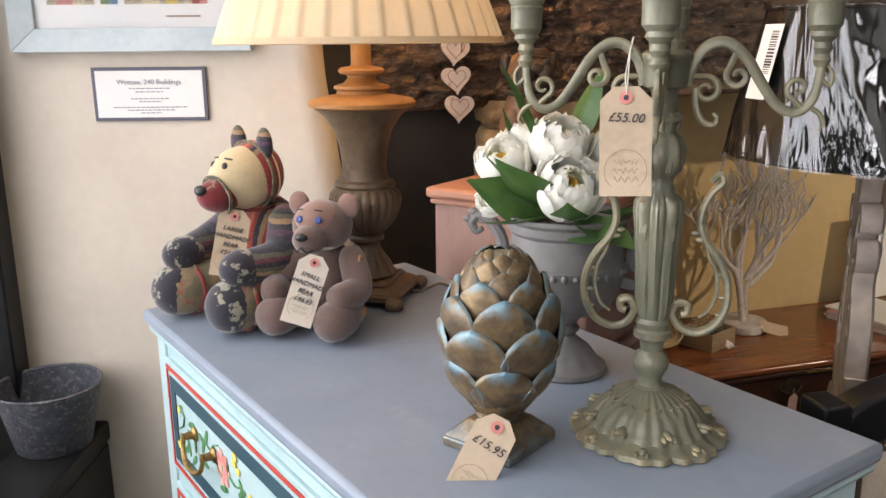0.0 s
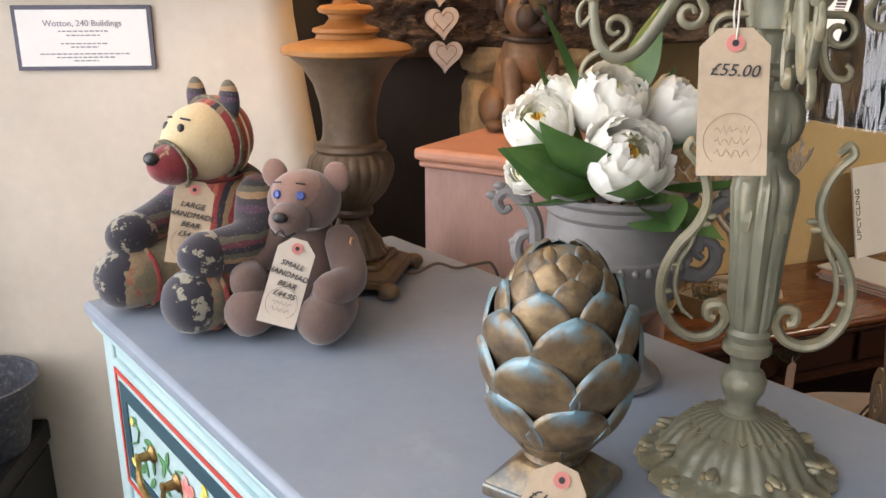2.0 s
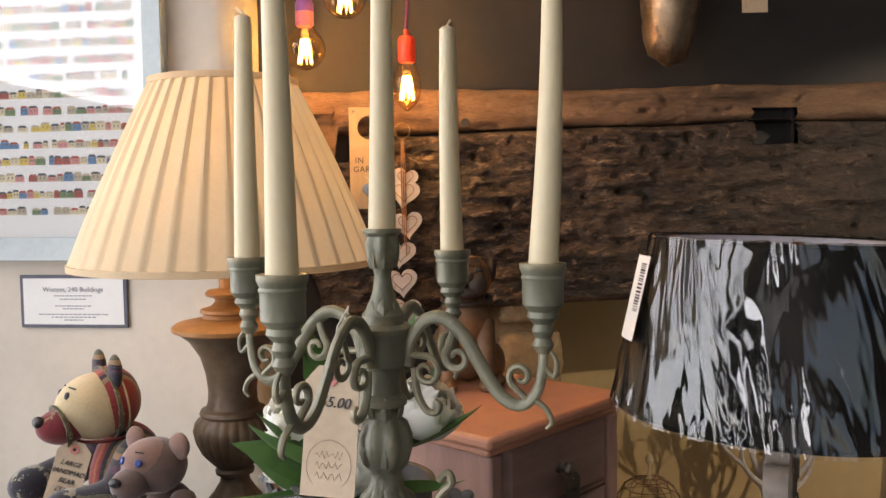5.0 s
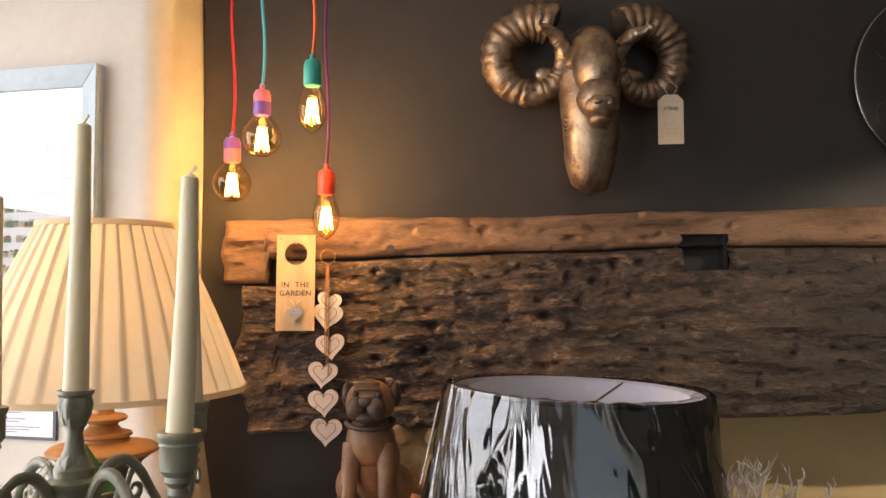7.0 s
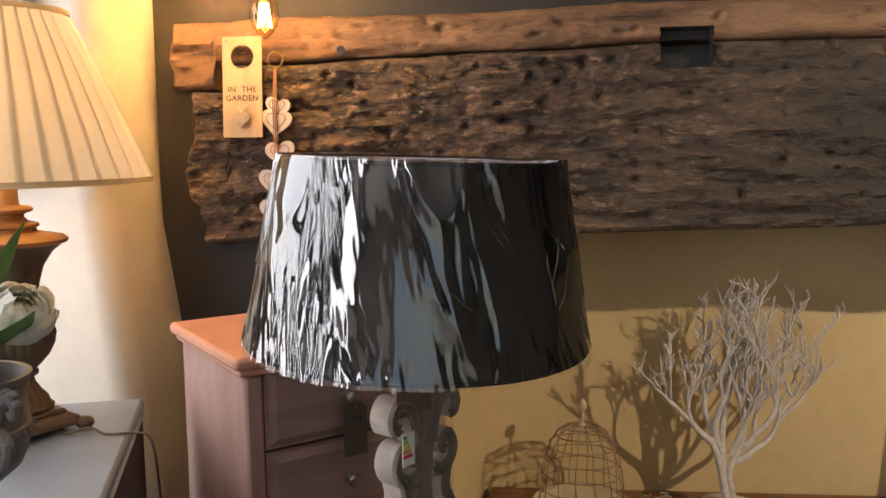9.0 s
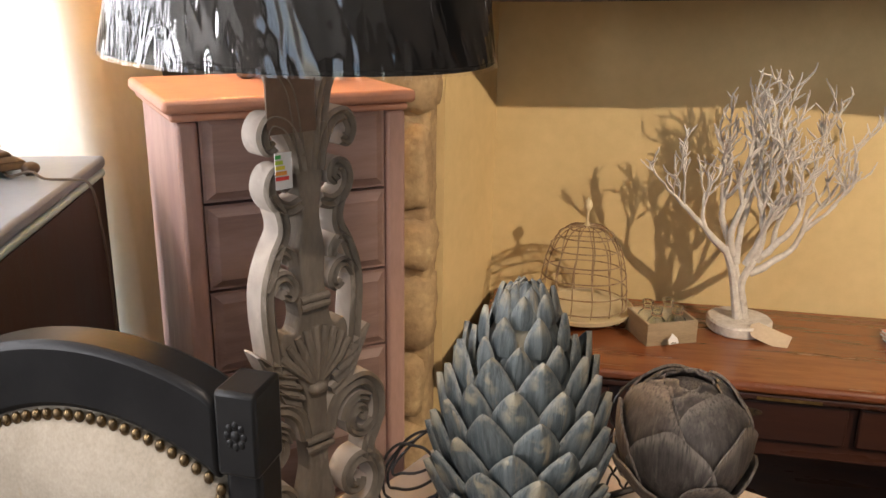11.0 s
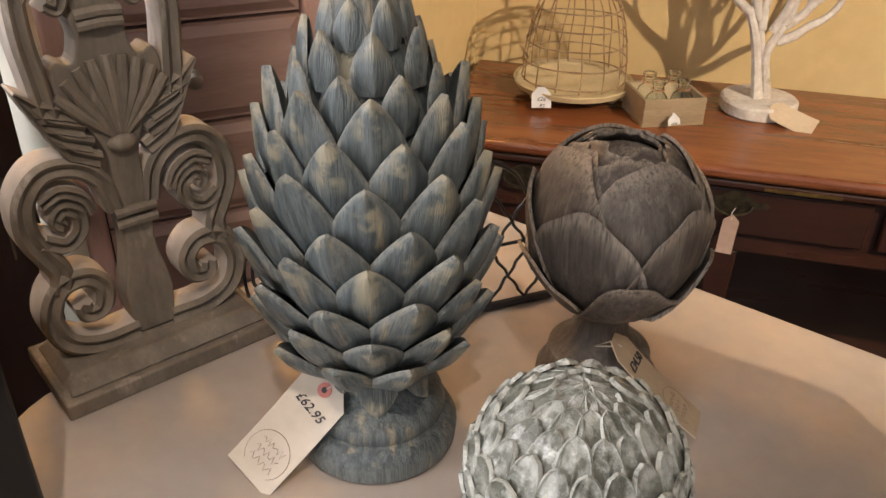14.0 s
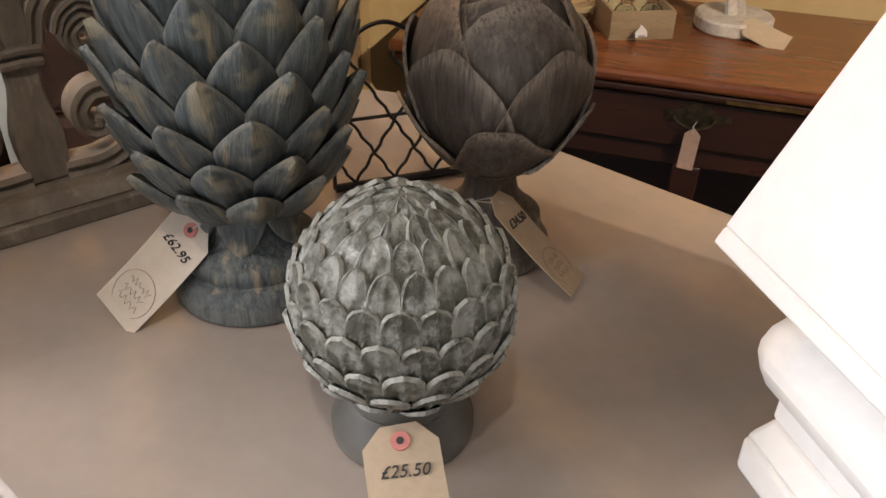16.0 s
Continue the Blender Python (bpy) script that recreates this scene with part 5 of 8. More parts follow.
part("bowl", Mesh().lathe([(0.012, 0.052), (0.018, 0.060), (0.036, 0.068), (0.050, 0.080), (0.057, 0.095), (0.0595, 0.108), (0.061, 0.110), (0.061, 0.120), (0.059, 0.122), (0.058, 0.135), (0.0565, 0.150), (0.060, 0.154), (0.060, 0.162), (0.064, 0.166), (0.064, 0.170), (0.058, 0.170), (0.052, 0.15), (0.0, 0.14)], 72, fn=lambda a, z, j: 1 + (0.012 * math.cos(40 * a) if 0.15 < z < 0.163 else 0)), ZINC, urn)
part("foot", Mesh().lathe([(0.044, 0), (0.046, 0.003), (0.045, 0.007), (0.038, 0.010), (0.034, 0.016), (0.027, 0.026), (0.017, 0.034), (0.011, 0.040), (0.015, 0.044), (0.016, 0.047), (0.011, 0.0515)], 72, fn=lambda a, z, j: 1 + (0.03 * abs(math.cos(6 * a)) if 0.009 < z < 0.03 else 0)), ZINC, urn)
rs = Mesh()
for i in range(34):
    a = 2 * math.pi * i / 34
    rs.ell((0.061 * math.cos(a), 0.061 * math.sin(a), 0.115), (0.0035, 0.0035, 0.0035 + 0.001 * (i % 2)), None, 8, 6)
part("rosette_band", rs, ZINC, urn)
for s in (0, 180):
    hd = Mesh()
    pp = smooth_path([(0.055, 0, 0.100), (0.072, 0, 0.098), (0.082, 0, 0.110), (0.080, 0, 0.124), (0.070, 0, 0.128), (0.066, 0, 0.118), (0.072, 0, 0.112)])
    hd.tube(pp, taper(len(pp), 0.007, 0.003, 0.006), 8)
    pp = smooth_path([(0.066, 0, 0.120), (0.068, 0, 0.140), (0.078, 0, 0.156), (0.092, 0, 0.164), (0.100, 0, 0.156), (0.095, 0, 0.147), (0.088, 0, 0.150)])
    hd.tube(pp, taper(len(pp), 0.007, 0.003, 0.0065), 8)
    for x, z in ((0.076, 0.158), (0.086, 0.168), (0.098, 0.168), (0.084, 0.120), (0.104, 0.160), (0.070, 0.148)):
        hd.ell((x, 0, z), (0.006, 0.005, 0.004), None, 8, 6)
    part("scroll_handle", hd, ZINC, urn, m=pose(0, 0, 0, 0, 0, s - 30))

PETAL = mat("ivory peony petal", (0.90, 0.89, 0.83), (0.87, 0.86, 0.79), 0.6, scale=25, bump=0.15, fine=120, vary=0.02, sheet=0.30)
PETAL_IN = mat("lemon peony petal", (0.86, 0.85, 0.55), (0.88, 0.87, 0.70), 0.6, scale=25, bump=0.15, fine=120, vary=0.03, sheet=0.28)
STAMEN = mat("yellow stamens", (0.70, 0.42, 0.05), None, 0.7)
LEAF = mat("peony leaf", (0.045, 0.105, 0.025), (0.075, 0.15, 0.035), 0.42, scale=18, bump=0.2, fine=60, vary=0.12, sheet=0.15)
STALK = mat("reddish stalk", (0.22, 0.05, 0.035), (0.12, 0.10, 0.04), 0.6, scale=30)


def petal_mesh(R, top, half, flare, ruff, seed):
    """A broad ruffled petal that hugs a ball of radius R from its foot up to the given latitude."""
    q = Mesh()

    def fn(u, v):
        x = (u - 0.5) * 2
        edge = noise.noise(Vector((x * 2.6 + seed, 1.3, seed * 0.7)))
        lat = radians(-80 + (top + 80 - 16 * abs(x) ** 3 + 13 * edge) * v)
        lon = radians(half) * x * (0.55 + 0.45 * math.sin(math.pi * min(1.0, 0.15 + 0.75 * v)))
        r = R * (1 + flare * v ** 4 - 0.07 * x * x * v + 0.05 * noise.noise(Vector((x * 3, v * 3, seed)))) + ruff * v * v * noise.noise(Vector((x * 5, v * 2, seed + 4)))
        return (r * math.cos(lat) * math.sin(lon), -r * math.cos(lat) * math.cos(lon), R + r * 1.08 * math.sin(lat))
    q.grid(fn, 12, 10)
    return q


bouquet = thing("peony_bouquet", pose(*UR) @ pose(0, 0, 0.14), "white artificial peonies with green leaves in the urn", "flowers")
PEONY_RINGS = ((6, 0.0365, 20, 50, 0.10, 0.0030, 0), (6, 0.0342, 36, 52, 0.04, 0.0030, 0), (6, 0.0312, 50, 52, 0.02, 0.0035, 0), (5, 0.0260, 58, 52, 0.0, 0.003, 0), (4, 0.0205, 66, 56, 0.02, 0.003, 1), (4, 0.0150, 70, 60, 0.04, 0.003, 1))
cache = {}


def peony(m, s):
    f = part("peony", Mesh().ell((0, 0, 0.002), (0.010 * s, 0.010 * s, 0.008 * s), None, 12, 8), LEAF, bouquet, m=m)
    random.seed(int(s * 1000) + len(bouquet.children))
    for ring, (n, R, top, half, flare, ruff, inner) in enumerate(PEONY_RINGS):
        for k in range(n):
            key = (ring, k % 3)
            pm = pose(0, 0, (0.036 - R) * 0.8 * s, random.uniform(-6, 6), random.uniform(-6, 6), 360 * k / n + ring * 31 + random.uniform(-10, 10)) @ Matrix.Diagonal((s, s, s, 1))
            if key not in cache:
                ob = part("petal", petal_mesh(R, top, half, flare, ruff, 7 * ring + 3 * key[1]), PETAL_IN if inner else PETAL, f, smooth=80, fix=False)
                cache[key] = ob.data
            else:
                ob = new("petal", cache[key])
                ob.parent = f
            ob.matrix_basis = pm
    st = Mesh()
    for k in range(14):
        a = k * 2.4
        st.tube([(0, 0, 0.02 * s), (0.007 * s * math.cos(a), 0.007 * s * math.sin(a), 0.046 * s)], 0.0012, 5)
    part("stamens", st, STAMEN, f)


def aim(p, d, spin=0):
    """Local z along d at p."""
    return Matrix.Translation(p) @ Vector(d).to_track_quat("Z", "Y").to_matrix().to_4x4() @ pose(0, 0, 0, 0, 0, spin)


for centre, way, size in (((-0.017, -0.036, 0.087), (-0.10, -0.72, 0.62), 1.0), ((-0.006, 0.014, 0.130), (0.05, -0.45, 0.85), 0.98), ((-0.067, 0.034, 0.108), (-0.45, -0.35, 0.80), 0.86), ((-0.036, 0.060, 0.126), (-0.30, 0.10, 0.9), 0.80), ((0.068, 0.012, 0.118), (0.55, -0.35, 0.75), 0.90), ((-0.084, 0.022, 0.068), (-0.85, -0.30, 0.15), 0.55)):
    d = Vector(way).normalized()
    peony(aim(Vector(centre) - d * (0.036 * size), d), size)


def leaf_mesh(l, w, bend):
    q = Mesh()

    def fn(u, v):
        x = (u - 0.5) * 2
        ww = w * math.sin(math.pi * min(1, v ** 0.8)) * (1 - 0.25 * v) + 0.0004
        return (ww * x, bend * l * v * v + abs(x) * ww * 0.30, l * v)
    q.grid(fn, 6, 10)
    return q


LM = [leaf_mesh(0.105, 0.029, 0.35), leaf_mesh(0.085, 0.023, 0.5), leaf_mesh(0.115, 0.016, 0.2)]
leafdata = []
for q in LM:
    ob = part("leaf", q, LEAF, bouquet, smooth=80, fix=False, m=aim((-0.02, 0, 0.05), (-0.8, -0.3, 0.4), 90))
    leafdata.append(ob.data)
for k, p, d, sp in ((0, (-0.015, -0.01, 0.03), (-0.92, 0.1, 0.30), 0), (0, (-0.02, -0.02, 0.035), (-0.75, -0.35, 0.25), 20), (2, (-0.02, -0.015, 0.025), (-0.85, -0.30, -0.12), 10), (1, (-0.01, -0.03, 0.025), (-0.45, -0.85, -0.1), 0),
                    (0, (0.0, -0.035, 0.03), (0.05, -0.75, -0.40), 0), (1, (0.02, -0.035, 0.03), (0.6, -0.6, -0.2), 0), (0, (0.025, 0.0, 0.05), (0.80, -0.35, 0.15), 0), (0, (0.015, 0.025, 0.09), (0.12, 0.10, 1.0), 150), (1, (0.03, 0.02, 0.05), (0.8, 0.3, 0.5), 0),
                    (1, (-0.02, 0.03, 0.06), (-0.6, 0.5, 0.5), 0), (2, (-0.02, 0.02, 0.09), (-0.25, 0.1, 0.9), 160), (0, (0.01, -0.03, 0.02), (-0.2, -0.8, -0.25), 25)):
    ob = new("leaf", leafdata[k])
    ob.parent = bouquet
    ob.matrix_basis = aim(Vector(p) + Vector((0, 0, 0.026)), d, sp)
stl = Mesh()
for x, y, z in ((0.0, -0.01, 0.045), (-0.005, 0.022, 0.092), (-0.055, 0.037, 0.068), (-0.033, 0.04, 0.088), (0.04, 0.012, 0.08), (-0.045, -0.012, 0.048)):
    stl.tube([(x * 0.2, y * 0.2, -0.01), (x * 0.5, y * 0.5, z * 0.5), (x, y, z)], 0.0022, 6)
part("stalks", stl, STALK, bouquet)

# ---- gilt artichoke ----
def scales(parent, rows, body_r, material, meshes, name="scale", jitter=0.0, seed=1, step=0.012):
    """rows: (height, count, tilt outward, size, turn, which mesh)."""
    random.seed(seed)
    datas = {}
    for z, n, tilt, size, turn, which in rows:
        for k in range(n):
            a = 360 * (k + turn) / n + random.uniform(-jitter, jitter) * 120 / n
            r = body_r(z)
            sc = size * (1 + random.uniform(-jitter, jitter))
            if which not in datas:
                datas[which] = part(name, meshes[which], material, parent, smooth=60)
                ob = datas[which]
            else:
                ob = new(name, datas[which].data)
                ob.parent = parent
            slope = math.degrees(math.atan2(body_r(z + step) - r, step))
            ob.matrix_basis = pose(0, 0, z, 0, 0, a) @ pose(0, -r, 0, slope + tilt + random.uniform(-jitter, jitter) * 30, random.uniform(-jitter, jitter) * 20, 0) @ Matrix.Diagonal((sc, sc, sc, 1))


GILT = mat("antique gilt with blue verdigris", (0.225, 0.158, 0.082), (0.12, 0.083, 0.047), 0.40, edge=(0.20, 0.31, 0.36), elo=0.54, ehi=0.62, metal=0.5, scale=24, bump=0.55, fine=110, c3=(0.08, 0.064, 0.045), lo3=0.52, hi3=0.64, scale3=30, vary=0.24)
rubbed(GILT, (0.17, 0.28, 0.33), 0.040, 0.053, 0.08, 60, 0.38, 0.56)
BLUED = mat("blue verdigris gilt", (0.19, 0.27, 0.31), (0.26, 0.22, 0.15), 0.45, metal=0.4, scale=26, bump=0.3, fine=90, vary=0.15)
AR = (0.272, 0.712, 1.138)
art = thing("artichoke_finial", pose(*AR, 0, 0, 14), "antique gilt artichoke ornament with blue patina on a square base", "ornament")
part("base", Mesh().frustum((0.040, 0.040, 0), (0.040, 0.040, 0.010)).frustum((0.040, 0.040, 0.0102), (0.022, 0.022, 0.028)), GILT, art, bevel=0.002, m=pose(0, 0, 0, 0, 0, 20))
part("neck", Mesh().lathe([(0.020, 0.027), (0.024, 0.032), (0.020, 0.036), (0.024, 0.042), (0.026, 0.046), (0.024, 0.05)], 60, fn=lambda a, z, j: 1 + (0.08 * abs(math.cos(9 * a)) if z > 0.035 else 0)), GILT, art)
abody = lambda z: max(0.006, 0.050 * math.sin(math.pi * min(1, max(0.0, (z - 0.020) / 0.185))) ** 0.55)
part("core", Mesh().lathe([(abody(z) * 0.86, z) for z in [0.040 + 0.15 * i / 16 for i in range(17)]] + [(0, 0.192)], 40), BLUED, art)
am_ = [scale_mesh(0.033, 0.056, 0.0075, -0.006, 3.6, 0.0035, 0.0, 14, 12), scale_mesh(0.021, 0.038, 0.005, -0.006, 3.0, 0.003, 0.0, 12, 10), scale_mesh(0.012, 0.022, 0.004, -0.003, 3.0, 0.002)]
scales(art, [(0.038, 6, 2, 0.66, 0.0, 0), (0.050, 6, 13, 0.95, 0.5, 0), (0.078, 6, 15, 1.0, 0.0, 0), (0.106, 6, 16, 0.93, 0.5, 0), (0.132, 6, 15, 0.72, 0.0, 0), (0.150, 6, 13, 0.86, 0.5, 1), (0.164, 6, 11, 0.74, 0.0, 1), (0.176, 6, 9, 0.95, 0.5, 2), (0.183, 4, 5, 0.8, 0.1, 2)], lambda z: abody(z) * 0.86, GILT, am_, jitter=0.04, seed=3)
# verdigris rims on the scales
price_tag(facing((0.250, 0.660, 1.180), (0.205, 0.640, 1.118), (0.0, 0.0, 1.5)), ["£15.95"], 0.040, 0.088, 0.0115, "buff card price tag tied round the gilt artichoke")

# ---- things on the picture wall ----
PM = basis(W, -IN, Vector((0, 0, 1)), LEFT)   # local x along the wall, local -y into the room
pic = thing("framed_print", PM, "large print of rows of coloured houses in a blue-grey frame", "picture")
FX0, FX1, FZ0, FZ1, FWD = 0.057, 0.472, 1.508, 2.098, 0.040


def bar(me, a, b, c, d, y0, y1):
    me.add([(a[0], y1, a[1]), (b[0], y1, b[1]), (c[0], y0, c[1]), (d[0], y0, d[1]), (a[0], 0, a[1]), (b[0], 0, b[1]), (c[0], 0, c[1]), (d[0], 0, d[1])],
           [(0, 1, 2, 3), (4, 7, 6, 5), (0, 4, 5, 1), (1, 5, 6, 2), (2, 6, 7, 3), (3, 7, 4, 0)])


o = [(FX0, FZ0), (FX1, FZ0), (FX1, FZ1), (FX0, FZ1)]
i_ = [(FX0 + FWD, FZ0 + FWD), (FX1 - FWD, FZ0 + FWD), (FX1 - FWD, FZ1 - FWD), (FX0 + FWD, FZ1 - FWD)]
for k in range(4):
    q = Mesh()
    bar(q, o[k], o[(k + 1) % 4], i_[(k + 1) % 4], i_[k], -0.014, -0.028)
    part("frame_rail", q, GREY_PAINT, pic, smooth=0, bevel=0.0015)
part("sheet", Mesh().box(FX0 + FWD - 0.002, FX1 - FWD + 0.002, -0.006, -0.002, FZ0 + FWD - 0.002, FZ1 - FWD + 0.002), PAPER, pic, "white printed sheet")
HOUSE = [mat("printed " + n, c, None, 0.6, bump=0, vary=0.1) for n, c in (("brick", (0.35, 0.09, 0.06)), ("stone", (0.42, 0.36, 0.26)), ("slate", (0.10, 0.10, 0.11)), ("cream", (0.60, 0.52, 0.34)), ("blue", (0.12, 0.22, 0.36)), ("green", (0.16, 0.22, 0.10)), ("pink", (0.55, 0.25, 0.22)), ("yellow", (0.60, 0.45, 0.10)))]
random.seed(12)
wx0, wx1 = FX0 + FWD + 0.018, FX1 - FWD - 0.018
for r in range(15):
    zb = FZ0 + FWD + 0.040 + r * 0.0292
    q = Mesh()
    x = wx0 + random.uniform(0, 0.01)
    while x < wx1 - 0.012:
        w = random.uniform(0.009, 0.020)
        h = random.uniform(0.007, 0.013)
        x2 = min(x + w, wx1)
        wall_c = random.choice((0, 1, 1, 3, 3, 4, 5, 6, 7, 1))
        q.box(x, x2, -0.0066, -0.0061, zb, zb + h, mi=wall_c)
        q.add([(x, -0.0067, zb + h), (x2, -0.0067, zb + h), (x2 - w * 0.2, -0.0067, zb + h + 0.004), (x + w * 0.2, -0.0067, zb + h + 0.004)], [(0, 1, 2, 3)], mi=random.choice((2, 2, 0, 1)))
        for wn_ in range(2):
            xx = x + (x2 - x) * (0.25 + 0.4 * wn_)
            q.box(xx, xx + 0.002, -0.0069, -0.0067, zb + h * 0.45, zb + h * 0.75, mi=2)
        x = x2 + (0.0 if random.random() < 0.8 else random.uniform(0.004, 0.012))
    part("row_of_houses", q, HOUSE, pic, smooth=0, fix=False)
letters("Wotton-under-Edge", 0.030, INK, pic, PM.inverted() @ PM @ pose((wx0 + wx1) / 2, -0.0068, FZ1 - FWD - 0.030), "title")
part("caption", Mesh().box(wx1 - 0.09, wx1 - 0.03, -0.0066, -0.0061, FZ0 + FWD + 0.018, FZ0 + FWD + 0.021), STAMP, pic)
gl = part("glass", Mesh().box(FX0 + FWD - 0.001, FX1 - FWD + 0.001, -0.0095, -0.0085, FZ0 + FWD - 0.001, FZ1 - FWD + 0.001), film("picture glass", 0.03, 0.02, 1.45), pic)
gl.visible_shadow = False

lab = thing("picture_label", PM @ pose(0.284, 0, 1.434), "white printed label in a thin grey border", "label")
part("backing", Mesh().box(-0.101, 0.101, -0.006, -0.001, -0.047, 0.047), mat("slate card", (0.10, 0.10, 0.13), None, 0.6), lab, bevel=0.001)
part("sheet", Mesh().box(-0.0945, 0.0945, -0.0068, -0.0061, -0.041, 0.041), PAPER, lab)
letters("Wotton, 240 Buildings", 0.0125, mat("grey ink", (0.22, 0.22, 0.26), None, 0.6, bump=0), lab, pose(0, -0.0071, 0.021))
GREYINK = bpy.data.materials["grey ink"]
for z, w in ((0.010, 0.036), (0.004, 0.025), (-0.008, 0.034), (-0.013, 0.020), (-0.023, 0.066), (-0.028, 0.042), (-0.033, 0.018)):
    letters_bar = Mesh()
    x = -w
    random.seed(int(abs(z) * 1e4))
    while x < w:
        l = random.uniform(0.003, 0.008)
        letters_bar.box(x, min(w, x + l), -0.0072, -0.0068, z - 0.0009, z + 0.0009)
        x += l + 0.0018
    part("small_print", letters_bar, GREYINK, lab)

# ---- bucket on the sill ----
GALV = mat("galvanised zinc", (0.105, 0.11, 0.13), (0.075, 0.08, 0.095), 0.45, metal=0.5, scale=70, bump=0.4, fine=120, c3=(0.19, 0.19, 0.20), lo3=0.54, hi3=0.62, scale3=95, vary=0.15)
bk = thing("bucket", pose(-0.272, 1.570, 0.8085) @ Matrix.Diagonal((0.95, 0.95, 0.76, 1)), "mottled galvanised metal bucket on the window sill", "bucket")
part("pail", Mesh().lathe([(0.066, 0.0), (0.069, 0.003), (0.094, 0.150), (0.098, 0.153), (0.099, 0.157), (0.096, 0.160), (0.092, 0.156), (0.092, 0.15), (0.066, 0.008), (0.0, 0.006)], 56), GALV, bk)

# ---- pendant bulbs ----
AMBER = glass("amber bulb glass", (1.0, 0.86, 0.60), 0.0)
FIL = glow("glowing filament", (1.0, 0.55, 0.17), 330.0)


def pendant(p, kind, cord, sock, cap, name):
    x, y, z = p
    t = thing("pendant_bulb", pose(x, y, z), f"lit filament bulb in a {name} holder on cord", "pendant light", "pendant bulbs")
    b = Mesh()
    if kind == "globe":
        prof = [(0.0, -0.037), (0.014, -0.0345), (0.026, -0.026), (0.034, -0.014), (0.037, 0.0), (0.034, 0.014), (0.026, 0.026), (0.017, 0.036), (0.0135, 0.044)]
    else:
        prof = [(0.0, -0.046), (0.005, -0.043), (0.014, -0.036), (0.023, -0.022), (0.0265, -0.005), (0.025, 0.010), (0.020, 0.028), (0.015, 0.040), (0.0135, 0.046)]
    g = part("glass_bulb", b.lathe(prof, 32), AMBER, t, "amber glass bulb", thick=0.0008)
    g.visible_shadow = False
    f = Mesh()
    n = 7
    for k in range(n):
        a, a2 = 2 * math.pi * k / n, 2 * math.pi * (k + 0.5) / n
        f.tube([(0.006 * math.cos(a), 0.006 * math.sin(a), 0.018), (0.012 * math.cos(a2), 0.012 * math.sin(a2), -0.024), (0.006 * math.cos(a2 + 0.45), 0.006 * math.sin(a2 + 0.45), 0.018)], 0.0027, 5)
    part("filament", f, FIL, t)
    z0 = prof[-1][1]
    part("lampholder", Mesh().lathe([(0.0145, z0 - 0.004), (0.0165, z0), (0.0165, z0 + 0.022)], 28), sock, t)
    part("lampholder_cap", Mesh().lathe([(0.0165, z0 + 0.0221), (0.0165, z0 + 0.036), (0.013, z0 + 0.044), (0.005, z0 + 0.047), (0.005, z0 + 0.056), (0.003, z0 + 0.057)], 28), cap, t)
    top = 2.55 - z
    pts = [(0.004 * math.sin(i * 1.1), 0.003 * math.cos(i), z0 + 0.056 + (top - z0 - 0.056) * i / 10) for i in range(11)]
    part("cord", Mesh().tube(smooth_path(pts, 3), 0.0030, 8), cord, t)
    lamp("filament_light", "POINT", pose(x, y, z), 0.42, (1.0, 0.47, 0.19), (0.012,))
    return t


def plain(name, c, r=0.35):
    return mat(name, c, None, r, bump=0.03)


PK_P, PUR, RED_P, TEAL, ORG, TURQ = plain("pink plastic", (0.62, 0.18, 0.20)), plain("purple plastic", (0.16, 0.06, 0.28)), plain("red plastic", (0.62, 0.05, 0.02)), plain("teal plastic", (0.03, 0.28, 0.22)), plain("orange cord", (0.70, 0.12, 0.03), 0.8), plain("turquoise cord", (0.08, 0.36, 0.42), 0.8)
pendant((0.362, 1.605, 1.880), "globe", plain("red cord", (0.50, 0.02, 0.03), 0.8), PK_P, PUR, "pink and purple")
pendant((0.432, 1.530, 1.957), "globe", TURQ, PUR, PK_P, "purple and pink")
pendant((0.529, 1.500, 2.005), "pear", ORG, TEAL, TEAL, "teal")
pendant((0.546, 1.602, 1.815), "pear", plain("plum cord", (0.10, 0.02, 0.09), 0.8), RED_P, RED_P, "red")

# ---- sign and hearts on the beam ----
PALE_WOOD = mat("pale plywood", (0.52, 0.38, 0.22), (0.46, 0.33, 0.19), 0.6, scale=10, stretch=(6, 6, 1), bump=0.1, vary=0.06)
WHITE_WOOD = mat("distressed white wood", (0.66, 0.58, 0.52), (0.60, 0.52, 0.46), 0.7, scale=20, bump=0.2, c3=(0.36, 0.22, 0.15), lo3=0.64, hi3=0.70, scale3=40, vary=0.08)
SILVER = mat("polished silver", (0.62, 0.60, 0.57), (0.5, 0.48, 0.45), 0.22, metal=1.0, scale=40, bump=0.1)
sign = thing("wooden_sign", pose(0.4795, 1.668, 1.685, -4, 0, 0), "pale plywood hanger sign with lettering and a silver heart", "sign")
q = Mesh()
hw, zt, zb, hz, hr, N_ = 0.0385, 0.098, -0.096, 0.0595, 0.023, 32
ang = [2 * math.pi * i / N_ for i in range(N_)]
for y in (-0.005, 0.0):
    for a in ang:
        q.v.append((hr * math.cos(a), y, hz + hr * math.sin(a)))
    for a in ang:
        c, s_ = math.cos(a), math.sin(a)
        k = min(hw / max(abs(c), 1e-6), (zt - hz) / max(abs(s_), 1e-6))
        q.v.append((k * c, y, hz + k * s_))
for i in range(N_):
    j = (i + 1) % N_
    q.f += [(i, j, N_ + j, N_ + i), (2 * N_ + i, 3 * N_ + i, 3 * N_ + j, 2 * N_ + j), (i, 2 * N_ + i, 2 * N_ + j, j), (N_ + i, N_ + j, 3 * N_ + j, 3 * N_ + i)]
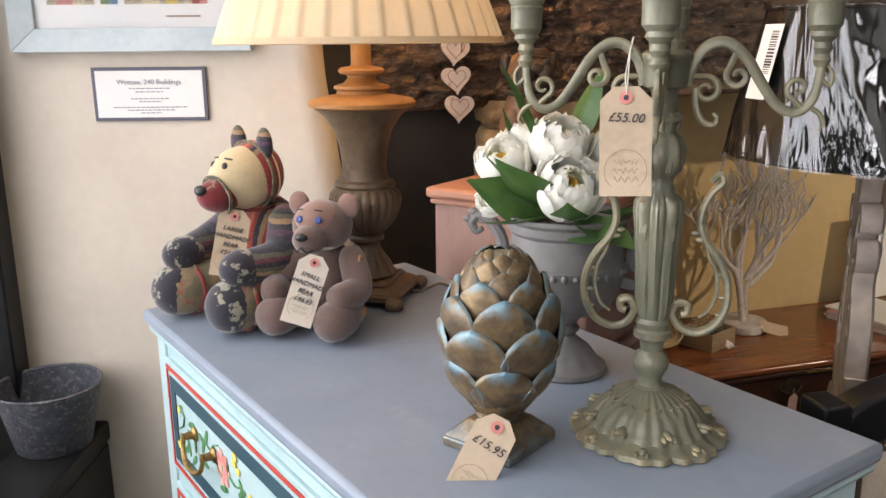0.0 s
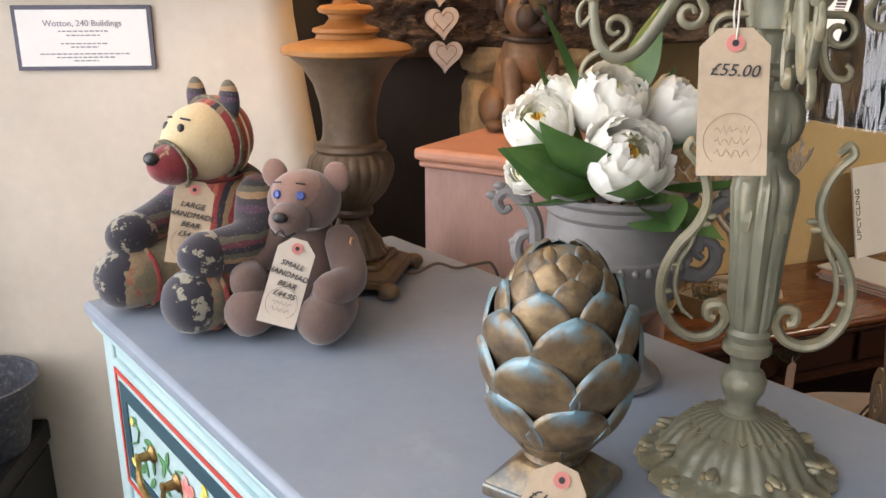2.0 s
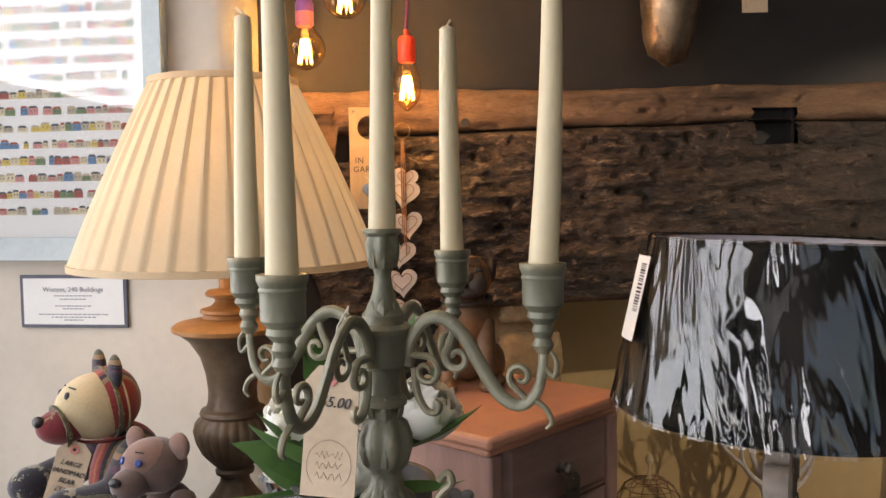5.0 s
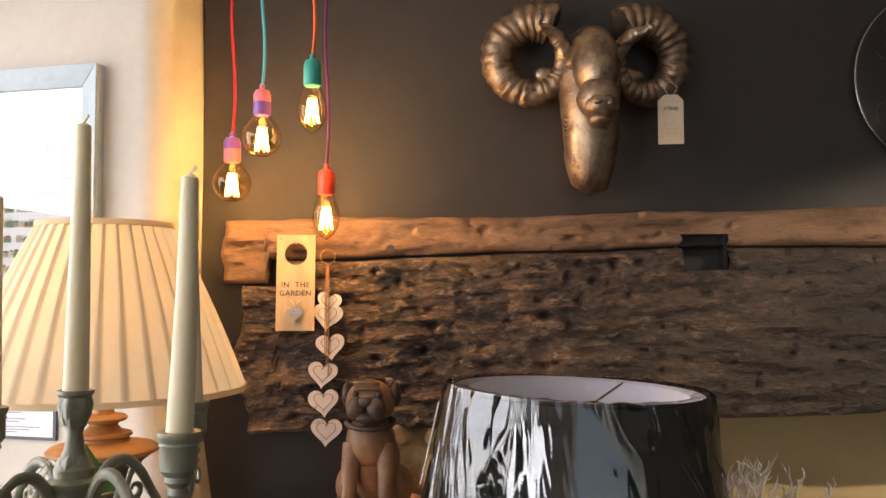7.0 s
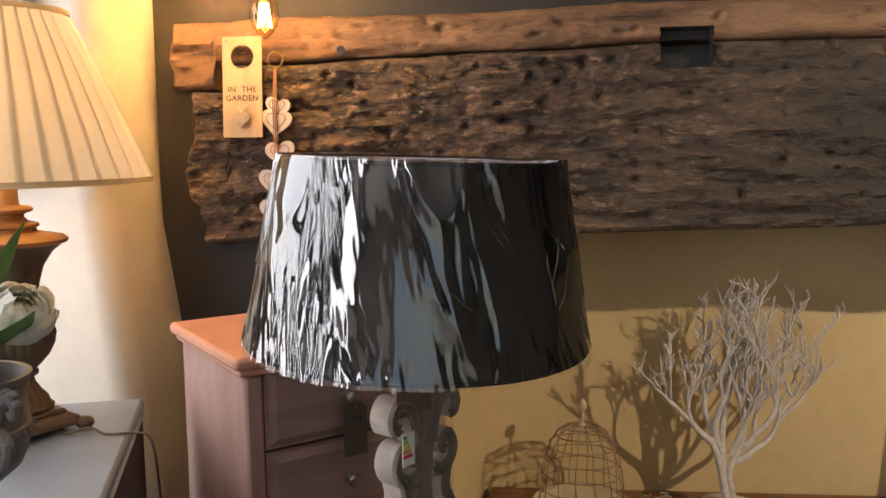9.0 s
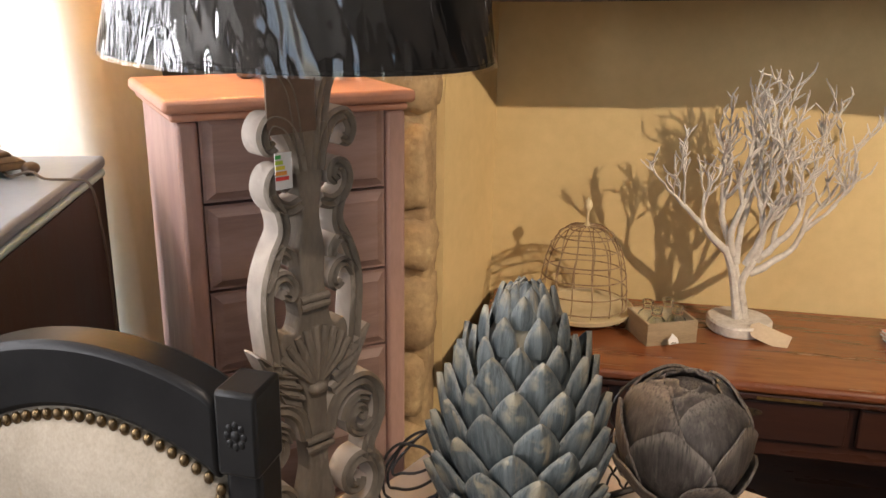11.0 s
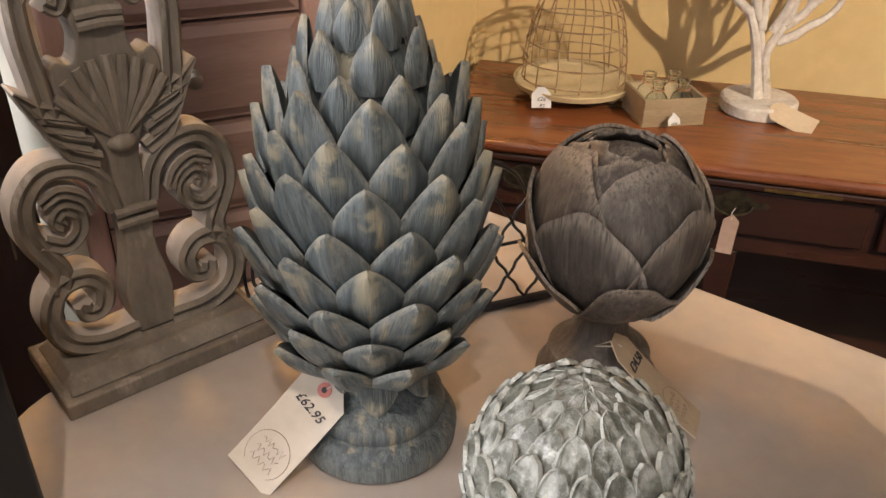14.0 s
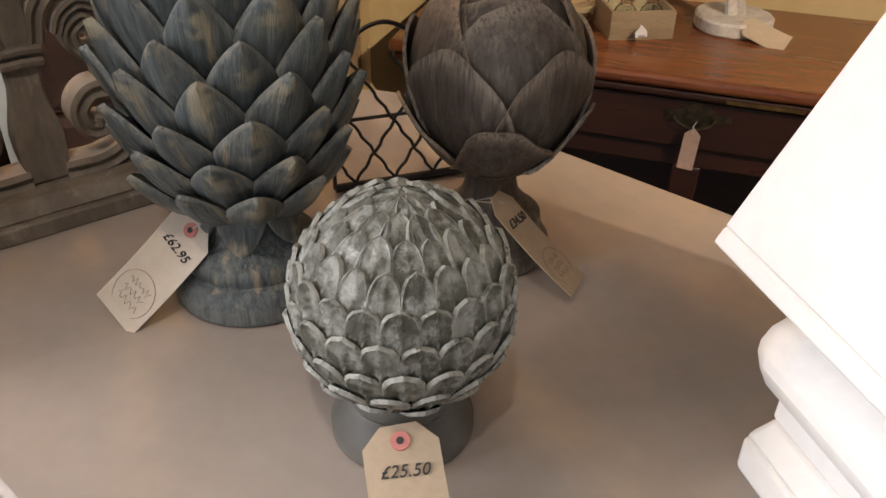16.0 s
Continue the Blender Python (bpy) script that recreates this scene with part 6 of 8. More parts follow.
q.mi = [0] * len(q.f)
q.box(-hw, hw, -0.005, 0.0, zb, hz - (zt - hz) - 0.0002)
part("board", q, PALE_WOOD, sign, smooth=0)
letters("IN  THE", 0.0155, INK, sign, pose(0, -0.0056, -0.004), spacing=1.1)
letters("GARDEN", 0.0155, INK, sign, pose(0, -0.0056, -0.021), spacing=1.05)
part("silver_heart", Mesh().plate(heart_outline(0.036), -0.014, -0.007, pose(0, 0, -0.062)), SILVER, sign, bevel=0.003)
part("string", Mesh().tube([(-0.012, -0.006, -0.034), (-0.004, -0.008, -0.040), (0, -0.010, -0.048), (0.004, -0.008, -0.040), (0.012, -0.006, -0.034)], 0.0008, 5), STRING, sign)
for x, z in ((-0.030, 0.090), (0.0, 0.082)):
    part("screw", Mesh().lathe([(0.003, 0), (0.003, 0.001), (0, 0.0016)], 12, pose(x, -0.005, z, 90, 0, 0)), PEWTER, sign)

TWINE = mat("brown twine", (0.34, 0.17, 0.09), (0.26, 0.12, 0.06), 0.85, scale=150)
gar = thing("heart_garland", pose(0.543, 1.676, 1.739), "string of white distressed wooden hearts on a brass ring", "garland")
part("ring", Mesh().tube([(0.015 * math.cos(a), 0.0, 0.0 + 0.015 * math.sin(a)) for a in [2 * math.pi * i / 28 for i in range(28)]], 0.0013, 8, closed=True), BRASS, gar)
for n, dx in enumerate((-0.004, 0.0, 0.004)):
    part("twine", Mesh().tube([(dx * 0.4, -0.001, -0.014), (dx, -0.013 - 0.001 * n, -0.08), (dx * 0.8, -0.016, -0.20 - 0.02 * n)], 0.0011, 6), TWINE, gar)
for n, (dx, dz, rot, s_) in enumerate(((0.004, -0.092, 12, 0.052), (0.001, -0.120, 8, 0.064), (0.007, -0.180, -6, 0.062), (-0.008, -0.236, 6, 0.063), (-0.006, -0.292, -5, 0.065), (0.000, -0.350, 3, 0.066))):
    h = part("heart", Mesh().plate(heart_outline(s_), -0.0095, 0.0, pose(dx, -0.002 - 0.0006 * n, dz, 0, rot, 0)), WHITE_WOOD, gar, bevel=0.003)
    part("carved_line", Mesh().tube([(dx + x, -0.0118 - 0.0006 * n, dz + z + 0.002) for x, z in heart_outline(s_ * 0.62, 30)], 0.0007, 5, closed=True), TWINE, h)

# ---- ram's head ----
RAM = mat("burnished bronze silver", (0.36, 0.27, 0.18), (0.20, 0.145, 0.10), 0.40, metal=0.85, scale=18, bump=0.7, fine=70, c3=(0.12, 0.085, 0.06), lo3=0.56, hi3=0.68, scale3=26, vary=0.2, bdist=0.004)
ram = Mesh()
ram.ell((0, -0.06, 0.045), (0.058, 0.075, 0.075), None, 24, 16)
ram.ell((0, -0.125, -0.02), (0.047, 0.052, 0.085), pose(0, 0, 0, -22, 0, 0), 24, 16)
ram.ell((0, -0.150, -0.050), (0.043, 0.040, 0.046), None, 20, 14)
ram.ell((0, -0.176, -0.070), (0.032, 0.022, 0.022), None, 20, 14)
ram.ell((0, -0.158, -0.096), (0.026, 0.026, 0.015), None, 16, 10)
for s_ in (-1, 1):
    ram.ell((s_ * 0.013, -0.196, -0.066), (0.008, 0.006, 0.007), None, 10, 8)
    ram.ell((s_ * 0.044, -0.105, 0.030), (0.016, 0.018, 0.012), None, 14, 10)
    ram.ell((s_ * 0.085, -0.055, 0.020), (0.030, 0.010, 0.018), pose(0, 0, 0), 14, 10)
    ram.ell((s_ * 0.022, -0.112, 0.075), (0.020, 0.022, 0.016), None, 12, 8)
neck = []
for i in range(9):
    t_ = i / 8
    neck.append((0.0, -0.055 - 0.02 * math.sin(t_ * 3), 0.02 - 0.232 * t_))
ram.tube(neck + [(0, -0.045, -0.222)], [0.070, 0.067, 0.063, 0.060, 0.058, 0.056, 0.053, 0.048, 0.038, 0.012], 24)
for k in range(5):
    ram.tube([(0.062 * math.sin(a), -0.062 - 0.058 * math.cos(a) + 0.0, -0.075 - 0.010 * k - 0.01 * math.cos(a)) for a in [-1.1 + 2.2 * i / 12 for i in range(13)]], 0.0045, 6)
for s_ in (-1, 1):
    pts, rs_ = [], []
    n = 150
    pts = []
    for i in range(n + 1):
        t_ = i / n
        a = radians(118 - 395 * t_)          # sweeps over the top, out, down and forward again
        rad = 0.086 - 0.040 * t_ ** 1.2
        pts.append((s_ * (0.112 + rad * math.cos(a)), -0.055 + 0.028 * math.sin(t_ * 3.3) - 0.075 * t_ ** 2, 0.050 + rad * math.sin(a)))
        rs_.append((0.034 * (1 - t_) ** 0.7 + 0.005) * (1 + 0.11 * abs(math.sin(i * 0.62))))
    ram.tube(pts, rs_, 16)
ram.v = [tuple(Vector(v) + Vector((noise.noise(Vector(v) * 55), noise.noise(Vector(v) * 55 + Vector((9, 0, 0))), noise.noise(Vector(v) * 55 + Vector((0, 9, 0))))) * 0.0050 + Vector((0, 1, 0)) * (0.003 * noise.noise(Vector(v) * 140))) for v in ram.v]
rh = part("ram_head", ram, RAM, smooth=60, m=pose(1.083, 1.735, 2.100))
tagged(rh, "burnished bronze ram's head wall mount with curled horns", "ornament")
price_tag(facing((1.232, 1.60, 2.052), (1.232, 1.60, 1.94), (0.95, 0.0, 1.65)), ["£70.00"], 0.050, 0.100, 0.010, "buff card price tag hanging from the ram's horn", ring=False, loop=[(0, 0, 0), (-0.012, -0.001, 0.022), (0.0, 0.01, 0.040), (0.014, 0.0, 0.024), (0, 0, 0)])

# ---- round plaque ----
pq = thing("round_plaque", pose(1.888, 1.745, 2.135), "round black plaque with faint scrollwork and a silver rim", "plaque")
part("disc", Mesh().lathe([(0.0, 0.0), (0.202, 0.0), (0.202, 0.014), (0.198, 0.016), (0.0, 0.016)], 96, pose(0, 0, 0, 90, 0, 0)), mat("black lacquer", (0.014, 0.012, 0.012), None, 0.3, bump=0.05), pq)
part("rim", Mesh().tube([(0.2025 * math.cos(a), -0.010, 0.2025 * math.sin(a)) for a in [2 * math.pi * i / 96 for i in range(96)]], 0.0022, 8, closed=True), SILVER, pq)
SWIRL = mat("faint copper scrollwork", (0.10, 0.062, 0.048), None, 0.4, metal=0.3)
random.seed(3)
for n in range(16):
    a, r = random.uniform(0, 6.28), random.uniform(0.03, 0.165)
    part("scrollwork", Mesh().tube([(r * math.cos(a) + p_[0], -0.0165, r * math.sin(a) + p_[2]) for p_ in spiral(0, 0, 0.034, 0.004, random.uniform(0, 6), random.choice((-1.1, 1.1)))], taper(23, 0.0006, 0.0006, 0.0028), 6), SWIRL, pq)

# ---- bulldog figure on the pink chest ----
FAWN = mat("fawn painted resin", (0.21, 0.115, 0.055), (0.12, 0.065, 0.032), 0.5, scale=18, bump=0.4, fine=90, c3=(0.06, 0.035, 0.022), lo3=0.60, hi3=0.72, scale3=16, vary=0.15)
SOOT = mat("sooty brown resin", (0.035, 0.024, 0.018), (0.06, 0.04, 0.028), 0.45, scale=20, bump=0.4)
dg = Mesh()
dg.ell((0, 0.020, 0.062), (0.040, 0.042, 0.062), pose(0, 0, 0, 8, 0, 0), 24, 16)
dg.ell((0, -0.012, 0.100), (0.036, 0.034, 0.042), None, 24, 16)
dg.ell((0, -0.018, 0.155), (0.036, 0.034, 0.034), None, 24, 16)
for s_ in (-1, 1):
    dg.tube([(s_ * 0.024, -0.020, 0.095), (s_ * 0.027, -0.034, 0.055), (s_ * 0.027, -0.040, 0.012)], [0.016, 0.0125, 0.011], 14)
    dg.ell((s_ * 0.027, -0.048, 0.008), (0.013, 0.018, 0.009), None, 14, 8)
    dg.ell((s_ * 0.038, 0.020, 0.028), (0.020, 0.034, 0.030), None, 16, 10)
    dg.ell((s_ * 0.044, -0.010, 0.008), (0.012, 0.022, 0.009), None, 14, 8)
    dg.ell((s_ * 0.014, -0.048, 0.150), (0.015, 0.014, 0.018), None, 14, 10, mi=1)
    dg.ell((s_ * 0.036, -0.008, 0.166), (0.008, 0.014, 0.018), pose(0, 0, 0), 12, 8, mi=1)
    dg.ell((s_ * 0.017, -0.045, 0.170), (0.006, 0.005, 0.005), None, 10, 8, mi=1)
dg.ell((0, -0.052, 0.160), (0.013, 0.009, 0.008), None, 14, 8, mi=1)
dg.ell((0, -0.046, 0.138), (0.020, 0.016, 0.010), None, 14, 8, mi=1)
dg.tube([(0.034 * math.cos(a), -0.014 + 0.034 * math.sin(a), 0.126 + 0.004 * math.sin(a)) for a in [2 * math.pi * i / 28 for i in range(28)]], 0.0042, 8, closed=True, mi=1)
for k in range(3):
    dg.tube([(0.022 * math.sin(a), -0.046 + 0.008 * (1 - math.cos(a)), 0.176 + 0.004 * k + 0.003 * math.cos(a)) for a in [-1.0 + 2.0 * i / 8 for i in range(9)]], 0.0028, 6)
dgo = part("bulldog_figure", dg, [FAWN, SOOT], smooth=70, m=pose(0.640, 1.540, 1.268, 0, 0, -8) @ Matrix.Diagonal((1.26, 1.26, 1.26, 1)))
tagged(dgo, "fawn resin sitting bulldog figure with a collar", "ornament")

# ---- carved lamp with wrapped shade ----
CARVE = mat("grey brown weathered carving", (0.205, 0.170, 0.130), (0.145, 0.120, 0.092), 0.75, scale=10, stretch=(3, 3, 1), bump=0.4, fine=90, c3=(0.32, 0.275, 0.222), lo3=0.58, hi3=0.72, scale3=14, vary=0.12)
# Whitewash on the cut sides, with window light also put into its colour.
CARVE_LIT_EDGE = mat("whitewashed window-lit cut edge", (0.46, 0.40, 0.34), (0.35, 0.30, 0.255), 0.8, scale=30, bump=0.5, fine=120, vary=0.15)
SL = frame_at((0.897, 0.930), (0.582, 0.813), 0.795)   # local x along the board, local -y to the viewer of its front
cl = thing("carved_lamp", SL, "tall pierced scroll-carved wooden table lamp in weathered grey", "lamp")
part("plinth", Mesh().frustum((0.098, 0.052, 0.0), (0.098, 0.052, 0.016)), CARVE, cl, bevel=0.002)
part("plinth_moulding", Mesh().frustum((0.092, 0.046, 0.0162), (0.082, 0.034, 0.030)), CARVE, cl, bevel=0.003)


def ribbon(me, pts, width, y0, y1, mi_front=0, mi_side=1):
    """A flat scroll cut from the board, with a raised rounded face."""
    p = [Vector((a, 0, b)) for a, b in pts]
    k = len(p)
    ws = width if isinstance(width, list) else [width] * k
    base_i = len(me.v)
    ym = y0 - 0.004
    for i in range(k):
        d = (p[min(k - 1, i + 1)] - p[max(0, i - 1)]).normalized()
        nrm = Vector((-d.z, 0, d.x)) * (ws[i] / 2)
        for q, y in ((p[i] + nrm, y1), (p[i] + nrm, y0), (p[i] + nrm * 0.55, ym), (p[i], y0 + 0.001), (p[i] - nrm * 0.55, ym), (p[i] - nrm, y0), (p[i] - nrm, y1)):
            me.v.append((q.x, y, q.z))
    for i in range(k - 1):
        a, b = base_i + i * 7, base_i + (i + 1) * 7
        for j in range(7):
            j2 = (j + 1) % 7
            me.f.append((a + j, a + j2, b + j2, b + j))
            me.mi.append(mi_side if j in (0, 5) else mi_front)
    for i in (0, k - 1):
        a = base_i + i * 7
        me.f.append(tuple(a + j for j in range(7)))
        me.mi.append(mi_side)


Y0, Y1 = -0.013, 0.013


def s2(pts, k=6):
    return [(v.x, v.z) for v in smooth_path([(a, 0, b) for a, b in pts], k)]


spine = Mesh()
half = s2([(0.016, 0.030), (0.020, 0.070), (0.012, 0.110), (0.014, 0.150), (0.012, 0.190), (0.020, 0.215), (0.040, 0.250), (0.036, 0.272), (0.024, 0.268), (0.018, 0.285), (0.020, 0.300), (0.013, 0.312), (0.015, 0.350), (0.010, 0.385), (0.014, 0.420), (0.016, 0.45), (0.010, 0.49), (0.010, 0.532)], 3)
spine.plate([(x, z) for x, z in half] + [(-x, z) for x, z in reversed(half)], Y0, Y1)
part("spine", spine, CARVE, cl, smooth=0, bevel=0.002)
for k in range(-4, 5):
    fan = Mesh()
    a = radians(90 - k * 13)
    fan.tube([(0.006 * math.cos(a), Y0, 0.206 + 0.006 * math.sin(a)), (0.034 * math.cos(a), Y0 - 0.003, 0.208 + 0.040 * math.sin(a)), (0.052 * math.cos(a), Y0 - 0.001, 0.210 + 0.062 * math.sin(a))], [0.0025, 0.0052, 0.0042], 8)
    part("fan_ray", fan, CARVE, cl)
part("fan_knot", Mesh().ell((0, Y0 - 0.002, 0.204), (0.012, 0.006, 0.007), None, 14, 8), CARVE, cl)
for z in (0.138, 0.148, 0.296, 0.304):
    part("band", Mesh().tube([(-0.016, Y0 - 0.001, z - 0.002), (0, Y0 - 0.004, z), (0.016, Y0 - 0.001, z - 0.002)], 0.0042, 8), CARVE, cl)
shapes = [
    ([(0.014, 0.034), (0.045, 0.034), (0.068, 0.046), (0.076, 0.072), (0.066, 0.096), (0.046, 0.100), (0.034, 0.086), (0.038, 0.068), (0.050, 0.066), (0.052, 0.076)], 0.015),
    ([(0.064, 0.094), (0.062, 0.112), (0.070, 0.130), (0.077, 0.150), (0.074, 0.176), (0.058, 0.194), (0.036, 0.192), (0.020, 0.176), (0.014, 0.150)], 0.015),
    ([(0.068, 0.140), (0.054, 0.132), (0.042, 0.140), (0.040, 0.154), (0.050, 0.162), (0.057, 0.155), (0.052, 0.148)], 0.011),
    ([(0.064, 0.170), (0.050, 0.176), (0.036, 0.168), (0.030, 0.154)], 0.009),
    ([(0.050, 0.232), (0.053, 0.262), (0.056, 0.295), (0.054, 0.325), (0.044, 0.352), (0.033, 0.374), (0.036, 0.395), (0.046, 0.412)], 0.013),
    ([(0.053, 0.318), (0.044, 0.330), (0.032, 0.330), (0.024, 0.318), (0.028, 0.308), (0.036, 0.312)], 0.010),
    ([(0.046, 0.352), (0.036, 0.358), (0.026, 0.350), (0.024, 0.340)], 0.010),
    ([(0.012, 0.400), (0.026, 0.396), (0.040, 0.402), (0.047, 0.416), (0.042, 0.430), (0.031, 0.432), (0.027, 0.422), (0.033, 0.416)], 0.012),
    ([(0.010, 0.430), (0.014, 0.452), (0.026, 0.474), (0.043, 0.480), (0.052, 0.468), (0.048, 0.455), (0.039, 0.457)], 0.013),
    ([(0.012, 0.445), (0.020, 0.500), (0.030, 0.520)], 0.012),
]
for pts, wdt in shapes:
    for s_ in (-1, 1):
        q = Mesh()
        spread = 1.06 if pts[0][1] < 0.2 else 0.95
        pp = [(s_ * a * spread, b) for a, b in s2(pts)]
        ribbon(q, pp, [wdt * 1.25 * t for t in taper(len(pp), 1.0, 0.75, 1.0)], Y0, Y1)
        part("scroll", q, [CARVE, CARVE_LIT_EDGE], cl, smooth=50)
for s_ in (-1, 1):
    for k in range(4):
        z = 0.205 + 0.013 * k
        x = 0.034 + 0.006 * k
        q = Mesh()
        ribbon(q, [(s_ * x * 0.55, z - 0.012), (s_ * (x + 0.004), z - 0.002), (s_ * (x + 0.015), z + 0.013)], [0.014, 0.014, 0.002], Y0, Y1)
        part("leaf_tip", q, [CARVE, CARVE_LIT_EDGE], cl, smooth=50)
part("energy_label", Mesh().box(-0.042, -0.024, -0.0195, -0.0188, 0.418, 0.452), PAPER, cl)
for n, (c, w) in enumerate((((0.05, 0.35, 0.08), 0.006), ((0.35, 0.5, 0.05), 0.008), ((0.7, 0.6, 0.05), 0.010), ((0.7, 0.3, 0.04), 0.012), ((0.6, 0.04, 0.03), 0.014))):
    part("label_bar", Mesh().box(-0.042, -0.042 + w, -0.0202, -0.0196, 0.4465 - n * 0.005, 0.4500 - n * 0.005), mat("label ink", c, None, 0.5, bump=0), cl)
part("hanging_card", Mesh().box(-0.046, 0.006, -0.016, -0.0135, 0.468, 0.532), mat("brown card", (0.13, 0.085, 0.055), None, 0.7), cl, "brown card hanging under the shade")
part("lampholder", Mesh().lathe([(0.014, 0.545), (0.016, 0.55), (0.016, 0.60), (0.008, 0.605)], 24), BLACK_PAINT, cl)
SHC = pose(0, 0, 0)
CHARCOAL = mat("charcoal linen shade", (0.009, 0.0095, 0.009), (0.006, 0.0065, 0.006), 0.9, scale=30, bump=0.12, fine=420, vary=0.1)
CHARCOAL.node_tree.nodes["Principled BSDF"].inputs["Specular IOR Level"].default_value = 0.08
LINING = mat("white shade lining", (0.66, 0.64, 0.70), None, 0.7, vary=0.03)
sb0, sb1, sr0, sr1 = 0.563, 0.758, 0.184, 0.147
shp = part("shade", Mesh().lathe([(sr0, sb0), (sr1, sb1)], 96, caps=False), CHARCOAL, cl, "charcoal drum shade")
part("lining", Mesh().lathe([(sr0 - 0.002, sb0), (sr1 - 0.002, sb1)], 96, caps=False), LINING, cl, "white inner lining")
for z, r in ((sb0, sr0), (sb1, sr1)):
    part("shade_rim", Mesh().tube([(r * math.cos(a), r * math.sin(a), z) for a in [2 * math.pi * i / 96 for i in range(96)]], 0.0022, 6, closed=True), CHARCOAL, cl)
spd = Mesh()
for k in range(3):
    a = 2.1 * k
    spd.tube([(0, 0, sb1 - 0.03), ((sr1 - 0.003) * math.cos(a), (sr1 - 0.003) * math.sin(a), sb1 - 0.004)], 0.0016, 6)
part("shade_carrier", spd, PEWTER, cl)
wrap = Mesh()


def crinkle(u, v):
    """Film pulled down over the drum: long slanting creases, some stretches left smooth."""
    a = 2 * math.pi * u
    q = u + 0.035 * v
    ca, sa = math.cos(2 * math.pi * q), math.sin(2 * math.pi * q)
    calm = min(1.0, max(0.06, 0.42 + 2.4 * noise.noise(Vector((ca * 1.9 + 5, sa * 1.9, v * 1.3)))))
    slant = q + 0.05 * v * noise.noise(Vector((ca * 2.5, sa * 2.5, 1)))
    cb, sb_ = math.cos(2 * math.pi * slant), math.sin(2 * math.pi * slant)
    long_ = 1 - min(1.0, abs(noise.noise(Vector((cb * 6, sb_ * 6, v * 1.3 + 3)))) * 2.4)
    thin = 1 - min(1.0, abs(noise.noise(Vector((cb * 17 + 9, sb_ * 17, v * 3.2)))) * 2.4)
    fine_ = 1 - min(1.0, abs(noise.noise(Vector((cb * 40 + 2, sb_ * 40, v * 9)))) * 2.2)
    crush = 1 - min(1.0, abs(noise.noise(Vector((ca * 14, sa * 14, v * 5 + 6)))) * 2)
    ends = noise.noise(Vector((ca * 12, sa * 12, v * 9))) * max(0.0, 1 - 4 * v)
    low = max(0.0, 1 - v / 0.35)
    r = sr0 + (sr1 - sr0) * v + 0.0032 + calm * (0.0042 * long_ + 0.0011 * thin + 0.00022 * fine_) + 0.0002 * thin + 0.0018 * low * crush * calm + 0.0012 * ends
    return (r * math.cos(a), r * math.sin(a), sb0 - 0.004 + (sb1 - sb0 + 0.008) * v)


wrap.grid(crinkle, 900, 44, wrap=True)
top = Mesh()
wp = part("plastic_wrap", wrap, film("clear wrapping film", 0.08, 0.04, 1.5), cl, "crinkled clear plastic wrapping", smooth=180, fix=False)
wp.visible_shadow = False
random.seed(45)
for k in range(26):
    a0, v0 = random.uniform(0, 6.28), random.uniform(0.05, 0.6)
    lean_, ln = random.uniform(-0.25, 0.30), random.uniform(0.12, 0.40)
    pts = []
    for i in range(9):
        v = min(1.0, v0 + ln * i / 8)
        a = a0 + lean_ * i / 8 + 0.006 * math.sin(i * 1.7 + k)
        r = sr0 + (sr1 - sr0) * v + 0.0045 + 0.0012 * math.sin(i * 0.8)
        pts.append((r * math.cos(a), r * math.sin(a), sb0 + (sb1 - sb0) * v))
    part("wrap_crease", Mesh().tube(pts, taper(9, 0.0002, 0.0002, 0.0010), 5), bpy.data.materials["clear wrapping film"], cl).visible_shadow = False
fold = Mesh()


def overfold(u, v):
    a = 2 * math.pi * u
    r = sr1 + 0.003 - 0.022 * v + 0.002 * noise.noise(Vector((math.cos(a) * 9, math.sin(a) * 9, v * 3)))
    return (r * math.cos(a), r * math.sin(a), sb1 + 0.004 + 0.002 * math.sin(v * 3) - 0.006 * v + 0.002 * noise.noise(Vector((math.cos(a) * 14, math.sin(a) * 14, v * 4))))


fold.grid(overfold, 200, 5, wrap=True)
fo = part("wrap_fold", fold, bpy.data.materials["clear wrapping film"], cl, smooth=180, fix=False)
fo.visible_shadow = False
bcm = pose(0, 0, 0, 0, 0, 152)
bl = Mesh()


def onshade(x0, x1, z0, z1, off, ang0):
    q = Mesh()

    def fn(u, v):
        z = z0 + (z1 - z0) * v
        r = sr0 + (sr1 - sr0) * ((z - sb0) / (sb1 - sb0)) + off
        a = radians(ang0) + (x0 + (x1 - x0) * u) / r
        return (r * math.cos(a), r * math.sin(a), z)
    q.grid(fn, 8, 2)
    return q


ST_A = 120
part("sticker", onshade(-0.022, 0.022, 0.642, 0.738, 0.0125, ST_A), PAPER, cl, "white barcode sticker", fix=False)
random.seed(2)
x = 0.642 + 0.033
while x < 0.730:
    w = random.choice((0.001, 0.0016, 0.0026))
    part("barcode_line", onshade(0.002, 0.017, x, x + w, 0.0129, ST_A), INK, cl, fix=False)
    x += w + random.choice((0.001, 0.0018))

# the shade sits a little off-centre and askew on its carrier
ASKEW = pose(0.0105, 0.006, sb0, 1.8, 0.9, 0) @ pose(0, 0, -sb0)
STRETCH = Matrix.Diagonal((1.04, 1.0, 1.045, 1))
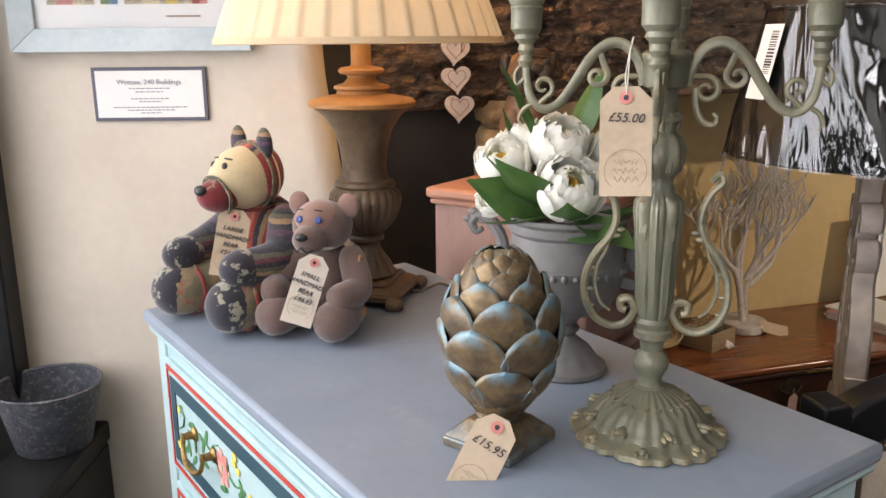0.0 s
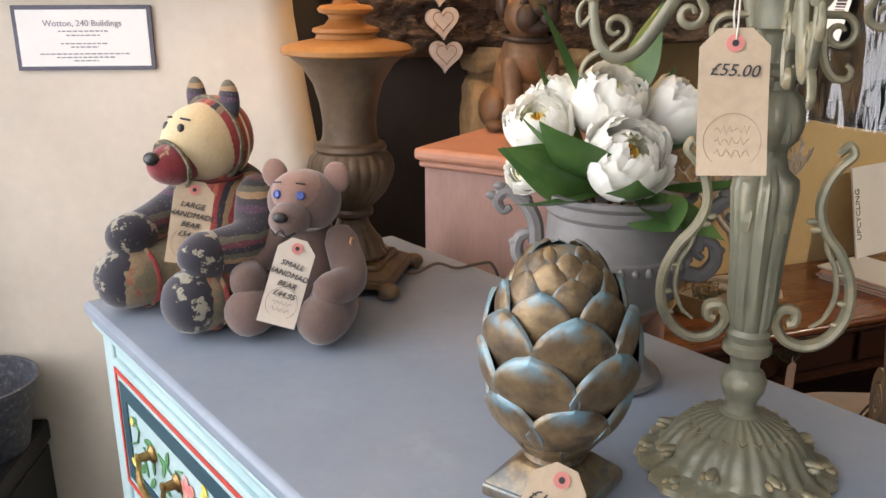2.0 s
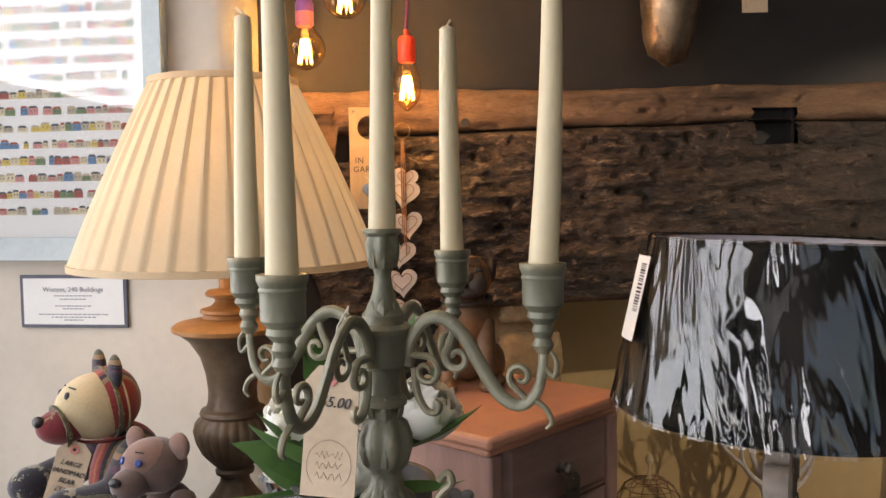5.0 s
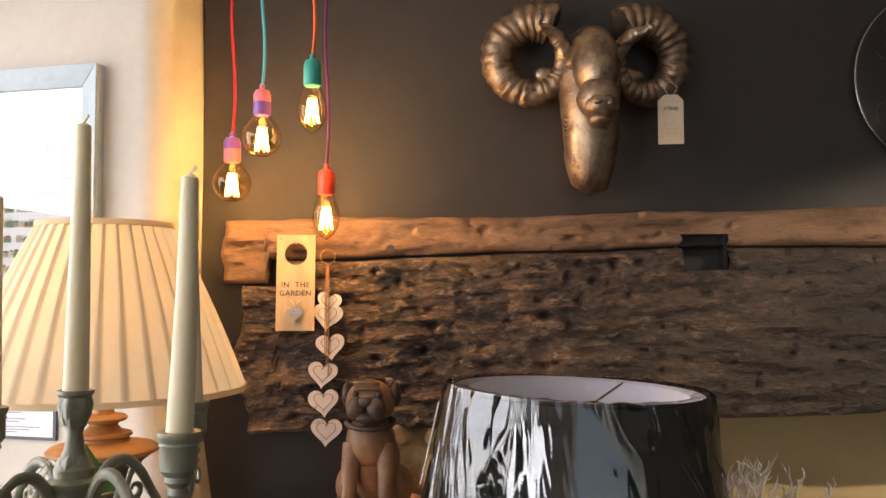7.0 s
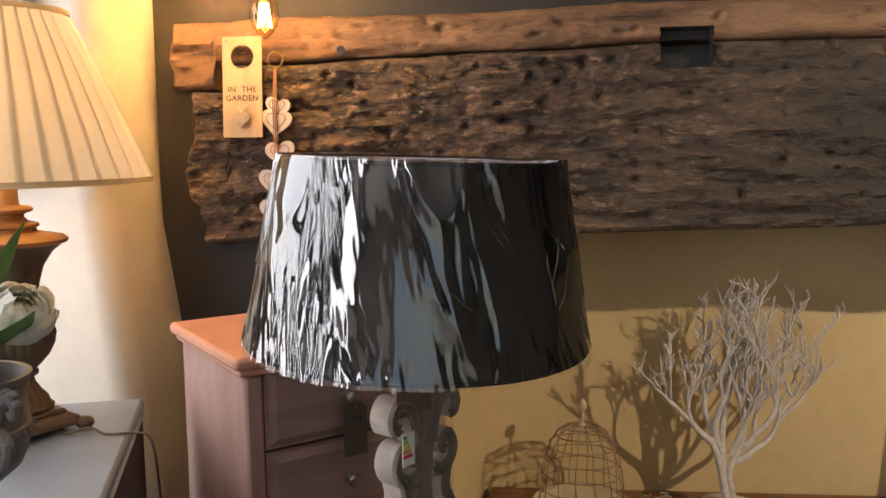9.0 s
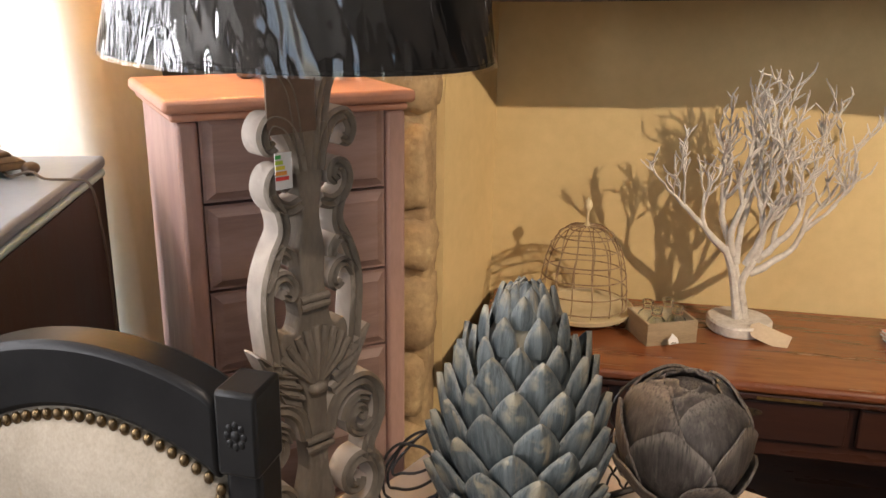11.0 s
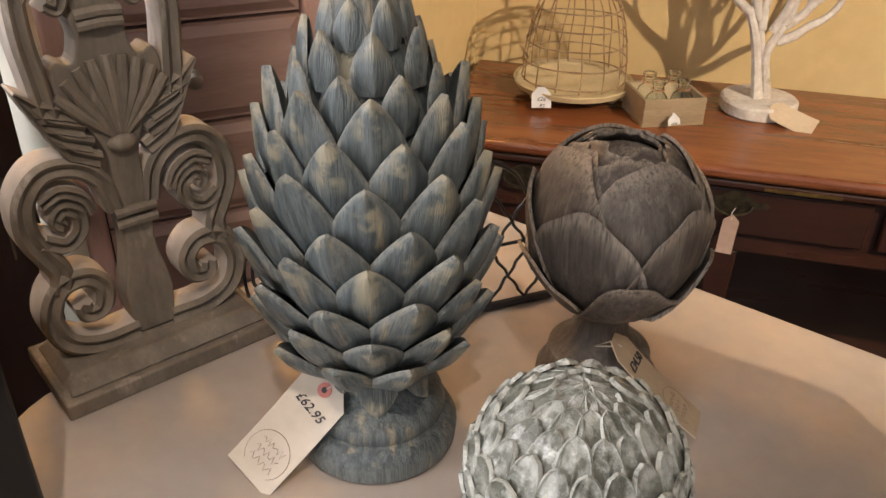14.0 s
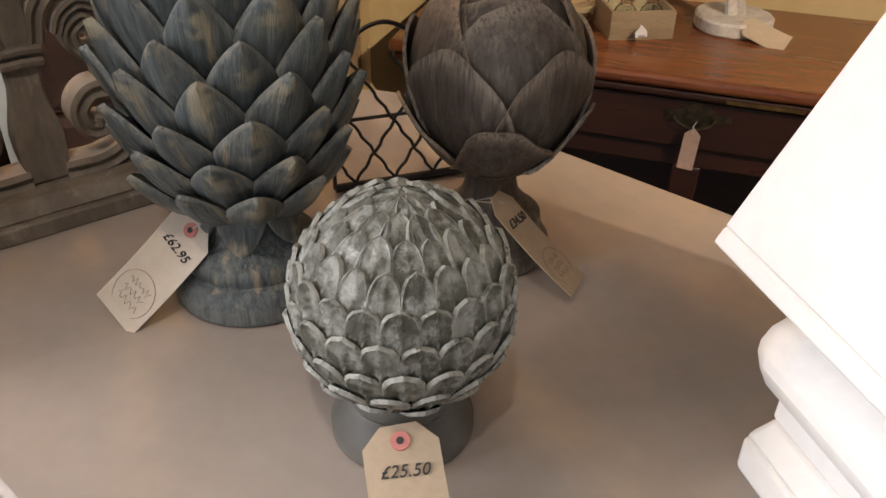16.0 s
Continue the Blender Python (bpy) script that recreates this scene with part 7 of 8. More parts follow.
for ob in cl.children:
    kind_ = ob.name.split(".")[0]
    if kind_ in ("shade", "lining", "shade_rim", "shade_carrier", "plastic_wrap", "wrap_crease", "wrap_fold", "sticker", "barcode_line"):
        ob.matrix_basis = ASKEW
    elif kind_ in ("spine", "fan_ray", "fan_knot", "band", "scroll", "leaf_tip", "energy_label", "label_bar", "hanging_card"):
        ob.matrix_basis = STRETCH

# ---- finials on the side table ----
LEAD = mat("blue grey antiqued resin", (0.112, 0.130, 0.130), (0.056, 0.069, 0.071), 0.40, scale=22, stretch=(9, 9, 0.8), bump=0.7, fine=90, c3=(0.27, 0.225, 0.15), lo3=0.60, hi3=0.70, scale3=9, vary=0.22, edge=(0.30, 0.29, 0.25), elo=0.53, ehi=0.64, bdist=0.003)
UMBER = mat("dark umber resin", (0.105, 0.086, 0.072), (0.058, 0.048, 0.041), 0.55, scale=20, stretch=(8, 8, 0.8), bump=0.6, fine=120, c3=(0.17, 0.145, 0.118), lo3=0.56, hi3=0.72, scale3=18, vary=0.18, edge=(0.25, 0.21, 0.17), elo=0.515, ehi=0.57)
STONEGREY = mat("pale grey distressed resin", (0.25, 0.255, 0.225), (0.075, 0.076, 0.058), 0.5, scale=70, lo=0.38, hi=0.56, bump=0.9, fine=160, c3=(0.36, 0.37, 0.35), lo3=0.56, hi3=0.68, scale3=40, vary=0.2, edge=(0.33, 0.335, 0.30), elo=0.53, ehi=0.60, bdist=0.003)
rubbed(LEAD, (0.26, 0.235, 0.17), 0.022, 0.036, 0.013, 55, 0.48, 0.58)
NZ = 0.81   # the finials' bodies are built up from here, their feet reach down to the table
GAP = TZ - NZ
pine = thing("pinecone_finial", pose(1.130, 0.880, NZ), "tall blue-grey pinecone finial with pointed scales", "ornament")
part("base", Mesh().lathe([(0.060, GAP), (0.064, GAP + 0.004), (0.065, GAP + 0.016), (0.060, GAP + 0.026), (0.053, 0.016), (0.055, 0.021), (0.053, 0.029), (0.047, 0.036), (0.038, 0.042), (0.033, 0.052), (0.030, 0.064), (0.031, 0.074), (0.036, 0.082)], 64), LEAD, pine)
for k in range(6):
    q = scale_mesh(0.020, 0.046, 0.004, 0.004, 2.2, 0.003)
    part("base_leaf", q, LEAD, pine, m=pose(0, 0, 0.080, 0, 0, 60 * k + 20) @ pose(0, -0.031, 0, 180, 0, 0) @ pose(0, 0, 0, 12, 0, 180))
PH = 0.355
pbody = lambda z: max(0.004, 0.066 * (math.sin(math.pi * min(1.0, max(0.0, 0.24 + 0.76 * (z - 0.07) / 0.285))) ** 0.75))
part("core", Mesh().lathe([(pbody(z) * 0.93, z) for z in [0.072 + 0.27 * i / 20 for i in range(21)]] + [(0, 0.346)], 40), LEAD, pine)
pm_ = [scale_mesh(0.0275, 0.056, 0.0085, 0.0075, 1.5, 0.003, 0.003, 12, 12), scale_mesh(0.0175, 0.042, 0.006, 0.004, 1.7, 0.0025, 0.003, 10, 10)]
rows = []
zz, k = 0.072, 0
while zz < 0.325:
    t_ = (zz - 0.072) / 0.253
    n = 10 if t_ < 0.66 else (8 if t_ < 0.82 else 7)
    rows.append((zz, n, 19 - 5 * t_, (0.86 + 0.25 * math.sin(math.pi * min(1, t_ * 1.1 + 0.1))) if t_ < 0.7 else 1.0 - 0.25 * (t_ - 0.7) / 0.3, 0.5 * (k % 2), 0 if t_ < 0.7 else 1))
    zz += 0.0222 + 0.003 * math.sin(3 * t_)
    k += 1
rows += [(0.318, 6, 2, 0.80, 0.3, 1), (0.326, 5, -4, 0.72, 0.0, 1), (0.332, 4, -10, 0.55, 0.4, 1)]
scales(pine, rows, lambda z: pbody(z) * 0.95, LEAD, pm_, jitter=0.06, seed=4)

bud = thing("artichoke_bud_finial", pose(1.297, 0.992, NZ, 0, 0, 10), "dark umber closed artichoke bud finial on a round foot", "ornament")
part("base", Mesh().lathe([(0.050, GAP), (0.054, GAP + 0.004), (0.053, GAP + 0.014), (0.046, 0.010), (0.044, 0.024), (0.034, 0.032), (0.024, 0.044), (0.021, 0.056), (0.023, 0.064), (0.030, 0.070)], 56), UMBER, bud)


def bud_at(s, ang, off):
    """A place on the bud: s from the neck (0) to the crown (1)."""
    th = radians(-78 + 156 * s)
    r = 0.0680 * math.cos(th) ** 0.85 * (1 - 0.34 * (1 - s) ** 2) + off * math.cos(th)
    return (r * math.sin(ang), -r * math.cos(ang), 0.141 + 0.073 * math.sin(th) + off * math.sin(th))


def bud_petal(s0, s1, half, off, lift, point, wave, seed):
    """A petal that hugs the bud, with a lifted, slightly wavy tip."""
    q = Mesh()

    def fn(u, v, d):
        x = (u - 0.5) * 2
        top = s1 - (s1 - s0) * (0.42 * abs(x) ** point) + wave * noise.noise(Vector((x * 2.2, seed, 0.5)))
        s = s0 + (top - s0) * v
        wide = radians(half) * min(1.0, 0.55 + 0.9 * v)
        o = off * (0.3 + 0.7 * min(1.0, 2.5 * v)) + lift * v ** 4 + 0.0022 * (1 - x * x) + 0.0010 * math.cos(x * 9 + seed) * v * (1 - v) - d
        return bud_at(s, x * wide, o)
    nu, nv = 16, 12
    q.grid(lambda u, v: fn(u, v, 0.0), nu, nv)
    q.grid(lambda u, v: fn(u, v, 0.0028), nu, nv)
    w1 = nu + 1
    k = w1 * (nv + 1)
    loop = [j * w1 for j in range(nv + 1)] + [nv * w1 + i for i in range(1, nu + 1)] + [j * w1 + nu for j in range(nv - 1, -1, -1)]
    for a, b in zip(loop, loop[1:]):
        q.f.append((a, b, b + k, a + k))
        q.mi.append(0)
    return q


part("core", Mesh().lathe([(Vector(bud_at(i / 20, 0, -0.003)).xy.length, bud_at(i / 20, 0, -0.003)[2]) for i in range(1, 20)] + [(0.010, 0.200), (0, 0.198)], 48), UMBER, bud)
for n_, turn_, shape in ((5, 8, (0.03, 0.45, 42, 0.0080, 0.0075, 1.7, 0.06, 1)), (5, 44, (0.06, 0.70, 44, 0.0055, 0.0065, 2.2, 0.05, 2)), (4, 20, (0.20, 0.90, 54, 0.0028, 0.0060, 2.4, 0.05, 3)), (5, 0, (0.60, 0.965, 48, 0.0008, 0.0045, 2.2, 0.06, 4)), (4, 30, (0.82, 1.0, 56, -0.0016, 0.0060, 2.0, 0.06, 5))):
    first = part("petal", bud_petal(*shape), UMBER, bud, smooth=50, m=pose(0, 0, 0, 0, 0, turn_))
    for k in range(1, n_):
        ob = new("petal", first.data)
        ob.parent = bud
        ob.matrix_basis = pose(0, 0, 0, 0, 0, turn_ + 360 * k / n_ + 5 * math.sin(k * 2.3 + turn_))

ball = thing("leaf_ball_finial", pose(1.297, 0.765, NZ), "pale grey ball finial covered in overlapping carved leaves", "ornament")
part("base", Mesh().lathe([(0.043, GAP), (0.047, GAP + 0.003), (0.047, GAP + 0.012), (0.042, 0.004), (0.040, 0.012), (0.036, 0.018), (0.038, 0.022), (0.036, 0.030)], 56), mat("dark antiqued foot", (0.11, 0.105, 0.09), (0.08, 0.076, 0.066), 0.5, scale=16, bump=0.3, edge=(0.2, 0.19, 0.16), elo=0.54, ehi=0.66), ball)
BC, BR = 0.091, 0.0658
part("core", Mesh().ell((0, 0, BC), (BR * 0.97, BR * 0.97, BR * 0.97), None, 40, 24), STONEGREY, ball)


def carved_leaf(w, l, point, lobed):
    """A low leaf with a raised rim, a midrib and side veins, its tip standing a little proud."""
    q = Mesh()

    def fn(u, v, d):
        x = (u - 0.5) * 2
        ww = w * min(1.0, 0.80 + 0.5 * v) * max(0.0, 1 - v ** point) ** 0.55 + 0.0002
        rim_ = math.exp(-((abs(x) - 0.86) / 0.12) ** 2)
        rib = math.exp(-(x / 0.10) ** 2)
        vein = 0.0010 * math.cos(26 * v - 9 * abs(x)) * (1 - abs(x)) * lobed
        vein += 0.0008 * math.cos(11 * x) * (1 - v) * lobed
        y = 0.0014 * (1 - x * x) + 0.0015 * rim_ + 0.0012 * rib * (1 - v) + vein + 0.0030 * v ** 3 - 0.0065 * v * v
        return (ww * x, -(y - d), l * v)
    nu, nv = 14, 10
    q.grid(lambda u, v: fn(u, v, 0.0), nu, nv)
    q.grid(lambda u, v: fn(u, v, 0.0014), nu, nv)
    w1 = nu + 1
    k = w1 * (nv + 1)
    loop = [j * w1 for j in range(nv + 1)] + [nv * w1 + i for i in range(1, nu + 1)] + [j * w1 + nu for j in range(nv - 1, -1, -1)]
    for a, b in zip(loop, loop[1:]):
        q.f.append((a, b, b + k, a + k))
        q.mi.append(0)
    return q


bl_ = [carved_leaf(0.0118, 0.0285, 5.0, 1.0), carved_leaf(0.0112, 0.029, 2.4, 0.35), scale_mesh(0.006, 0.020, 0.002, -0.003, 2.2, 0.0015, 0.001, 6, 5)]
brad = lambda z: math.sqrt(max(0.000004, BR ** 2 - (z - BC) ** 2))
brows = []
for j, lat in enumerate((-58, -42, -26, -10, 6, 22, 37, 51, 63)):
    z = BC + BR * math.sin(radians(lat))
    n = max(7, int(round(2 * math.pi * BR * math.cos(radians(lat)) / 0.0205)))
    brows.append((z, n, 5 if lat < 20 else 4, 1.02, 0.5 * (j % 2), 0 if lat < 18 else 1))
brows.append((BC + BR * math.sin(radians(74)), 9, 9, 0.9, 0.2, 2))
brows.append((BC + BR * math.sin(radians(82)), 5, 8, 0.5, 0.2, 2))
scales(ball, brows, lambda z: brad(z) * 0.985, STONEGREY, bl_, "carved_leaf", jitter=0.05, seed=9, step=0.0005)

price_tag(facing((1.102, 0.842, 0.862), (1.050, 0.795, 0.799), (1.35, 0.30, 1.9)), ["£62.95"], 0.046, 0.100, 0.0105, "pale card price tag tied to the pinecone finial", card=bpy.data.materials["pale card"], loop=[(0, 0, 0), (0.004, -0.003, 0.010), (0.006, 0.014, 0.022), (0.0, 0.004, 0.008), (0, 0, 0)])
price_tag(facing((1.316, 0.958, 0.862), (1.396, 0.940, 0.800), (1.95, 0.95, 1.35)), ["£34.50"], 0.042, 0.100, 0.011, "buff card price tag tied with twine to the bud finial", ring=False, loop=[(0, 0, 0), (-0.005, 0.002, 0.010), (-0.016, 0.01, 0.018), (-0.005, 0.004, 0.006), (0, 0, 0)])
price_tag(facing((1.313, 0.714, 0.835), (1.340, 0.665, 0.805), (1.40, 0.25, 1.9)), ["£25.50"], 0.046, 0.100, 0.0105, "buff card price tag tied to the leaf ball finial")

# ---- white stepped lamp base ----
CHALK = mat("distressed white paint", (0.80, 0.79, 0.76), (0.75, 0.74, 0.71), 0.55, scale=8, bump=0.15, fine=90, c3=(0.55, 0.45, 0.36), lo3=0.72, hi3=0.78, scale3=30, vary=0.03)
wl_ = thing("white_pillar_stand", pose(1.625, 0.770, TZ, 0, 0, 32), "chalky white stepped square pillar stand", "stand")
part("foot", Mesh().frustum((0.083, 0.083, 0.0), (0.083, 0.083, 0.028)).frustum((0.083, 0.083, 0.0282), (0.073, 0.073, 0.050)), CHALK, wl_, bevel=0.004)
part("torus_moulding", Mesh().frustum((0.093, 0.093, 0.074), (0.093, 0.093, 0.122)), CHALK, wl_, bevel=0.020)
part("waist", Mesh().frustum((0.074, 0.074, 0.050), (0.074, 0.074, 0.166)), CHALK, wl_, bevel=0.002)
part("pyramid", Mesh().frustum((0.115, 0.115, 0.156), (0.112, 0.112, 0.168)).frustum((0.112, 0.112, 0.1682), (0.030, 0.030, 0.50)), CHALK, wl_, bevel=0.002)

# ---- black wire rack and cords ----
WIRE = mat("black twisted wire", (0.014, 0.013, 0.013), None, 0.45, bump=0.2)
rack = thing("wire_rack", frame_at((1.135, 1.035), (0.80, 0.60), TZ), "black twisted wire rack standing on the table", "rack")
part("base_bar", Mesh().tube([(0, 0, 0.005), (0.20, 0, 0.005)], 0.0045, 8), WIRE, rack)
part("arch", Mesh().tube(smooth_path([(0.0, 0, 0.005), (0.0, 0, 0.10), (0.02, 0, 0.15), (0.05, 0, 0.165), (0.08, 0, 0.15), (0.10, 0, 0.12), (0.12, 0, 0.15), (0.15, 0, 0.165), (0.18, 0, 0.15), (0.20, 0, 0.10), (0.20, 0, 0.005)]), 0.0022, 6), WIRE, rack)
for k in range(5):
    for s_ in (-1, 1):
        x0 = 0.02 + 0.04 * k
        n = 24
        pts = []
        for i in range(n + 1):
            t_ = i / n
            xx = x0 + s_ * 0.085 * t_
            if not 0 <= xx <= 0.2:
                break
            pts.append((xx + 0.0011 * math.cos(i * 1.8), 0.0011 * math.sin(i * 1.8), 0.008 + 0.13 * t_))
        if len(pts) > 3:
            part("wire", Mesh().tube(pts, 0.0016, 6), WIRE, rack)
part("cross_wire", Mesh().tube([(0, 0, 0.075), (0.2, 0, 0.075)], 0.0018, 6), WIRE, rack)
flex = thing("lamp_flex", pose(0.985, 1.020, TZ), "coiled black braided lamp flex lying on the table", "cable")
random.seed(21)
for k in range(4):
    pts = []
    for i in range(16):
        a = 2 * math.pi * i / 16
        pts.append((0.038 * math.cos(a) * (1 + 0.12 * k) + 0.008 * k, 0.020 * math.sin(a) + 0.010 * k, 0.045 + 0.042 * math.sin(a + 0.4 * k) + 0.012 * k + random.uniform(-0.004, 0.004)))
    part("loop", Mesh().tube(smooth_path(pts + pts[:1], 3), 0.0019, 6), WIRE, flex)

# ---- black upholstered chair ----
LINEN = mat("natural linen", (0.36, 0.31, 0.24), (0.32, 0.275, 0.21), 0.9, scale=30, bump=0.5, fine=300, vary=0.14, sheen=0.2, c3=(0.28, 0.20, 0.11), lo3=0.66, hi3=0.7, scale3=9)
chair = thing("upholstered_chair", pose(0.797, 0.700, 0, 0, 0, -4) @ Matrix.Diagonal((0.78, 1, 1, 1)), "black painted carved chair with linen back and brass nails", "chair")
for s_ in (-1, 1):
    part("back_post", Mesh().box(s_ * 0.181 - 0.019, s_ * 0.181 + 0.019, -0.020, 0.020, 0.42, 1.128), BLACK_PAINT, chair, bevel=0.006)
    part("corner_block", Mesh().box(s_ * 0.180 - 0.022, s_ * 0.180 + 0.022, -0.025, 0.020, 1.060, 1.132), BLACK_PAINT, chair, bevel=0.004)
    ro = part("rosette", Mesh().ell((s_ * 0.180, -0.0245, 1.096), (0.005, 0.0025, 0.005), None, 12, 8), BLACK_PAINT, chair)
    for k in range(8):
        a = k * math.pi / 4
        part("petal", Mesh().ell((s_ * 0.180 + 0.009 * math.cos(a), -0.0245, 1.096 + 0.009 * math.sin(a)), (0.0040, 0.0018, 0.0040), None, 8, 6), BLACK_PAINT, ro)
    for y, n in ((0.0, "back_leg"), (-0.38, "front_leg")):
        part(n, Mesh().frustum((0.015, 0.015, 0.0), (0.022, 0.022, 0.419), pose(s_ * 0.185, y, 0)), BLACK_PAINT, chair, bevel=0.004)
ol, il = [], []
for i in range(25):
    t_ = i / 24
    x = -0.157 + 0.314 * t_
    arch = math.sin(math.pi * t_)
    ol.append((x, 1.118 + 0.034 * arch ** 0.7))
    il.append((x, 1.050 + 0.045 * arch ** 0.8))
part("top_rail", Mesh().plate(ol + il[::-1], -0.022, 0.018), BLACK_PAINT, chair, bevel=0.006)
part("lower_rail", Mesh().box(-0.161, 0.161, -0.018, 0.018, 0.56, 0.61), BLACK_PAINT, chair, bevel=0.004)
pad = Mesh()


def cushion(u, v):
    x = -0.160 + 0.320 * u
    top_ = 1.052 + 0.045 * math.sin(math.pi * u) ** 0.8
    z = 0.61 + (top_ - 0.61) * v
    e = min(u, 1 - u) * 0.32
    e2 = min(v, 1 - v) * 0.45
    return (x, -0.008 - 0.024 * min(1, e / 0.05) ** 0.5 * min(1, e2 / 0.05) ** 0.5, z)


pad.grid(cushion, 24, 24)
part("back_pad", pad, LINEN, chair, "natural linen back pad", smooth=80, thick=0.004)
part("seat", Mesh().box(-0.205, 0.205, -0.40, 0.0, 0.42, 0.49), LINEN, chair, "natural linen seat", bevel=0.02)
nail = Mesh().ell((0, 0, 0), (0.0055, 0.004, 0.0055), None, 10, 6)
nd = None
pts = [(x, z - 0.006) for x, z in il[::1]]
for z in [1.036 - 0.0118 * k for k in range(34)]:
    pts += [(-0.155, z), (0.155, z)]
NAIL = mat("antique brass nail", (0.20, 0.14, 0.07), (0.10, 0.07, 0.04), 0.3, metal=0.9, scale=200)
for x, z in pts:
    if nd is None:
        nd = part("nail", nail, NAIL, chair)
        nd.matrix_basis = pose(x, -0.020, z)
    else:
        ob = new("nail", nd.data)
        ob.parent = chair
        ob.matrix_basis = pose(x, -0.020, z)

# ---- things on the desk ----
RUST = mat("rusty cream wire", (0.36, 0.26, 0.15), (0.22, 0.13, 0.07), 0.7, scale=40, bump=0.4, vary=0.2)
CREAMT = mat("distressed cream tray", (0.62, 0.52, 0.33), (0.56, 0.46, 0.28), 0.6, scale=14, bump=0.15, c3=(0.36, 0.25, 0.14), lo3=0.64, hi3=0.72, scale3=18, vary=0.06)
DZ = 0.70
cage = thing("wire_cage", pose(1.166, 1.965, DZ), "rusty cream domed wire birdcage cloche on a footed tray", "birdcage")
part("tray", Mesh().lathe([(0.0, 0.024), (0.100, 0.024), (0.108, 0.026), (0.113, 0.034), (0.115, 0.033), (0.110, 0.022), (0.100, 0.019), (0.0, 0.019)], 64), CREAMT, cage)
for k in range(3):
    a = radians(100 + 120 * k)
    part("foot", Mesh().ell((0.085 * math.cos(a), 0.085 * math.sin(a), 0.010), (0.009, 0.009, 0.010), None, 12, 8), CREAMT, cage)
dome = lambda t_: (0.098 * math.cos(t_ * math.pi / 2) ** 0.62, 0.034 + 0.185 * math.sin(t_ * math.pi / 2) ** 1.0)
for k in range(14):
    a = 2 * math.pi * k / 14
    pts = []
    for i in range(15):
        r, z = dome(i / 14)
        pts.append((r * math.cos(a + 0.02 * math.sin(i)), r * math.sin(a + 0.02 * math.sin(i)), z))
    part("wire", Mesh().tube(pts, 0.0014, 6), RUST, cage)
for t_ in (0.02, 0.14, 0.27, 0.40, 0.54, 0.70, 0.86):
    r, z = dome(t_)
    part("hoop", Mesh().tube([(r * 1.01 * math.cos(a), r * 1.01 * math.sin(a), z + 0.0015 * math.sin(3 * a)) for a in [2 * math.pi * i / 48 for i in range(48)]], 0.0016, 6, closed=True), RUST, cage)
part("finial", Mesh().lathe([(0.010, 0.216), (0.006, 0.222), (0.003, 0.228), (0.003, 0.250), (0.007, 0.256), (0.010, 0.264), (0.008, 0.274), (0.003, 0.280), (0.0, 0.284)], 20), CREAMT, cage)
WTAG = mat("white card", (0.70, 0.70, 0.72), None, 0.6, vary=0.02)
price_tag(facing((1.120, 1.860, 0.742), (1.124, 1.848, 0.700), (1.2, 0.3, 1.4)), ["£26", ".95"], 0.036, 0.038, 0.010, "small white price card on the birdcage", card=WTAG, ring=False, stamp=False, hole=0.004)

crate = thing("bottle_crate", frame_at((1.307, 1.832), (0.914, 0.405), DZ), "small pale wooden crate holding four clear bottles", "crate")
CRATE = mat("pale crate wood", (0.33, 0.25, 0.16), (0.27, 0.20, 0.125), 0.7, scale=12, stretch=(1, 1, 5), bump=0.2)
for a in ((0, 0.116, 0, 0.006, 0.004, 0.050), (0, 0.116, 0.097, 0.103, 0.004, 0.050), (0, 0.006, 0.0065, 0.0965, 0.004, 0.050), (0.110, 0.116, 0.0065, 0.0965, 0.004, 0.050)):
    part("side", Mesh().box(*a), CRATE, crate, bevel=0.001)
part("bottom", Mesh().box(0, 0.116, 0, 0.103, 0.0, 0.0038), CRATE, crate)
CLEAR = glass("clear bottle glass", (0.93, 0.96, 0.94))
for x, y in ((0.034, 0.030), (0.082, 0.030), (0.034, 0.074), (0.082, 0.074)):
    bt = thing("small_bottle", crate.matrix_basis @ pose(x, y, 0.0042), "small clear glass bottle standing in the crate", "bottle", "crate bottles")
    part("glass", Mesh().lathe([(0.0, 0.0), (0.019, 0.0), (0.0205, 0.003), (0.0205, 0.036), (0.017, 0.044), (0.0105, 0.050), (0.0095, 0.062), (0.0125, 0.065), (0.0125, 0.070), (0.0085, 0.070), (0.008, 0.052), (0.015, 0.043), (0.0185, 0.035), (0.0185, 0.004), (0.0, 0.003)], 28), CLEAR, bt).visible_shadow = False
    part("twine_tie", Mesh().tube([(0.0115 * math.cos(a), 0.0115 * math.sin(a), 0.055) for a in [2 * math.pi * i / 16 for i in range(16)]], 0.0012, 5, closed=True), TWINE, bt)
price_tag(facing((1.358, 1.838, 0.728), (1.366, 1.806, 0.702), (1.2, 0.3, 1.4)), ["£9.95"], 0.020, 0.024, 0.0045, "tiny white price ticket tied to the bottles", card=WTAG, ring=False, stamp=False, hole=0.004)

# ---- whitewashed branch tree ----
BRANCH = mat("whitewashed branch", (0.62, 0.58, 0.53), (0.52, 0.47, 0.42), 0.8, scale=40, bump=0.5, fine=140, c3=(0.36, 0.29, 0.22), lo3=0.60, hi3=0.72, scale3=30, vary=0.12)
tree = thing("branch_tree", pose(1.511, 1.982, DZ), "whitewashed branch tree ornament on a round wooden slice", "ornament")
part("slice_base", Mesh().lathe([(0.066, 0.0), (0.070, 0.004), (0.070, 0.022), (0.066, 0.026), (0.0, 0.026)], 48, fn=lambda a, z, j: 1 + 0.03 * math.sin(3 * a + 1)), BRANCH, tree)
random.seed(17)


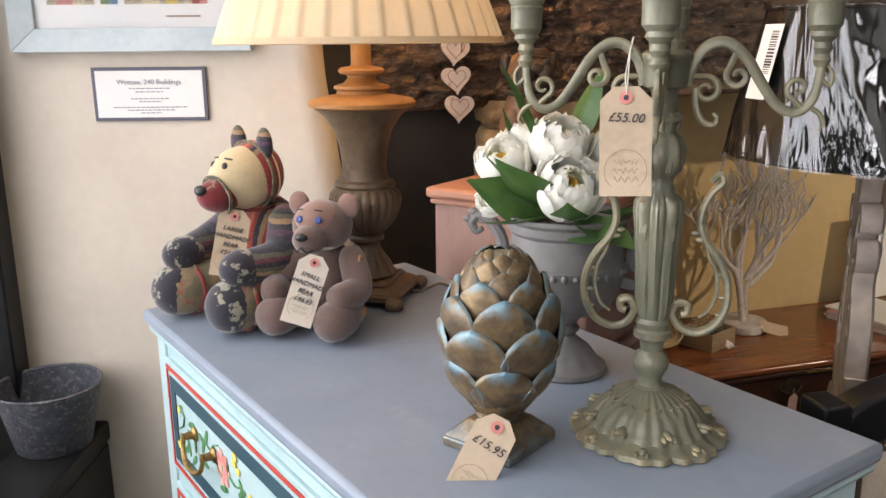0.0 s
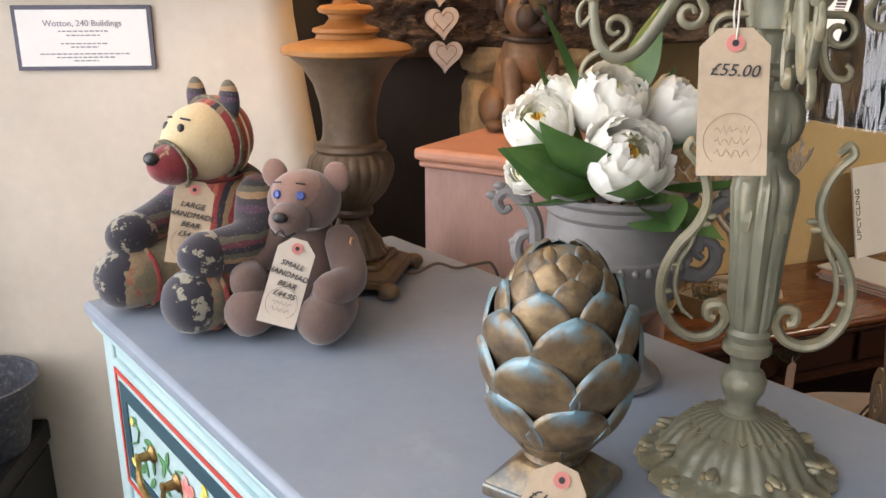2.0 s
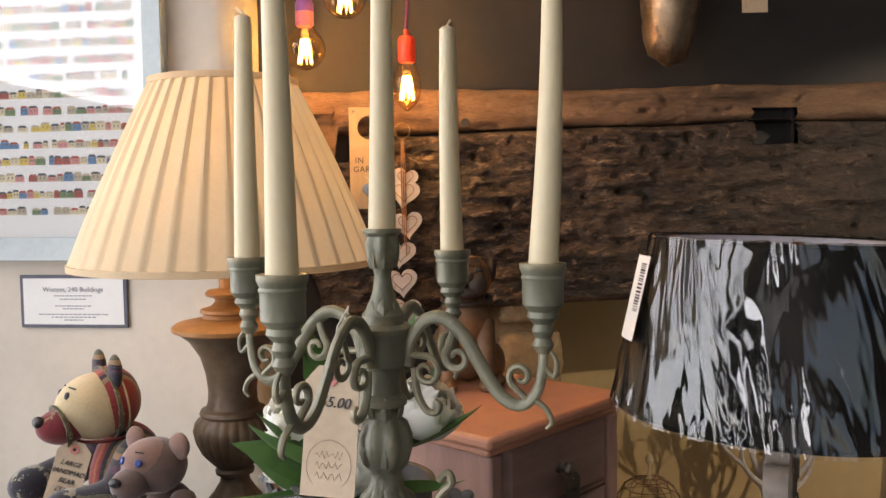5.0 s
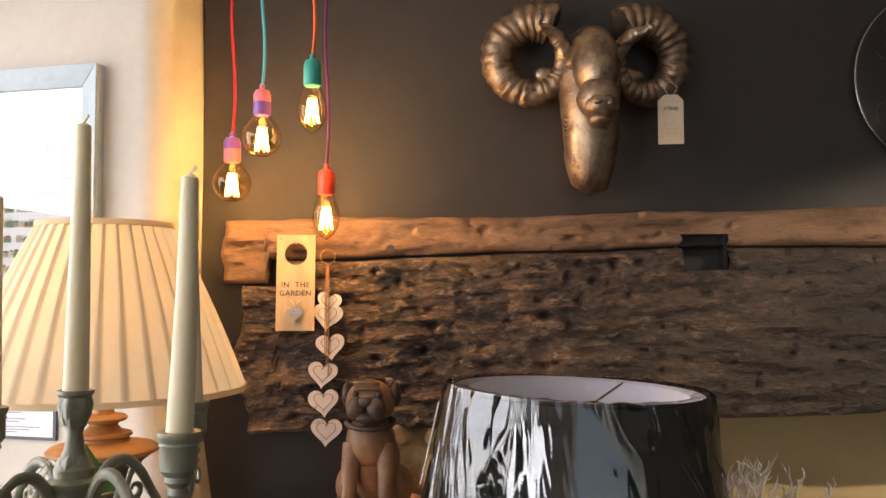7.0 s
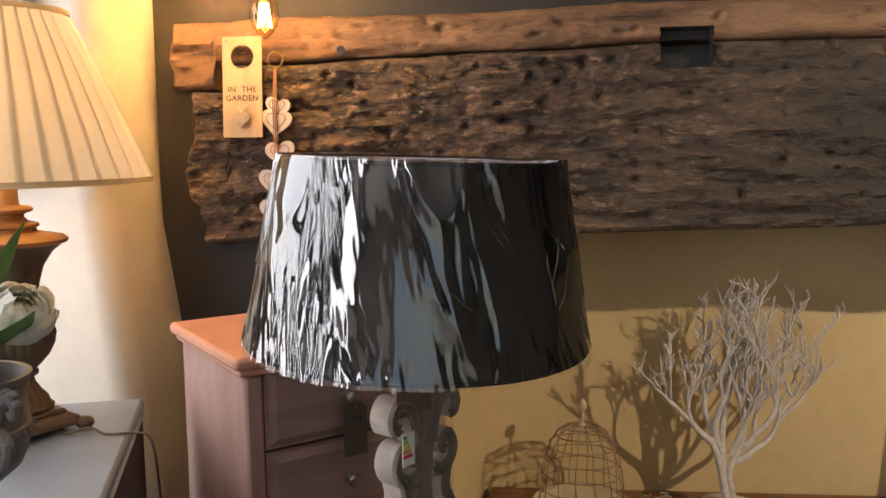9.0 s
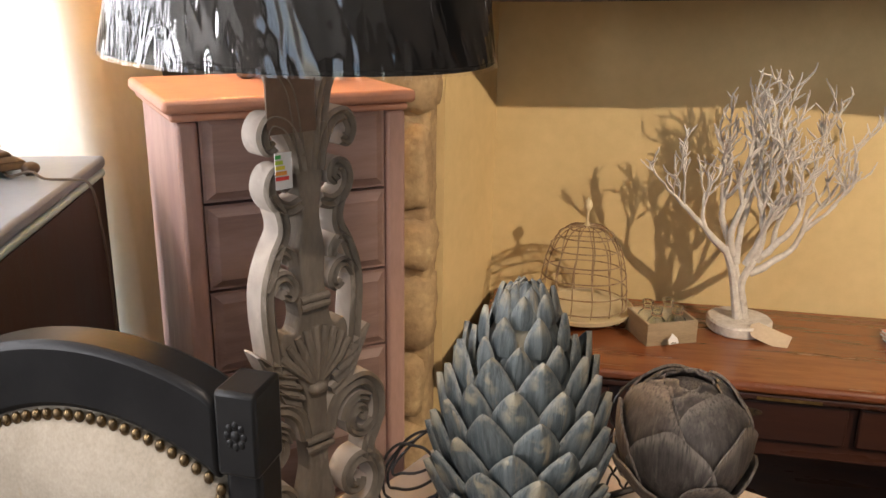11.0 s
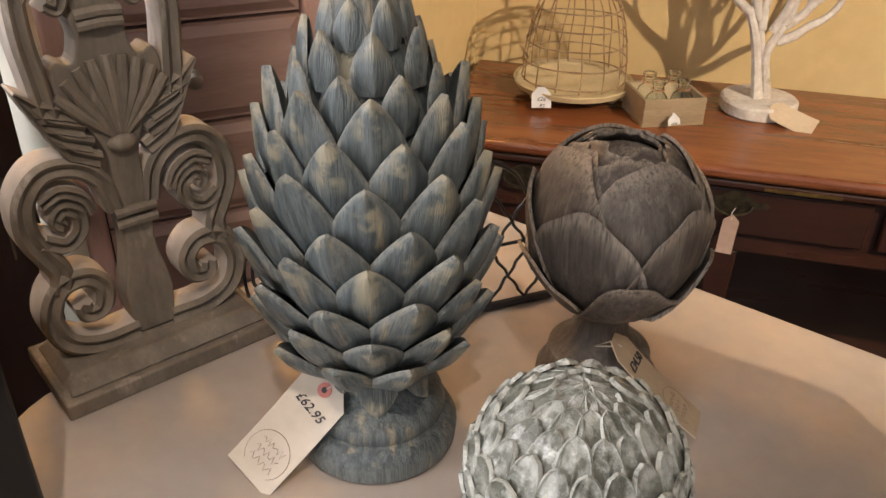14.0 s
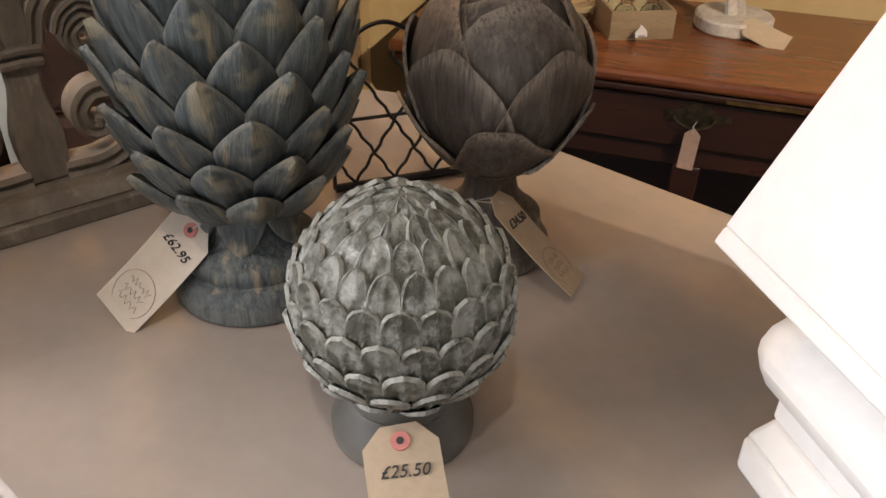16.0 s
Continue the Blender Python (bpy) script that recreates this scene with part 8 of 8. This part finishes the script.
def grow(me, p, d, length, r, depth):
    n = max(4, int(length / 0.016))
    pts, rs_ = [p.copy()], [r]
    q, dd = p.copy(), d.normalized()
    for i in range(n):
        dd = (dd + Vector((random.uniform(-1, 1), random.uniform(-1, 1) * 0.5, random.uniform(-1, 1))) * 0.25 + Vector((0, 0, 0.09))).normalized()
        q = q + dd * (length / n)
        if q.y > 0.135:
            q.y = 0.135
            dd.y = -abs(dd.y) * 0.3
        pts.append(q.copy())
        rs_.append(r * (1 - 0.55 * (i + 1) / n) * (1 + 0.12 * random.uniform(-1, 1)))
    me.tube(pts, rs_, 6 if r < 0.004 else 8)
    if depth > 0:
        kids = 3 if depth > 1 else random.choice((2, 2, 3))
        for k in range(kids):
            i = int(n * random.uniform(0.35, 1.0)) if k else n
            side = Vector((random.uniform(-1.2, 1.2), random.uniform(-0.6, 0.4), random.uniform(-0.3, 0.8)))
            grow(me, pts[i], (dd * 0.9 + side * 0.75).normalized(), length * random.uniform(0.46, 0.70), max(0.0025, rs_[i] * 0.86), depth - 1)


tk = Mesh()
for pts in ([(0.000, 0, 0.024), (-0.008, 0.002, 0.07), (-0.016, 0, 0.12), (-0.030, 0.005, 0.18)], [(0.012, 0.004, 0.024), (0.004, 0, 0.06), (-0.004, -0.004, 0.11), (0.020, 0, 0.17)], [(-0.006, -0.006, 0.024), (-0.016, -0.006, 0.08), (-0.030, -0.008, 0.14), (-0.05, -0.01, 0.19)]):
    sp_ = smooth_path(pts, 6)
    tk.tube(sp_, taper(len(sp_), 0.0105, 0.0075, 0.0085), 8)
part("trunk", tk, BRANCH, tree)
for p, d, l in (((-0.030, 0.005, 0.17), (-0.55, 0.0, 0.85), 0.20), ((-0.045, -0.01, 0.18), (-0.95, -0.1, 0.55), 0.16), ((-0.020, 0.0, 0.15), (-0.1, 0.05, 1.0), 0.22), ((0.018, 0, 0.165), (0.35, 0.0, 0.9), 0.22),
                ((0.010, 0, 0.13), (0.85, 0.05, 0.55), 0.22), ((0.020, 0, 0.16), (0.75, -0.15, 0.8), 0.20), ((-0.028, 0, 0.17), (-0.30, -0.2, 0.95), 0.23), ((0.0, 0, 0.15), (0.15, -0.15, 1.0), 0.22)):
    q = Mesh()
    grow(q, Vector(p), Vector(d), l * 0.88, 0.0088, 4)
    part("branch", q, BRANCH, tree, smooth=80, fix=False)
price_tag(facing((1.535, 1.920, 0.726), (1.612, 1.895, 0.704), (1.4, 0.8, 2.2)), [], 0.040, 0.085, 0.008, "buff card price tag lying against the tree base", stamp=False, ring=False)

# This tag hangs in shade, and its dark brown puts that into the colour.
price_tag(PK @ pose(0.172, -0.026, 1.168), ["£280"], 0.040, 0.086, 0.010, "price tag on the tall chest's knob, coloured dark as in shade", card=mat("card in shade colour", (0.10, 0.08, 0.06), (0.085, 0.066, 0.05), 0.8, scale=12), ring=False, stamp=False, loop=[(0, 0, 0), (0.0, 0.006, 0.012), (0.0, 0.012, 0.008)])
price_tag(facing((1.474, 1.700, 0.608), (1.470, 1.700, 0.50), (1.4, 0.3, 1.3)), [], 0.026, 0.075, 0.008, "pinkish card ticket hanging from the desk handle", card=mat("pinkish card", (0.42, 0.30, 0.26), None, 0.75), ring=False, stamp=False, loop=[(0, 0, 0), (-0.002, 0.002, 0.012), (0.002, 0.006, 0.020)])

# ---- magazines at the far end of the desk ----
random.seed(31)
for k in range(5):
    mg = thing("magazine", pose(1.945 + random.uniform(-0.006, 0.006), 1.880 + random.uniform(-0.008, 0.008), DZ + 0.0062 * k, 0, 0, 14 + random.uniform(-5, 5)), "glossy craft magazine lying in a stack on the desk", "magazine", "magazine stack")
    part("pages", Mesh().box(-0.098, 0.098, -0.138, 0.138, 0.0004, 0.0055), PAPER, mg)
    part("cover", Mesh().box(-0.100, 0.100, -0.140, 0.140, 0.0056, 0.0061), random.choice((PAPER, GREY_PAINT, PINK_TOP)), mg)
up = thing("standing_magazine", pose(2.075, 2.035, DZ + 0.031, -12, 0, 10), "upright white magazine with a printed title leaning on the wall", "magazine", "magazine stack")
part("cover", Mesh().box(-0.10, 0.10, -0.003, 0.003, 0.0, 0.27), PAPER, up)
letters("UPCYCLING", 0.028, INK, up, pose(-0.082, -0.0035, 0.13, 0, -90, 0))
